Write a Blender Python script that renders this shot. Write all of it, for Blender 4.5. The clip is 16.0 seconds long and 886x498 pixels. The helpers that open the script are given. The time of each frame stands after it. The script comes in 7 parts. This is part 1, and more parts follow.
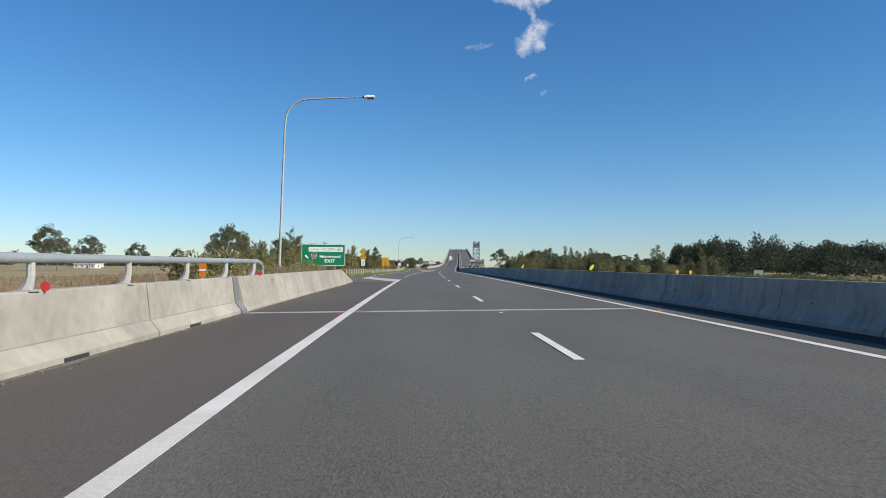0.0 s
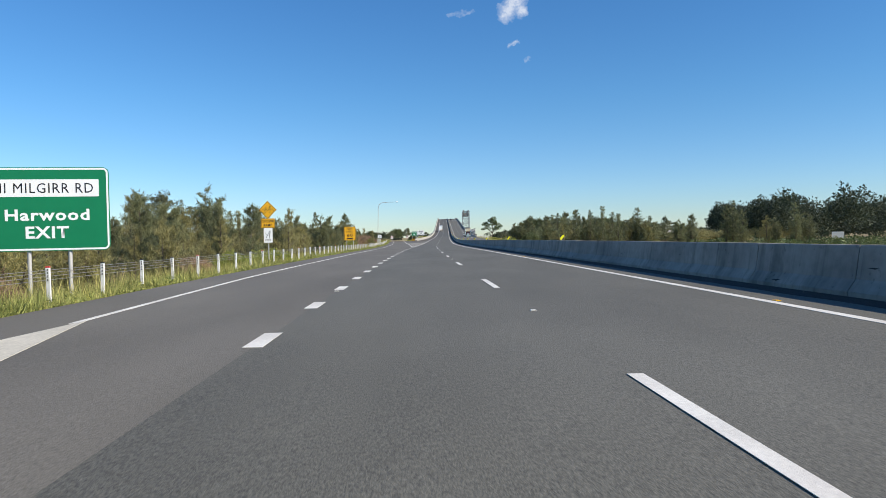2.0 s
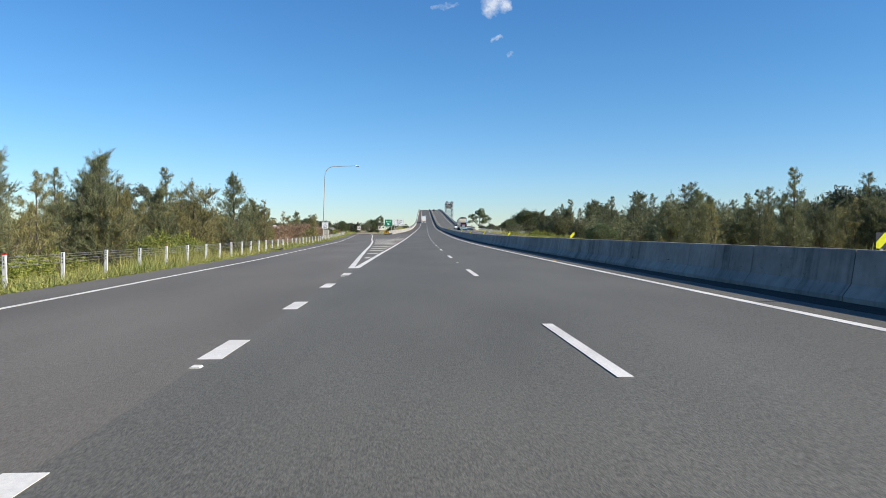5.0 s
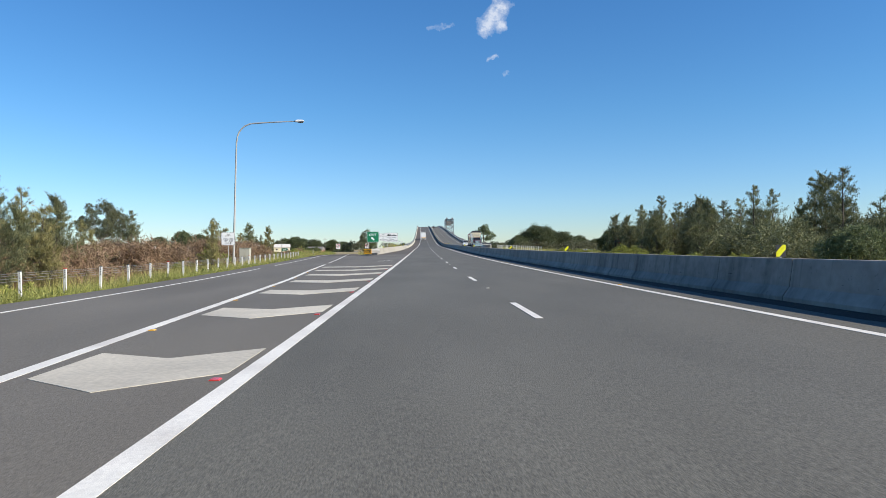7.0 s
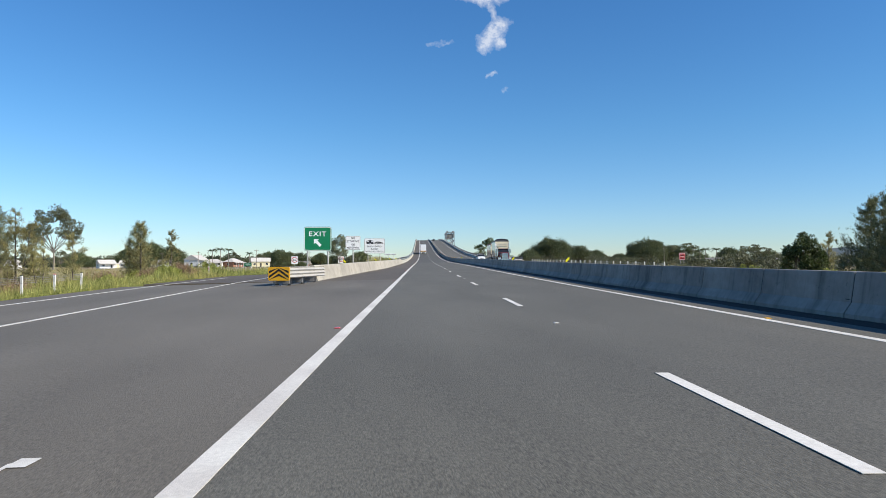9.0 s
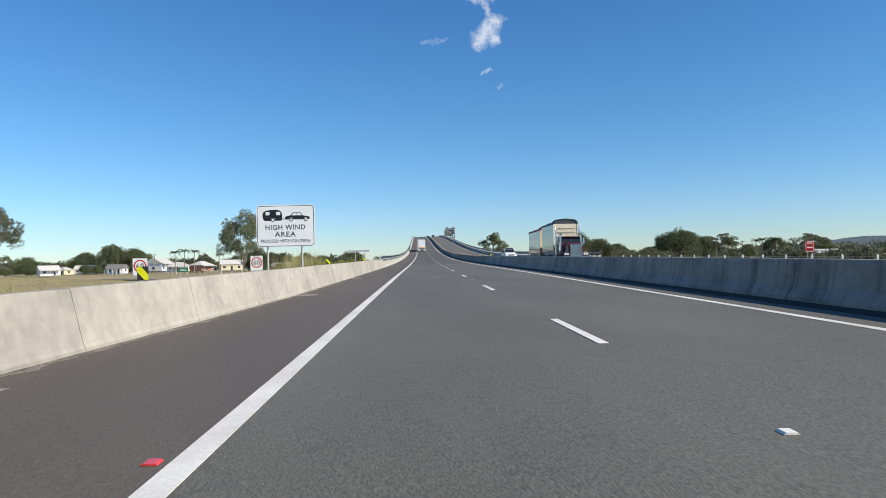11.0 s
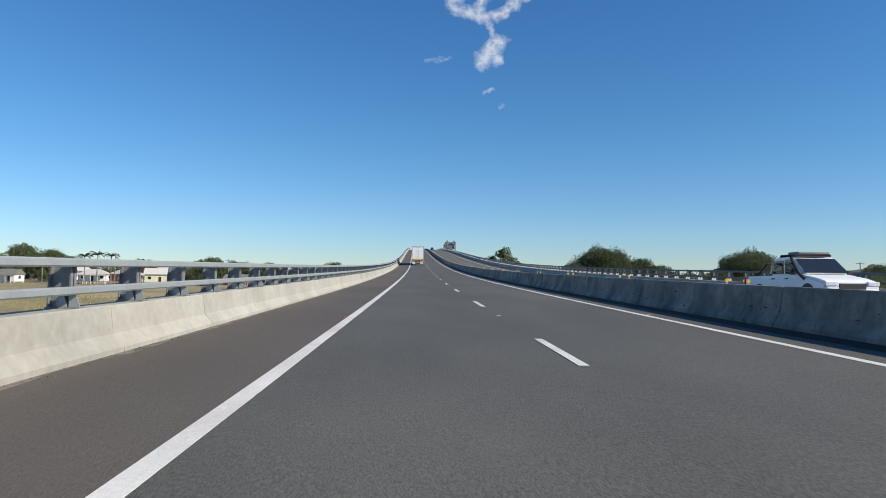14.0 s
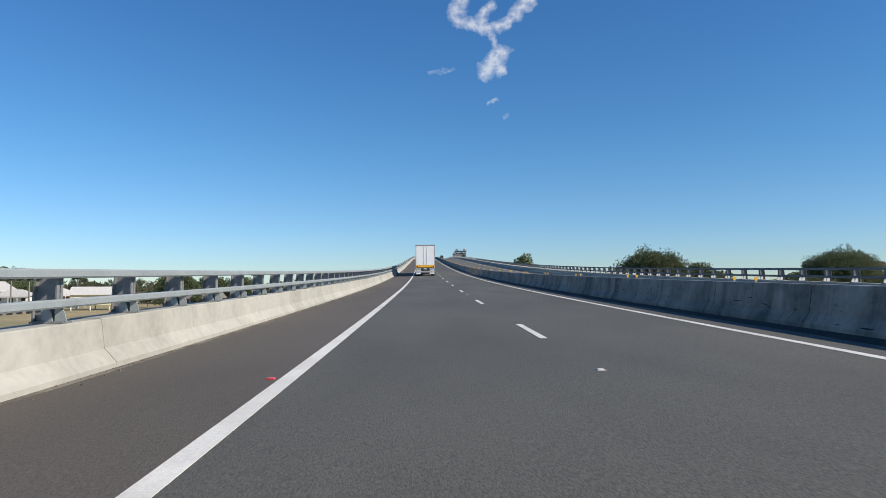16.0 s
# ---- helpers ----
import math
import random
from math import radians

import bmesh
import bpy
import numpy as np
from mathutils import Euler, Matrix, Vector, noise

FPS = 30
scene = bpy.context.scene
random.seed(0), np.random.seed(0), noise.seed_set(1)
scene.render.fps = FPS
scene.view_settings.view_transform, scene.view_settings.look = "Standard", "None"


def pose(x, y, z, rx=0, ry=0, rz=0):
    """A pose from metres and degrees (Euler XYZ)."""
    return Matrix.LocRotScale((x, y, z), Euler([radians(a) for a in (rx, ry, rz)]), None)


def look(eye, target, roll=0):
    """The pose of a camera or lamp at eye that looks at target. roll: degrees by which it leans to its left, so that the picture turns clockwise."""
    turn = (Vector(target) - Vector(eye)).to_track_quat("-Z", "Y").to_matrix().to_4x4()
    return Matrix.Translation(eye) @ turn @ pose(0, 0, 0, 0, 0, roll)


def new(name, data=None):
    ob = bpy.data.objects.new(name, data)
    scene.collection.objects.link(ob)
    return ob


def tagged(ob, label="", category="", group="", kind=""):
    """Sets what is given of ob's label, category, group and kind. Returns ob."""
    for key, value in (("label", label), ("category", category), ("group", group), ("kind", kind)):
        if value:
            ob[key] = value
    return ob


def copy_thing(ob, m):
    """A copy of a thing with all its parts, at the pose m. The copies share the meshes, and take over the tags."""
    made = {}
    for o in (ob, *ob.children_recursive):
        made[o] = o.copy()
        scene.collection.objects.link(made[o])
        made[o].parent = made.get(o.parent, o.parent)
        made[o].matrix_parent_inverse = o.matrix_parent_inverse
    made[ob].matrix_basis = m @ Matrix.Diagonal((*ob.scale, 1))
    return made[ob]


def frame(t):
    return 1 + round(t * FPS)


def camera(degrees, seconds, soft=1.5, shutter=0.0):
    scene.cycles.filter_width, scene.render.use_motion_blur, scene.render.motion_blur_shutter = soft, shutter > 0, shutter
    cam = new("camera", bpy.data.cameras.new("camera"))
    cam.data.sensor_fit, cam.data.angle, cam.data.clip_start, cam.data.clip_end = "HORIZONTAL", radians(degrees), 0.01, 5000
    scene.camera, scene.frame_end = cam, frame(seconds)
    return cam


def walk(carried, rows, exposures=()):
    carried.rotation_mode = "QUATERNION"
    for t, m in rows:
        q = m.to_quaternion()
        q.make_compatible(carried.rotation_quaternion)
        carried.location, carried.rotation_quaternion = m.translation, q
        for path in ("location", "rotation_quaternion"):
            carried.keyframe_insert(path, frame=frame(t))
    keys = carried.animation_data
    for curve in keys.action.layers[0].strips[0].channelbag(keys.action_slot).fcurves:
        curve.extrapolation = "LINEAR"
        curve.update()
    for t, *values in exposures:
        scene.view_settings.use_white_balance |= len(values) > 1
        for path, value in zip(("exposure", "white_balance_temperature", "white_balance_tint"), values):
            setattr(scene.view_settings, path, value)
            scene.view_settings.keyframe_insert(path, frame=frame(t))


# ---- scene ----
# The camera: carried on the dashboard of a car that drives up to a high bridge.
# Rows: seconds, x, y, z, heading to the right, pitch, lean.
PATH = [
    (0, 0.032, 0.000, 1.138, 2.57, 1.42, 0.44), (0.5, 0.246, 13.343, 1.179, 2.62, 0.70, -0.37),
    (1, 0.436, 26.714, 1.205, 2.91, 0.56, -0.64), (1.5, 0.634, 40.111, 1.216, 3.21, -1.15, -1.37),
    (2, 0.943, 53.534, 1.215, 3.65, -1.10, -1.12), (2.5, 1.292, 66.982, 1.199, 4.23, -2.26, -0.55),
    (3, 1.674, 80.456, 1.168, 4.39, -2.37, 0.17), (3.5, 2.112, 93.956, 1.122, 4.65, -2.20, 0.15),
    (4, 2.610, 107.481, 1.059, 4.92, -2.03, 0.14), (4.5, 3.167, 121.031, 0.982, 5.19, -1.86, 0.12),
    (5, 3.783, 134.605, 0.902, 5.45, -1.70, 0.10), (5.5, 4.455, 148.204, 0.829, 5.72, -1.53, 0.08),
    (6, 5.124, 161.830, 0.761, 5.64, -0.90, 0.11), (6.5, 5.849, 175.481, 0.700, 5.55, -0.25, -0.12),
    (7, 6.564, 189.160, 0.649, 5.60, -0.12, -0.50), (7.5, 7.277, 202.867, 0.626, 5.65, 0.07, -0.70),
    (8, 8.014, 216.601, 0.630, 5.75, 0.32, -0.29), (8.5, 8.830, 230.356, 0.663, 5.75, 0.47, -0.37),
    (9, 9.669, 244.138, 0.724, 5.76, 1.18, -0.17), (9.5, 10.634, 257.938, 0.805, 5.79, 1.14, -0.44),
    (10, 11.607, 271.764, 0.904, 5.83, 1.09, -0.72), (10.5, 12.588, 285.618, 1.021, 5.86, 1.05, -0.99),
    (11, 13.578, 299.497, 1.154, 5.89, 1.00, -1.27), (11.5, 14.576, 313.404, 1.291, 5.92, 0.96, -1.55),
    (12, 15.535, 327.340, 1.419, 6.39, 2.24, -1.07), (12.5, 16.560, 341.299, 1.540, 6.52, 2.24, -0.41),
    (13, 17.661, 355.280, 1.653, 6.56, 2.63, -0.56), (13.5, 18.690, 369.292, 1.768, 6.65, 2.43, -0.62),
    (14, 19.626, 383.339, 1.911, 6.20, 2.45, 0.78), (14.5, 20.682, 397.404, 2.088, 5.77, 1.31, -0.11),
    (15, 21.655, 411.503, 2.295, 5.77, 1.41, -0.54), (15.5, 22.566, 425.633, 2.536, 5.86, 2.52, -0.09),
    (16, 23.619, 439.780, 2.821, 5.58, 3.38, -0.37),
]


def row(t, x, y, z, heading, pitch, lean):
    a, p = radians(heading), radians(pitch)
    ahead = Vector((math.sin(a) * math.cos(p), math.cos(a) * math.cos(p), math.sin(p)))
    eye = Vector((x, y, z))
    return t, look(eye, eye + 50 * ahead, lean)


cam = camera(67.19, 16.0, soft=0.65)
walk(cam, [row(*r) for r in PATH], [(0.0, 0.15), (1.5, 0.32), (3.0, 0.42), (7.0, 0.42), (9.0, 0.38), (12.0, 0.26), (12.5, 0.2), (14.5, 0.18), (16.0, 0.2)])

# ---- light: a clear winter day, sun low over the right shoulder ----
SUN_TO = Vector((-1.30, 0.70, -1.0)).normalized()
sun_data = bpy.data.lights.new("sun", "SUN")
sun_data.energy, sun_data.angle, sun_data.color = 5.0, radians(0.53), (1.0, 0.92, 0.80)
sun = new("sun", sun_data)
sun.matrix_world = look((60, -40, 120), Vector((60, -40, 120)) + SUN_TO)

world = bpy.data.worlds.new("world")
scene.world = world
world.use_nodes = True
wn, wl = world.node_tree.nodes, world.node_tree.links
wn.clear()


def wmath(op, a, b=None, c=None):
    n = wn.new("ShaderNodeMath")
    n.operation = op
    for i, v in enumerate((a, b, c)):
        if v is None:
            continue
        if isinstance(v, (int, float)):
            n.inputs[i].default_value = v
        else:
            wl.new(v, n.inputs[i])
    return n.outputs[0]


sky = wn.new("ShaderNodeTexSky")
sky.sky_type, sky.sun_disc = "NISHITA", False
sky.sun_elevation, sky.sun_rotation = radians(34.1), radians(118.3)
sky.altitude, sky.air_density, sky.dust_density, sky.ozone_density = 0, 1.0, 0.0, 2.5
coord = wn.new("ShaderNodeTexCoord")
split = wn.new("ShaderNodeSeparateXYZ")
wl.new(coord.outputs["Generated"], split.inputs[0])
dx, dy, dz = split.outputs
ahead = wmath("MAXIMUM", dy, 0.05)
U, V = wmath("DIVIDE", dx, ahead), wmath("DIVIDE", dz, ahead)
flat = wn.new("ShaderNodeCombineXYZ")
wl.new(U, flat.inputs[0]), wl.new(V, flat.inputs[1])


def wnoise(scale, detail, rough):
    n = wn.new("ShaderNodeTexNoise")
    n.inputs["Scale"].default_value, n.inputs["Detail"].default_value, n.inputs["Roughness"].default_value = scale, detail, rough
    wl.new(flat.outputs[0], n.inputs["Vector"])
    return n


warp = wnoise(30, 5, 0.6)
wsplit = wn.new("ShaderNodeSeparateColor")
wl.new(warp.outputs["Color"], wsplit.inputs[0])
U2 = wmath("MULTIPLY_ADD", wmath("SUBTRACT", wsplit.outputs[0], 0.5), 0.036, U)
V2 = wmath("MULTIPLY_ADD", wmath("SUBTRACT", wsplit.outputs[1], 0.5), 0.036, V)
# Wisps of cirrus: from, to, half width, strength, in the plane one unit ahead.
WISPS = [
    (0.1666, 0.3316, 0.1911, 0.3686, 0.016, 0.85), (0.1728, 0.3468, 0.1877, 0.3351, 0.013, 0.85),
    (0.1821, 0.3713, 0.1704, 0.4014, 0.008, 0.5), (0.1704, 0.4014, 0.1254, 0.4106, 0.013, 0.75),
    (0.1195, 0.4149, 0.1318, 0.4580, 0.013, 0.6), (0.1554, 0.4070, 0.1707, 0.4349, 0.012, 0.7),
    (0.1855, 0.4049, 0.2191, 0.4275, 0.012, 0.7), (0.2191, 0.4275, 0.2409, 0.4559, 0.013, 0.75),
    (0.0803, 0.3270, 0.1160, 0.3393, 0.0028, 0.22), (0.1691, 0.2811, 0.1841, 0.2844, 0.0034, 0.42),
    (0.1914, 0.2605, 0.1989, 0.2642, 0.003, 0.25),
]
cover = None
for u0, v0, u1, v1, half, strength in WISPS:
    du, dv = u1 - u0, v1 - v0
    along = wmath("MULTIPLY", wmath("ADD", wmath("MULTIPLY", wmath("SUBTRACT", U2, u0), du), wmath("MULTIPLY", wmath("SUBTRACT", V2, v0), dv)), 1 / (du * du + dv * dv))
    along = wmath("MINIMUM", wmath("MAXIMUM", along, 0.0), 1.0)
    ou = wmath("SUBTRACT", U2, wmath("MULTIPLY_ADD", along, du, u0))
    ov = wmath("SUBTRACT", V2, wmath("MULTIPLY_ADD", along, dv, v0))
    far = wmath("SQRT", wmath("ADD", wmath("MULTIPLY", ou, ou), wmath("MULTIPLY", ov, ov)))
    near = wmath("MAXIMUM", wmath("SUBTRACT", 1.0, wmath("DIVIDE", far, half)), 0.0)
    near = wmath("MULTIPLY", wmath("POWER", near, 0.8), strength)
    cover = near if cover is None else wmath("MAXIMUM", cover, near)
tex = wnoise(85, 6, 0.65)
cover = wmath("MULTIPLY", cover, wmath("MAXIMUM", wmath("MULTIPLY_ADD", tex.outputs["Fac"], 2.6, -0.55), 0.0))
cover = wmath("MULTIPLY", wmath("MINIMUM", cover, 0.62), wmath("GREATER_THAN", dy, 0.06))
hue = wn.new("ShaderNodeHueSaturation")
hue.inputs["Saturation"].default_value = 1.15
wl.new(sky.outputs[0], hue.inputs["Color"])
mixc = wn.new("ShaderNodeMix")
mixc.data_type = "RGBA"
wl.new(cover, mixc.inputs["Factor"])
cool = wn.new("ShaderNodeVectorMath")
cool.operation = "MULTIPLY"
low_sky = wn.new("ShaderNodeValToRGB")
low_sky.color_ramp.interpolation = "B_SPLINE"
for i, (at, tone) in enumerate(((0.0, (0.70, 0.875, 1.20)), (0.10, (0.70, 0.93, 1.22)), (0.20, (0.65, 0.985, 1.18)), (0.5, (0.60, 0.995, 1.33)))):
    stop = low_sky.color_ramp.elements[i] if i < 2 else low_sky.color_ramp.elements.new(at)
    stop.position, stop.color = at, (*[v / 1.3 for v in tone], 1)
wl.new(wmath("MAXIMUM", dz, 0.0), low_sky.inputs["Fac"])
wl.new(low_sky.outputs["Color"], cool.inputs[1])
wl.new(hue.outputs[0], cool.inputs[0])
wl.new(cool.outputs[0], mixc.inputs["A"])
mixc.inputs["B"].default_value = (6.5, 6.6, 6.8, 1)
back = wn.new("ShaderNodeBackground")
back.inputs["Strength"].default_value = 0.116
wl.new(mixc.outputs["Result"], back.inputs["Color"])
wl.new(back.outputs[0], wn.new("ShaderNodeOutputWorld").inputs["Surface"])

# ---- materials ----
def material(name, base, rough=0.7, metal=0.0, spread=0.18, scale=1.5, fine=40.0, fine_spread=0.12, bump=0.0, bump_scale=80.0,
             stretch=(1, 1, 1), tint=None, island=0.0, objrand=0.0, translucent=0.0, local=False, coat=0.0, streak=0.0, pits=0.0):
    """Colour with variation at two scales, fine relief, and a second tint that noise mixes in."""
    m = bpy.data.materials.new(name)
    m.use_nodes = True
    n, l = m.node_tree.nodes, m.node_tree.links
    b = n["Principled BSDF"]
    b.inputs["Roughness"].default_value, b.inputs["Metallic"].default_value = rough, metal
    b.inputs["Coat Weight"].default_value = coat
    if local:
        src = n.new("ShaderNodeTexCoord").outputs["Object"]
    else:
        src = n.new("ShaderNodeNewGeometry").outputs["Position"]
    mp = n.new("ShaderNodeMapping")
    mp.inputs["Scale"].default_value = stretch
    l.new(src, mp.inputs["Vector"])

    def nz(sc, detail=4):
        t = n.new("ShaderNodeTexNoise")
        t.inputs["Scale"].default_value, t.inputs["Detail"].default_value = sc, detail
        l.new(mp.outputs[0], t.inputs["Vector"])
        return t.outputs["Fac"]

    def math_(op, a, c):
        t = n.new("ShaderNodeMath")
        t.operation = op
        for i, v in enumerate((a, c)):
            if isinstance(v, (int, float)):
                t.inputs[i].default_value = v
            else:
                l.new(v, t.inputs[i])
        return t.outputs[0]

    big, small = nz(scale), nz(fine, 2)
    val = math_("ADD", math_("MULTIPLY", math_("SUBTRACT", big, 0.5), 2 * spread * 2), math_("MULTIPLY", math_("SUBTRACT", small, 0.5), 2 * fine_spread * 2))
    if streak or pits:
        for much, sc, how, lo, hi in ((streak, 1.0, (0.3, 2.6, 0.22), 0.50, 0.74), (streak * 0.7, 1.0, (0.5, 9, 0.5), 0.55, 0.75), (pits, 9.0, (1, 1, 1), 0.64, 0.72)):
            mp2 = n.new("ShaderNodeMapping")
            mp2.inputs["Scale"].default_value = how
            l.new(src, mp2.inputs["Vector"])
            t = n.new("ShaderNodeTexNoise")
            t.inputs["Scale"].default_value, t.inputs["Detail"].default_value = sc, 4
            l.new(mp2.outputs[0], t.inputs["Vector"])
            rg = n.new("ShaderNodeMapRange")
            rg.interpolation_type = "SMOOTHSTEP"
            rg.inputs["From Min"].default_value, rg.inputs["From Max"].default_value = lo, hi
            l.new(t.outputs["Fac"], rg.inputs["Value"])
            val = math_("SUBTRACT", val, math_("MULTIPLY", rg.outputs[0], much))
    if island:
        r = n.new("ShaderNodeNewGeometry").outputs["Random Per Island"]
        val = math_("ADD", val, math_("MULTIPLY", math_("SUBTRACT", r, 0.5), 2 * island))
    if objrand:
        r = n.new("ShaderNodeObjectInfo").outputs["Random"]
        val = math_("ADD", val, math_("MULTIPLY", math_("SUBTRACT", r, 0.5), 2 * objrand))
    gain = math_("ADD", val, 1.0)
    col = n.new("ShaderNodeMix")
    col.data_type = "RGBA"
    col.inputs["A"].default_value = (*base, 1)
    col.inputs["B"].default_value = (*(tint or base), 1)
    ramp = n.new("ShaderNodeMapRange")
    ramp.inputs["From Min"].default_value, ramp.inputs["From Max"].default_value = 0.42, 0.62
    if island and tint:
        l.new(n.new("ShaderNodeNewGeometry").outputs["Random Per Island"], ramp.inputs["Value"])
        ramp.inputs["From Min"].default_value, ramp.inputs["From Max"].default_value = 0.0, 1.0
    else:
        l.new(nz(scale * 0.63, 5), ramp.inputs["Value"])
    l.new(ramp.outputs[0], col.inputs["Factor"])
    mul = n.new("ShaderNodeVectorMath")
    mul.operation = "SCALE"
    l.new(col.outputs["Result"], mul.inputs[0])
    l.new(gain, mul.inputs["Scale"])
    l.new(mul.outputs[0], b.inputs["Base Color"])
    if bump:
        t = n.new("ShaderNodeBump")
        t.inputs["Strength"].default_value, t.inputs["Distance"].default_value = min(1.0, bump), 0.01
        l.new(nz(bump_scale, 3), t.inputs["Height"])
        l.new(t.outputs[0], b.inputs["Normal"])
    if translucent:
        tr = n.new("ShaderNodeBsdfTranslucent")
        l.new(mul.outputs[0], tr.inputs["Color"])
        mx = n.new("ShaderNodeMixShader")
        mx.inputs[0].default_value = translucent
        l.new(b.outputs[0], mx.inputs[1]), l.new(tr.outputs[0], mx.inputs[2])
        l.new(mx.outputs[0], n["Material Output"].inputs["Surface"])
    return m


M_ASPHALT = material("asphalt", (0.107, 0.101, 0.080), 0.82, spread=0.17, scale=0.5, fine=75, fine_spread=0.42, bump=0.35, bump_scale=110,
                     stretch=(1, 0.3, 1), tint=(0.118, 0.112, 0.090))
M_SHOULDER = material("shoulder_asphalt", (0.103, 0.087, 0.069), 0.88, spread=0.16, scale=0.35, fine=70, fine_spread=0.28, bump=0.4, bump_scale=90,
                      stretch=(1, 0.3, 1), tint=(0.092, 0.079, 0.063))
M_DECK = material("bridge_asphalt", (0.086, 0.082, 0.067), 0.82, spread=0.17, scale=0.5, fine=75, fine_spread=0.42, bump=0.35, bump_scale=110,
                  stretch=(1, 0.3, 1), tint=(0.096, 0.092, 0.075))
M_EXITLANE = material("exit_lane_asphalt", (0.130, 0.117, 0.093), 0.85, spread=0.17, scale=0.4, fine=70, fine_spread=0.30, bump=0.35, bump_scale=100,
                      stretch=(1, 0.3, 1), tint=(0.142, 0.129, 0.104))
M_PAINT = material("road_paint", (0.74, 0.71, 0.63), 0.6, spread=0.08, scale=1.2, fine=30, fine_spread=0.10, bump=0.25, bump_scale=120, tint=(0.63, 0.59, 0.52))
M_OLDPAINT = material("worn_road_paint", (0.57, 0.52, 0.415), 0.7, spread=0.09, scale=0.8, fine=18, fine_spread=0.14, bump=0.3, bump_scale=100, tint=(0.47, 0.43, 0.345))
M_CONCRETE = material("barrier_concrete", (0.375, 0.346, 0.286), 0.85, spread=0.16, scale=0.9, fine=5, fine_spread=0.12, bump=0.25, bump_scale=45,
                      tint=(0.315, 0.292, 0.242), objrand=0.05, streak=0.04, pits=0.10)
M_CONCRETE2 = material("bridge_concrete", (0.405, 0.385, 0.325), 0.85, spread=0.14, scale=0.9, fine=7, fine_spread=0.09, bump=0.2, bump_scale=45,
                       tint=(0.37, 0.35, 0.29), objrand=0.05, streak=0.04, pits=0.06)
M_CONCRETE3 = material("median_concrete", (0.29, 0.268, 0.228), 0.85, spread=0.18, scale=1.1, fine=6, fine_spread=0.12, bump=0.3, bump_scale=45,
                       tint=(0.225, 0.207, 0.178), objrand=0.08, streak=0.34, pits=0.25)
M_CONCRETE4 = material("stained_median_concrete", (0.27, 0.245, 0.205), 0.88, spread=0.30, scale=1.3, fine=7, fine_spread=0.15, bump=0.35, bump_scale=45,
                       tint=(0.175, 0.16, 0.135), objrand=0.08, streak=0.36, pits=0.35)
M_GRATE = material("cast_grate", (0.24, 0.22, 0.185), 0.9, spread=0.25, scale=3, fine=20, fine_spread=0.2)
M_SEALED = material("sealed_joint", (0.30, 0.27, 0.21), 0.9, spread=0.25, scale=3, fine=12, fine_spread=0.2)
M_HERB = material("verge_herbs", (0.18, 0.225, 0.048), 0.7, spread=0.25, scale=0.5, fine=3, island=0.45, translucent=0.25, tint=(0.33, 0.325, 0.09))
M_REED = material("dry_reeds", (0.36, 0.27, 0.15), 0.85, spread=0.2, scale=0.3, fine=3, island=0.3, translucent=0.3, tint=(0.24, 0.17, 0.10))
# Near-black: shade put into the strip by the median, and scrapes.
M_GRIMESHADE = material("black_road_grime", (0.022, 0.020, 0.017), 0.9, spread=0.3, scale=3, fine=25, fine_spread=0.3, bump=0.5, bump_scale=70)
M_DUST = material("pale_road_dust", (0.19, 0.168, 0.130), 0.95, spread=0.3, scale=2.5, fine=22, fine_spread=0.3, bump=0.5, bump_scale=80, tint=(0.115, 0.10, 0.08))
M_GRIT = material("road_grit", (0.125, 0.105, 0.082), 0.95, spread=0.2, scale=2, island=0.4, tint=(0.11, 0.095, 0.075))
# Darker steel that paints in the shade on the far railing.
M_RAILSHADE = material("dull_rail_steel", (0.15, 0.155, 0.16), 0.6, metal=0.25, spread=0.12, scale=1, fine=12, fine_spread=0.1, local=True)
M_DRAIN = material("old_concrete", (0.27, 0.25, 0.215), 0.9, spread=0.2, scale=1.5, fine=14, fine_spread=0.15, bump=0.4, tint=(0.24, 0.22, 0.19))
M_JOINT = material("joint_seal", (0.035, 0.035, 0.035), 0.8)
M_JOINTSTEEL = material("joint_nosing", (0.50, 0.47, 0.43), 0.8, metal=0.0, spread=0.2, scale=3, tint=(0.40, 0.38, 0.35))
M_GALV = material("galvanised_steel", (0.46, 0.445, 0.41), 0.6, metal=0.2, spread=0.08, scale=2, fine=25, fine_spread=0.08, local=True)
M_GALVDARK = material("weathered_galvanised_steel", (0.26, 0.255, 0.245), 0.55, metal=0.35, spread=0.10, scale=2, fine=25, local=True)
# Paler steel that paints in sunlight on the far railing's gussets.
M_GALVLIT = material("pale_galvanised_steel", (0.66, 0.66, 0.63), 0.6, metal=0.0, spread=0.10, scale=2, fine=25, fine_spread=0.08, local=True)
M_RAILPALE = material("grey_rail_steel", (0.33, 0.355, 0.345), 0.5, metal=0.2, spread=0.10, scale=2, fine=25, fine_spread=0.08, local=True)
M_STEEL = material("dull_steel", (0.20, 0.20, 0.20), 0.5, metal=0.7, spread=0.1, local=True)
M_BLACK = material("black_rubber", (0.014, 0.014, 0.015), 0.75, spread=0.15, scale=4, local=True)
M_DARK = material("dark_plastic", (0.03, 0.03, 0.032), 0.5, spread=0.12, local=True)
M_WHITE = material("white_enamel", (0.86, 0.86, 0.83), 0.35, spread=0.04, scale=2, fine=30, fine_spread=0.03, local=True)
M_POST = material("white_post", (0.74, 0.73, 0.69), 0.5, spread=0.10, scale=3, fine=30, fine_spread=0.08, local=True, tint=(0.62, 0.60, 0.54), objrand=0.06)
M_SIGNGREEN = material("green_sign_sheeting", (0.005, 0.19, 0.075), 0.38, spread=0.05, scale=2, fine_spread=0.03, local=True)
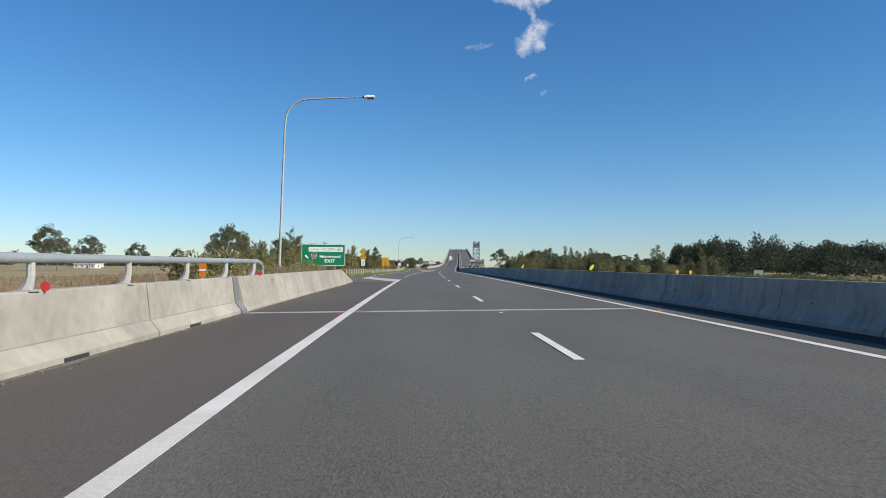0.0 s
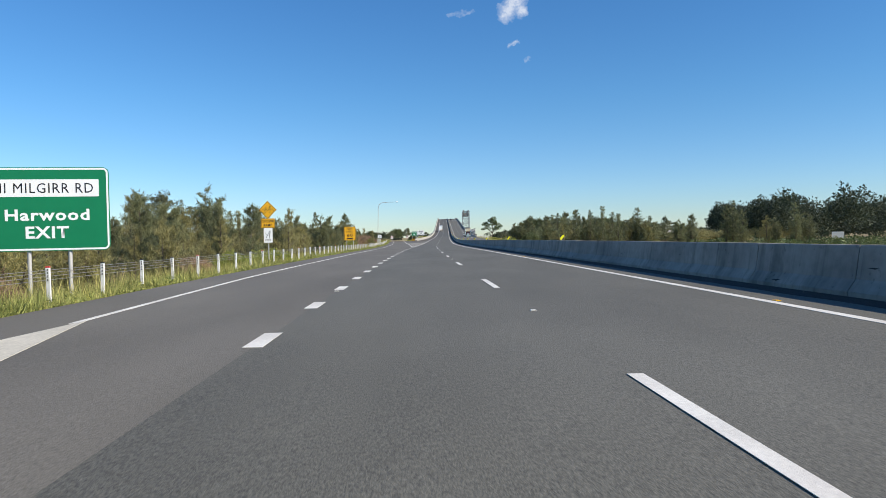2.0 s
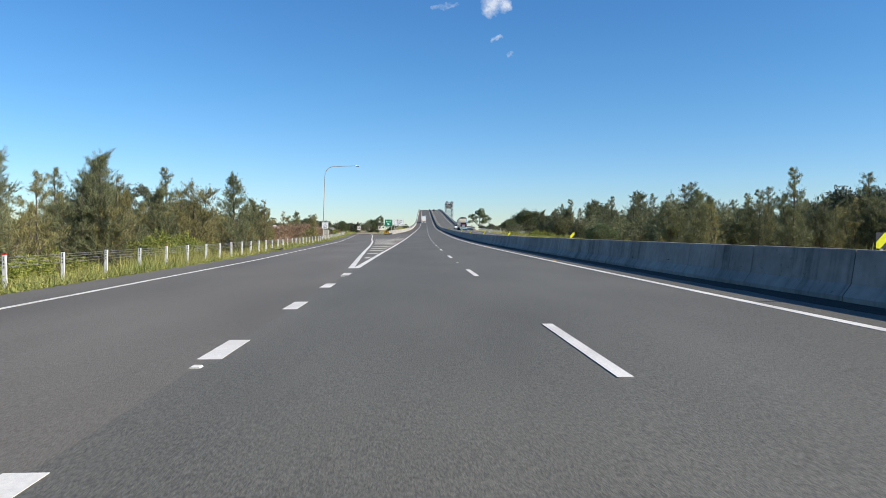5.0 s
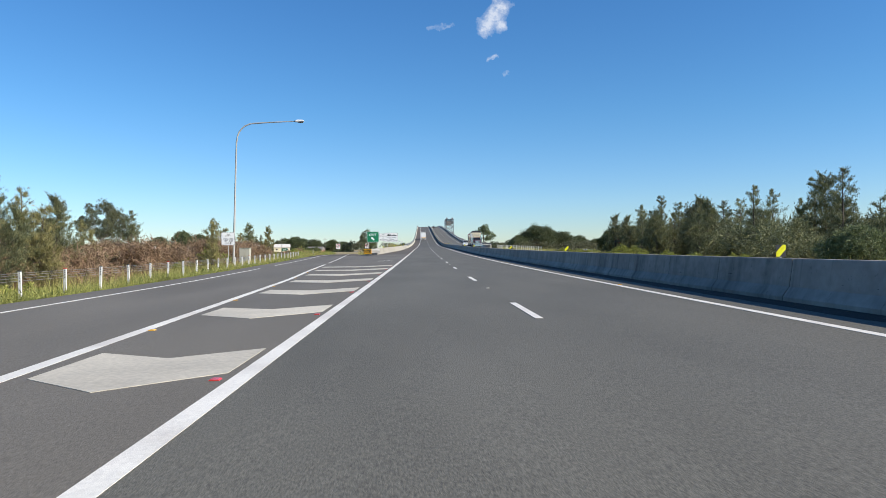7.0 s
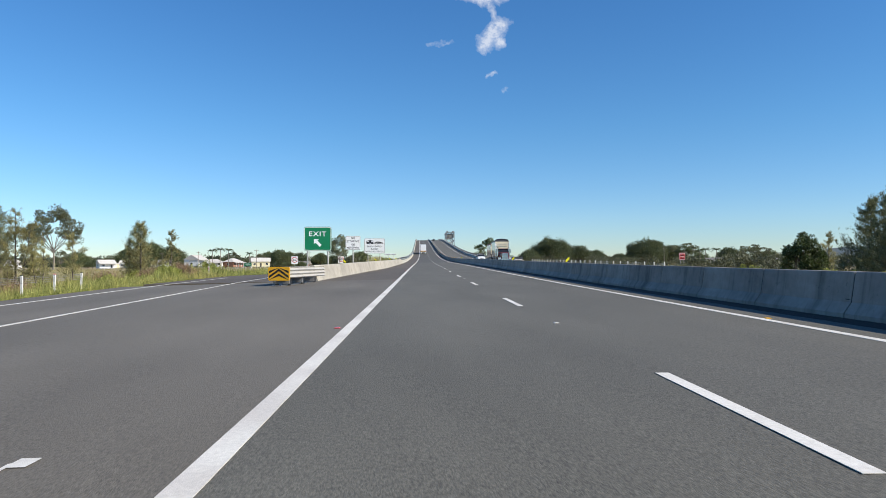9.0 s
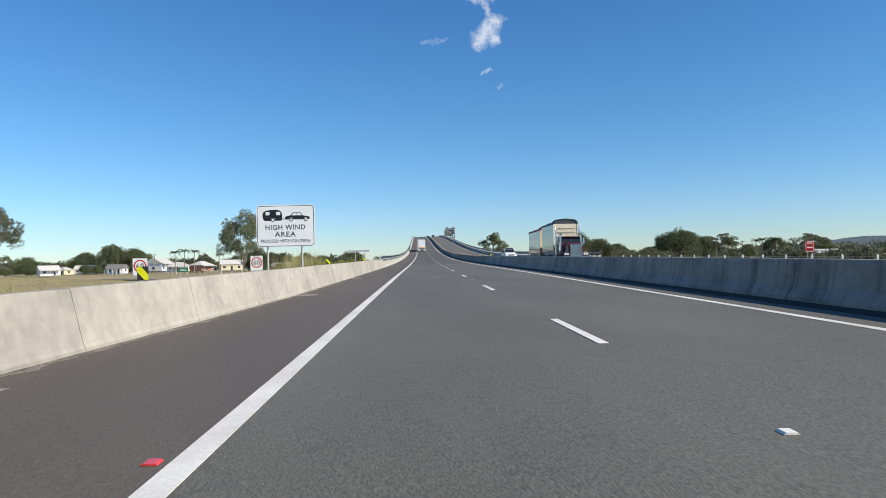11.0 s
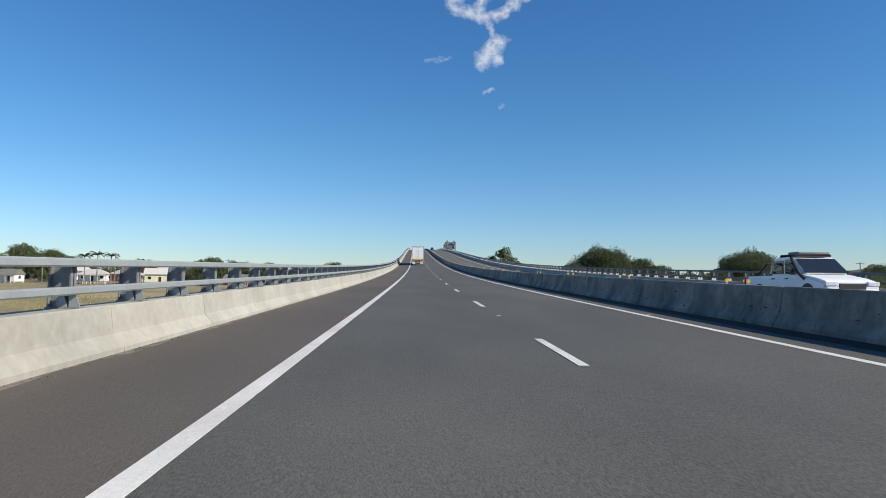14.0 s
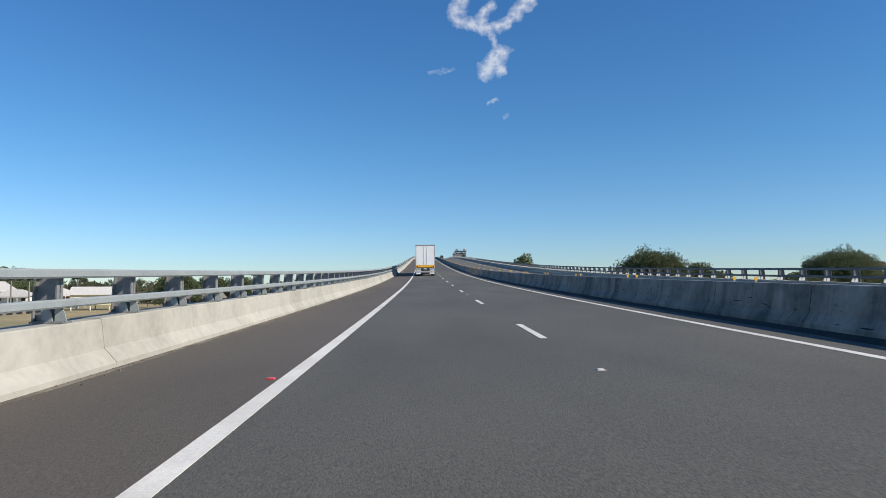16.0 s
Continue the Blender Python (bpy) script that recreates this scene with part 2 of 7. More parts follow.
M_SIGNYELLOW = material("yellow_sign_sheeting", (0.78, 0.40, 0.012), 0.38, spread=0.05, scale=2, fine_spread=0.03, local=True)
M_LIME = material("lime_sheeting", (0.78, 0.76, 0.01), 0.4, spread=0.05, local=True)
M_SIGNBLACK = material("sign_black", (0.015, 0.015, 0.017), 0.45, spread=0.05, local=True)
M_SIGNRED = material("sign_red", (0.55, 0.03, 0.025), 0.4, spread=0.05, local=True)
M_REDREFL = material("red_reflector", (0.62, 0.05, 0.045), 0.25, spread=0.05, local=True)
M_AMBER = material("amber_reflector", (0.88, 0.46, 0.04), 0.25, spread=0.05, local=True)
M_ORANGE = material("orange_sheeting", (0.72, 0.20, 0.02), 0.4, spread=0.05, local=True)
M_SHIELD = material("shield_maroon", (0.22, 0.045, 0.03), 0.45, local=True)
M_BARK = material("bark", (0.10, 0.080, 0.062), 0.95, spread=0.25, scale=3, fine=20, fine_spread=0.2, bump=0.6, bump_scale=20, stretch=(1, 1, 0.2), local=True)
M_PALEBARK = material("pale_bark", (0.22, 0.195, 0.165), 0.9, spread=0.2, scale=2, fine=15, bump=0.4, bump_scale=15, stretch=(1, 1, 0.3), local=True)
M_CASU = material("casuarina_needles", (0.125, 0.148, 0.068), 0.7, spread=0.15, scale=0.5, fine=3, island=0.35, objrand=0.18, translucent=0.22, tint=(0.205, 0.205, 0.095))
M_CASU2 = material("olive_needles", (0.215, 0.210, 0.078), 0.7, spread=0.15, scale=0.5, fine=3, island=0.35, objrand=0.18, translucent=0.3, tint=(0.33, 0.285, 0.115))
M_LEAF = material("dark_leaves", (0.058, 0.090, 0.028), 0.6, spread=0.2, scale=0.4, fine=3, island=0.4, objrand=0.2, translucent=0.3, tint=(0.100, 0.130, 0.040))
M_FIG = material("river_tree_leaves", (0.092, 0.125, 0.052), 0.6, spread=0.2, scale=0.2, fine=1.5, island=0.4, objrand=0.25, translucent=0.3, tint=(0.150, 0.172, 0.075))
M_GUMPALE = material("young_gum_leaves", (0.16, 0.18, 0.10), 0.6, spread=0.2, scale=0.4, fine=3, island=0.4, translucent=0.35, tint=(0.22, 0.23, 0.13))
M_GUM = material("gum_leaves", (0.105, 0.118, 0.060), 0.6, spread=0.2, scale=0.4, fine=3, island=0.4, objrand=0.2, translucent=0.3, tint=(0.150, 0.152, 0.082))
M_HILL = material("hill_forest_leaves", (0.042, 0.062, 0.036), 0.7, spread=0.25, scale=0.12, fine=1.2, island=0.35, translucent=0.25, tint=(0.072, 0.088, 0.050))
M_DRYBUSH = material("dry_scrub", (0.42, 0.265, 0.17), 0.8, spread=0.2, scale=0.6, island=0.35, objrand=0.15, translucent=0.3, tint=(0.24, 0.18, 0.10))
M_BUSH = material("lantana_leaves", (0.20, 0.25, 0.042), 0.6, spread=0.2, scale=1, island=0.4, objrand=0.15, translucent=0.3, tint=(0.34, 0.34, 0.075))
M_STRAW = material("straw_stalks", (0.50, 0.42, 0.20), 0.8, spread=0.2, scale=0.5, fine=3, island=0.35, translucent=0.25, tint=(0.36, 0.34, 0.14))
M_GRASSB = material("grass_blades", (0.24, 0.255, 0.065), 0.8, spread=0.25, scale=0.35, fine=3, island=0.4, translucent=0.25, tint=(0.44, 0.385, 0.135))
M_GROUND = material("pasture", (0.25, 0.21, 0.095), 0.95, spread=0.22, scale=0.05, fine=0.9, fine_spread=0.22, bump=0.5, bump_scale=8, tint=(0.34, 0.255, 0.125))
M_VERGE = material("verge_grass", (0.17, 0.185, 0.055), 0.95, spread=0.25, scale=0.5, fine=6, fine_spread=0.25, bump=0.8, bump_scale=20, tint=(0.26, 0.23, 0.085))
M_WATER = material("river_water", (0.05, 0.075, 0.075), 0.12, spread=0.08, scale=0.03, fine=0.4, bump=0.3, bump_scale=1.2)
M_FAR = material("far_hill", (0.07, 0.095, 0.10), 0.95, spread=0.2, scale=0.01, fine=0.06, fine_spread=0.15)
M_TOWN_W = material("weatherboard_white", (0.74, 0.73, 0.70), 0.6, spread=0.08, scale=0.8, fine=6, objrand=0.06, local=True)
M_TOWN_C = material("weatherboard_cream", (0.66, 0.60, 0.40), 0.6, spread=0.08, scale=0.8, fine=6, objrand=0.06, local=True)
M_TOWN_B = material("house_brick", (0.30, 0.150, 0.100), 0.85, spread=0.15, scale=2, fine=12, local=True)
M_ROOF_G = material("grey_roof_iron", (0.50, 0.475, 0.43), 0.7, metal=0.0, spread=0.1, scale=1, fine=8, objrand=0.15, stretch=(4, 0.3, 1), local=True)
M_ROOF_R = material("red_roof", (0.26, 0.09, 0.06), 0.7, spread=0.15, scale=1, fine=8, objrand=0.1, local=True)
M_ROOF_D = material("dark_roof", (0.20, 0.185, 0.165), 0.7, spread=0.15, scale=1, fine=8, objrand=0.1, local=True)
M_WINDOW = material("window_glass", (0.02, 0.025, 0.03), 0.01, spread=0.05, local=True)
M_TRUCKWHITE = material("truck_white", (0.88, 0.88, 0.86), 0.3, spread=0.03, scale=1.5, fine=12, fine_spread=0.02, local=True)
M_ALLOY = material("polished_alloy", (0.36, 0.355, 0.34), 0.13, metal=1.0, spread=0.06, scale=1.2, fine=10, fine_spread=0.05, local=True)
M_TIPPER = material("polished_tipper_alloy", (0.105, 0.115, 0.135), 0.08, metal=1.0, spread=0.06, scale=1.0, fine=8, fine_spread=0.04, bump=0.12, bump_scale=1.1, local=True)
M_CREAM = material("cream_paint", (0.72, 0.64, 0.46), 0.35, spread=0.05, scale=2, local=True)
M_MAROON = material("maroon_paint", (0.10, 0.012, 0.014), 0.38, spread=0.05, coat=0.0, local=True)
M_MAROONDARK = material("dirty_maroon_paint", (0.030, 0.008, 0.009), 0.6, spread=0.25, scale=2, fine=9, local=True)
M_CHROME = material("chrome", (0.74, 0.73, 0.71), 0.18, metal=1.0, spread=0.03, local=True)
M_TARP = material("dark_tarpaulin", (0.045, 0.05, 0.06), 0.65, spread=0.2, scale=2, fine=14, bump=0.5, bump_scale=6, local=True)
M_REDTARP = material("red_tarpaulin", (0.33, 0.035, 0.04), 0.6, spread=0.2, scale=2, fine=14, bump=0.5, bump_scale=6, local=True)
M_LAMP = material("lamp_lens", (0.75, 0.76, 0.78), 0.12, spread=0.02, local=True)
M_REDLAMP = material("red_lamp", (0.5, 0.02, 0.015), 0.2, local=True)
M_SKIRT = material("grimy_alloy", (0.20, 0.18, 0.17), 0.5, metal=0.4, spread=0.2, scale=2, local=True)
M_CABINET = material("cabinet_beige", (0.47, 0.45, 0.36), 0.55, spread=0.1, scale=1.5, local=True)
M_TOWERSTEEL = material("grey_bridge_steel", (0.27, 0.28, 0.28), 0.6, metal=0.3, spread=0.15, scale=0.5, local=True)

# ---- the road's line: heading and grade by distance, in degrees and per cent ----
KNOTS = np.array([-20, 60, 120, 180, 240, 300, 360, 420, 480, 540, 600, 680, 760, 840, 920, 1000, 1100.0])
HEAD = np.array([0, 1.33, 2.432, 3.471, 3.81, 3.93, 4.035, 4.068, 4.055, 3.732, 3.693, 3.75, 3.711, 3.73, 3.772, 3.822, 3.875])
GRADE = np.array([0.5, -0.112, -0.618, -0.402, 0.484, 1.012, 0.747, 1.702, 3.013, 4.63, 5.52, 5.73, 5.23, 4.15, 2.6, 0.7, -1.476])
LONG = np.arange(-700, 3200, 1.0)
_h = np.radians(np.interp(LONG, KNOTS, HEAD))
_g = np.interp(LONG, KNOTS, GRADE) / 100
_g[LONG < -20] = 0.002
_g[LONG > 1100] = np.clip(-0.0148 - (LONG[LONG > 1100] - 1100) * 1e-4, -0.05, 0)
_line = np.stack([np.cumsum(np.sin(_h)), np.cumsum(np.cos(_h)), np.cumsum(_g)], 1)
_line -= _line[LONG == 0]
FALL = 0.0165  # crossfall away from the median
MEDIAN = 7.05
LINE_L, LINE_D, LINE_R = -1.592, 1.914, 5.42
OPP_IN, OPP_D, OPP_OUT = 8.55, 12.05, 15.55
BRIDGE = 373.0  # the abutment's joint


def heading(s):
    return float(np.interp(s, LONG, _h))


def grade(s):
    return float(np.interp(s, LONG, _g))


def crown(o):
    return FALL * o if o < MEDIAN else FALL * (2 * MEDIAN - o)


def W(s, o, up=0.0):
    """The place at distance s along the road, o to its right, at a height over its surface."""
    c = [float(np.interp(s, LONG, _line[:, k])) for k in range(3)]
    h = heading(s)
    return Vector((c[0] + math.cos(h) * o, c[1] - math.sin(h) * o, c[2] + crown(max(-16.0, min(o, 20.0))) + up))


def road_pose(s, o, up=0.0, turn=0.0, follow=False):
    """A pose on the road: y along it; follow: also up its grade. turn: degrees to the left."""
    m = Matrix.Translation(W(s, o, up)) @ Matrix.Rotation(-heading(s) + radians(turn), 4, "Z")
    return m @ Matrix.Rotation(math.atan(grade(s)), 4, "X") if follow else m


# ---- building helpers ----
class Geo:
    """Vertices and faces of one part, gathered piece by piece."""

    def __init__(self):
        self.v, self.f = [], []

    def add(self, verts, faces):
        k = len(self.v)
        self.v += [tuple(p) for p in verts]
        self.f += [tuple(i + k for i in f) for f in faces]
        return self

    def box(self, x0, x1, y0, y1, z0, z1, m=None):
        p = [Vector(q) for q in ((x0, y0, z0), (x1, y0, z0), (x1, y1, z0), (x0, y1, z0), (x0, y0, z1), (x1, y0, z1), (x1, y1, z1), (x0, y1, z1))]
        if m:
            p = [m @ q for q in p]
        return self.add(p, [(3, 2, 1, 0), (4, 5, 6, 7), (0, 1, 5, 4), (1, 2, 6, 5), (2, 3, 7, 6), (3, 0, 4, 7)])

    def tube(self, pts, radii, n=10, cap=True):
        pts = [Vector(p) for p in pts]
        radii = radii if isinstance(radii, (list, tuple)) else [radii] * len(pts)
        side, verts, faces = None, [], []
        for i, p in enumerate(pts):
            d = (pts[min(i + 1, len(pts) - 1)] - pts[max(i - 1, 0)]).normalized()
            if side is None:
                side = d.orthogonal().normalized()
            side = (side - d * side.dot(d)).normalized()
            other = d.cross(side)
            verts += [p + radii[i] * (math.cos(2 * math.pi * k / n) * side + math.sin(2 * math.pi * k / n) * other) for k in range(n)]
        for i in range(len(pts) - 1):
            faces += [(i * n + k, i * n + (k + 1) % n, (i + 1) * n + (k + 1) % n, (i + 1) * n + k) for k in range(n)]
        if cap:
            faces += [tuple(reversed(range(n))), tuple(range((len(pts) - 1) * n, len(pts) * n))]
        return self.add(verts, faces)

    def prism(self, outline, a, b, axis="y"):
        """An outline of two coordinates, drawn out from a to b along an axis."""
        n = len(outline)
        put = {"y": lambda p, q: (p[0], q, p[1]), "x": lambda p, q: (q, p[0], p[1]), "z": lambda p, q: (p[0], p[1], q)}[axis]
        return self.add([put(p, a) for p in outline] + [put(p, b) for p in outline],
                        [tuple(range(n)), tuple(reversed(range(n, 2 * n)))] + [((i + 1) % n, i, n + i, n + (i + 1) % n) for i in range(n)])

    def sweep(self, profile, s0, s1, step=4.0, off=0.0, lift=0.0, closed=True):
        """A profile of (o, up) drawn along the road. off, lift: numbers or functions of s."""
        k = max(1, math.ceil((s1 - s0) / step))
        n, verts, faces = len(profile), [], []
        for i in range(k + 1):
            s = s0 + (s1 - s0) * i / k
            oo = off(s) if callable(off) else off
            ll = lift(s) if callable(lift) else lift
            verts += [W(s, oo + o, ll + u) for o, u in profile]
        for i in range(k):
            for j in range(n if closed else n - 1):
                faces.append((i * n + j, i * n + (j + 1) % n, (i + 1) * n + (j + 1) % n, (i + 1) * n + j))
        if closed:
            faces += [tuple(reversed(range(n))), tuple(range(k * n, k * n + n))]
        return self.add(verts, faces)

    def mesh(self, name, mat, bevel=0.0, smooth=None, fix=True):
        me = bpy.data.meshes.new(name)
        me.from_pydata(self.v, [], self.f)
        if bevel or fix:
            bm = bmesh.new()
            bm.from_mesh(me)
            if fix:
                bmesh.ops.recalc_face_normals(bm, faces=bm.faces)
            if bevel:
                bmesh.ops.bevel(bm, geom=[e for e in bm.edges if len(e.link_faces) == 2 and e.calc_face_angle(0) > 0.6], offset=bevel, segments=2 if smooth else 1, affect="EDGES", clamp_overlap=True)
            bm.to_mesh(me)
            bm.free()
        me.materials.append(mat)
        if smooth:
            me.shade_smooth()
            me.set_sharp_from_angle(angle=radians(smooth))
        me.update()
        return me


def part(name, geo, mat, parent=None, label="", bevel=0.0, smooth=None, fix=True):
    ob = new(name, geo.mesh(name, mat, bevel, smooth, fix))
    if parent is not None:
        ob.parent = parent
    return tagged(ob, label)


def thing(name, m, label, category, group="", kind=""):
    ob = new(name)
    ob.empty_display_size = 0.3
    ob.matrix_world = m
    return tagged(ob, label, category, group, kind)


def words(name, text, wide, high, x, z, y, mat, parent, label="", bold=0.012):
    """Upright lettering of a given width and height that faces -y, as a mesh; x, z: its middle."""
    cu = bpy.data.curves.new(name, "FONT")
    cu.body, cu.size, cu.extrude, cu.space_character, cu.resolution_u = text, 1.0, 0.0, 1.12, 2
    cu.offset = bold
    ob = bpy.data.objects.new(name, cu)
    scene.collection.objects.link(ob)
    me = bpy.data.meshes.new_from_object(ob.evaluated_get(bpy.context.evaluated_depsgraph_get()))
    bpy.data.objects.remove(ob)
    xs, ys = [v.co.x for v in me.vertices], [v.co.y for v in me.vertices]
    x0, x1, y0, y1 = min(xs), max(xs), min(ys), max(ys)
    for v in me.vertices:
        v.co = ((v.co.x - (x0 + x1) / 2) * wide / (x1 - x0) + x, y, (v.co.y - (y0 + y1) / 2) * high / (y1 - y0) + z)
    me.materials.clear()
    me.materials.append(mat)
    t = new(name, me)
    t.parent = parent
    return tagged(t, label)


def rounded(w, h, r, n=5):
    """The outline of a plate with rounded corners, about the origin."""
    out = []
    for cx, cz, a in ((w / 2 - r, h / 2 - r, 0), (-w / 2 + r, h / 2 - r, 90), (-w / 2 + r, -h / 2 + r, 180), (w / 2 - r, -h / 2 + r, 270)):
        out += [(cx + r * math.cos(radians(a + 90 * i / n)), cz + r * math.sin(radians(a + 90 * i / n))) for i in range(n + 1)]
    return out


def ring(g, w, h, r, t, y0, y1, cx=0.0, cz=0.0, n=5):
    """A rounded frame of width t, between y0 and y1."""
    a = [(p[0] + cx, p[1] + cz) for p in rounded(w, h, r, n)]
    b = [(p[0] + cx, p[1] + cz) for p in rounded(w - 2 * t, h - 2 * t, max(r - t, 0.005), n)]
    k = len(a)
    v = [(p[0], y0, p[1]) for p in a] + [(p[0], y0, p[1]) for p in b] + [(p[0], y1, p[1]) for p in a] + [(p[0], y1, p[1]) for p in b]
    f = []
    for i in range(k):
        j = (i + 1) % k
        f += [(i, j, k + j, k + i), (2 * k + j, 2 * k + i, 3 * k + i, 3 * k + j), (j, i, 2 * k + i, 2 * k + j), (k + i, k + j, 3 * k + j, 3 * k + i)]
    return g.add(v, f)


def moved(outline, x, z, sc=1.0):
    return [(p[0] * sc + x, p[1] * sc + z) for p in outline]


def disc(cx, cz, r, n=20):
    return [(cx + r * math.cos(2 * math.pi * i / n), cz + r * math.sin(2 * math.pi * i / n)) for i in range(n)]

# ---- the ground, one sheet to the horizon ----
def curve(*pts):
    xs, ys = [p[0] for p in pts], [p[1] for p in pts]
    return lambda s: float(np.interp(s, xs, ys))


FIELD = -2.6
exit_edge = curve((64, -5.1), (77, -5.55), (97, -5.6), (140, -6.3), (165, -6.85), (204, -8.9), (216, -9.3), (243, -11.2), (265, -12.7), (281, -13.9))
pave_edge = curve((-20, -4.3), (43, -4.35), (44, -4.7), (50, -5.7), (56, -6.7), (64, -7.0), (77, -7.2), (97, -7.2), (140, -7.9), (165, -8.4), (204, -10.4),
                  (216, -10.8), (243, -12.7), (265, -14.2), (281, -15.4))
ramp_right = curve((281, -6.5), (290, -9.4), (300, -11.2), (320, -12.6), (350, -14.6), (380, -18.5), (410, -25), (440, -38), (470, -56), (510, -88), (560, -140))
ramp_left = curve((281, -15.4), (300, -16.8), (320, -17.8), (350, -19.4), (380, -23.7), (410, -31), (440, -45.5), (470, -65), (510, -98), (560, -152))
ramp_up = curve((281, 0), (300, -0.12), (350, -1.0), (400, -2.3), (440, -3.3), (510, -5.9), (560, -8.4))
wall_left = curve((280, -6.05), (299, -5.25), (320, -4.2), (335, -4.1), (1100, -4.1))  # toe of the second barrier


def road_z(s):
    return float(np.interp(s, LONG, _line[:, 2]))


def slope(d):
    return 0.0 if d <= 0 else 0.10 * d if d < 3 else 0.3 + 0.25 * (d - 3)


def bank(s, o):
    """The bed of roads and their banks; the open field where there is none."""
    left = pave_edge(s) if s < 281 else wall_left(s) - 0.6
    d = max(left - o, o - 19.3)
    z = road_z(s) + crown(max(-16.0, min(o, 19.3))) - (0.16 if d <= 0 else 0.07) - slope(d)
    if s > BRIDGE - 2:
        z -= 0.55 * (s - BRIDGE + 2)
    if s < 14:
        z -= 0.45 * (14 - s)
    if 275 < s < 620:
        d = max(ramp_left(s) - o, o - ramp_right(s))
        z = max(z, road_z(s) + crown(-16.0) + ramp_up(s) - (0.14 if d <= 0 else 0.05) - slope(d))
    base = FIELD + 0.25 * noise.noise((s * 0.02, o * 0.02, 0.0)) + 0.5 * noise.noise((s * 0.004, o * 0.004, 3.0))
    if s > 830 and s < 1290:
        base -= 4.0 * min(1, (s - 830) / 25) * min(1, (1290 - s) / 25)
    return max(z, base)


def ground_pose(s, o, turn=0.0):
    p = W(s, o)
    p.z = bank(s, o)
    return Matrix.Translation(p) @ Matrix.Rotation(-heading(s) + radians(turn), 4, "Z")


rows_s = sorted(set(list(np.arange(-40, 620, 4.0)) + list(np.arange(-700, -40, 60.0)) + list(np.arange(620, 1400, 15.0)) + list(np.arange(1400, 3200, 120.0))))
cols_o = ([-2800, -1800, -1100, -700, -450, -300, -220, -170, -130, -105, -85, -70, -60, -52, -46, -42, -38, -35] + list(np.arange(-33, -3, 1.0))
          + [-2, 0, 4, 8, 12, 16, 18] + list(np.arange(19, 32, 1.0)) + [34, 37, 41, 46, 52, 60, 70, 85, 105, 130, 170, 220, 300, 450, 700, 1100, 1800, 2800])
ground = Geo()
for s in rows_s:
    for o in cols_o:
        p = W(s, o)
        p.z = bank(s, o)
        ground.v.append(tuple(p))
nc = len(cols_o)
for i in range(len(rows_s) - 1):
    ground.f += [(i * nc + j, i * nc + j + 1, (i + 1) * nc + j + 1, (i + 1) * nc + j) for j in range(nc - 1)]
g_ob = part("ground", ground, M_GROUND, fix=False, smooth=60)
g_ob.data.materials.append(M_VERGE)
for poly in g_ob.data.polygons:
    o = cols_o[poly.index % (nc - 1)]
    if -15 < o < 24:
        poly.material_index = 1
tagged(g_ob, "dry pasture and grassed road verges, straw and green", "ground", kind="structure")

water = Geo()
water.add([tuple(Vector((*W(s, o).xy, -4.3))) for s, o in ((835, -2700), (835, 2700), (1285, 2700), (1285, -2700))], [(0, 1, 2, 3)])
tagged(part("water", water, M_WATER), "broad calm tidal river under the bridges", "water", kind="structure")

# ---- carriageways ----
END = 1240.0
g = Geo().sweep([(LINE_L, 0), (6.8, 0), (6.8, -0.3), (LINE_L, -0.3)], -60, BRIDGE, 6.0)
road = tagged(part("road", g, M_ASPHALT), "grey asphalt carriageway with white lane lines", "road", kind="structure")
g = Geo().sweep([(7.3, 0), (17.95, 0), (17.95, -0.3), (7.3, -0.3)], -60, END, 6.0)
road2 = tagged(part("road", g, M_ASPHALT), "grey asphalt carriageway for oncoming traffic", "road", kind="structure")


g = Geo().sweep([(LINE_L, 0), (6.8, 0), (6.8, -0.28), (LINE_L, -0.28)], BRIDGE, END, 6.0)
tagged(part("road", g, M_DECK), "darker asphalt carriageway on the bridge deck", "road", kind="structure")


def strip(a, b, s0, s1, up=None, step=3.0, drop=0.3):
    """A paved strip between two edges given as functions of s."""
    k = math.ceil((s1 - s0) / step)
    out = Geo()
    v, f = [], []
    for i in range(k + 1):
        s = s0 + (s1 - s0) * i / k
        u = up(s) if up else 0.0
        v += [W(s, a(s), u), W(s, b(s), u), W(s, b(s), u - drop), W(s, a(s), u - drop)]
    for i in range(k):
        f += [(4 * i + j, 4 * i + (j + 1) % 4, 4 * i + 4 + (j + 1) % 4, 4 * i + 4 + j) for j in range(4)]
    f += [(3, 2, 1, 0), (4 * k, 4 * k + 1, 4 * k + 2, 4 * k + 3)]
    return out.add(v, f)


edge_l = lambda s: LINE_L
shoulder_left = lambda s: pave_edge(s) if s < 281 else wall_left(s) - 0.05
g = strip(shoulder_left, edge_l, -60, 44.5)
tagged(part("shoulder", g, M_SHOULDER), "brownish asphalt shoulder of the creek bridge", "road shoulder", kind="structure")
g = strip(shoulder_left, edge_l, 44.5, 281)
sh = tagged(part("exit_lane", g, M_EXITLANE), "grey asphalt exit lane and gore beside the carriageway", "road", kind="structure")
g = strip(shoulder_left, edge_l, 281, END, step=6.0)
tagged(part("shoulder", g, M_SHOULDER), "brownish asphalt shoulder beside the bridge barrier", "road shoulder", kind="structure")
g = strip(ramp_left, ramp_right, 281, 560, up=ramp_up)
ramp = tagged(part("road", g, M_SHOULDER), "asphalt exit ramp that falls away to the left", "road", kind="structure")

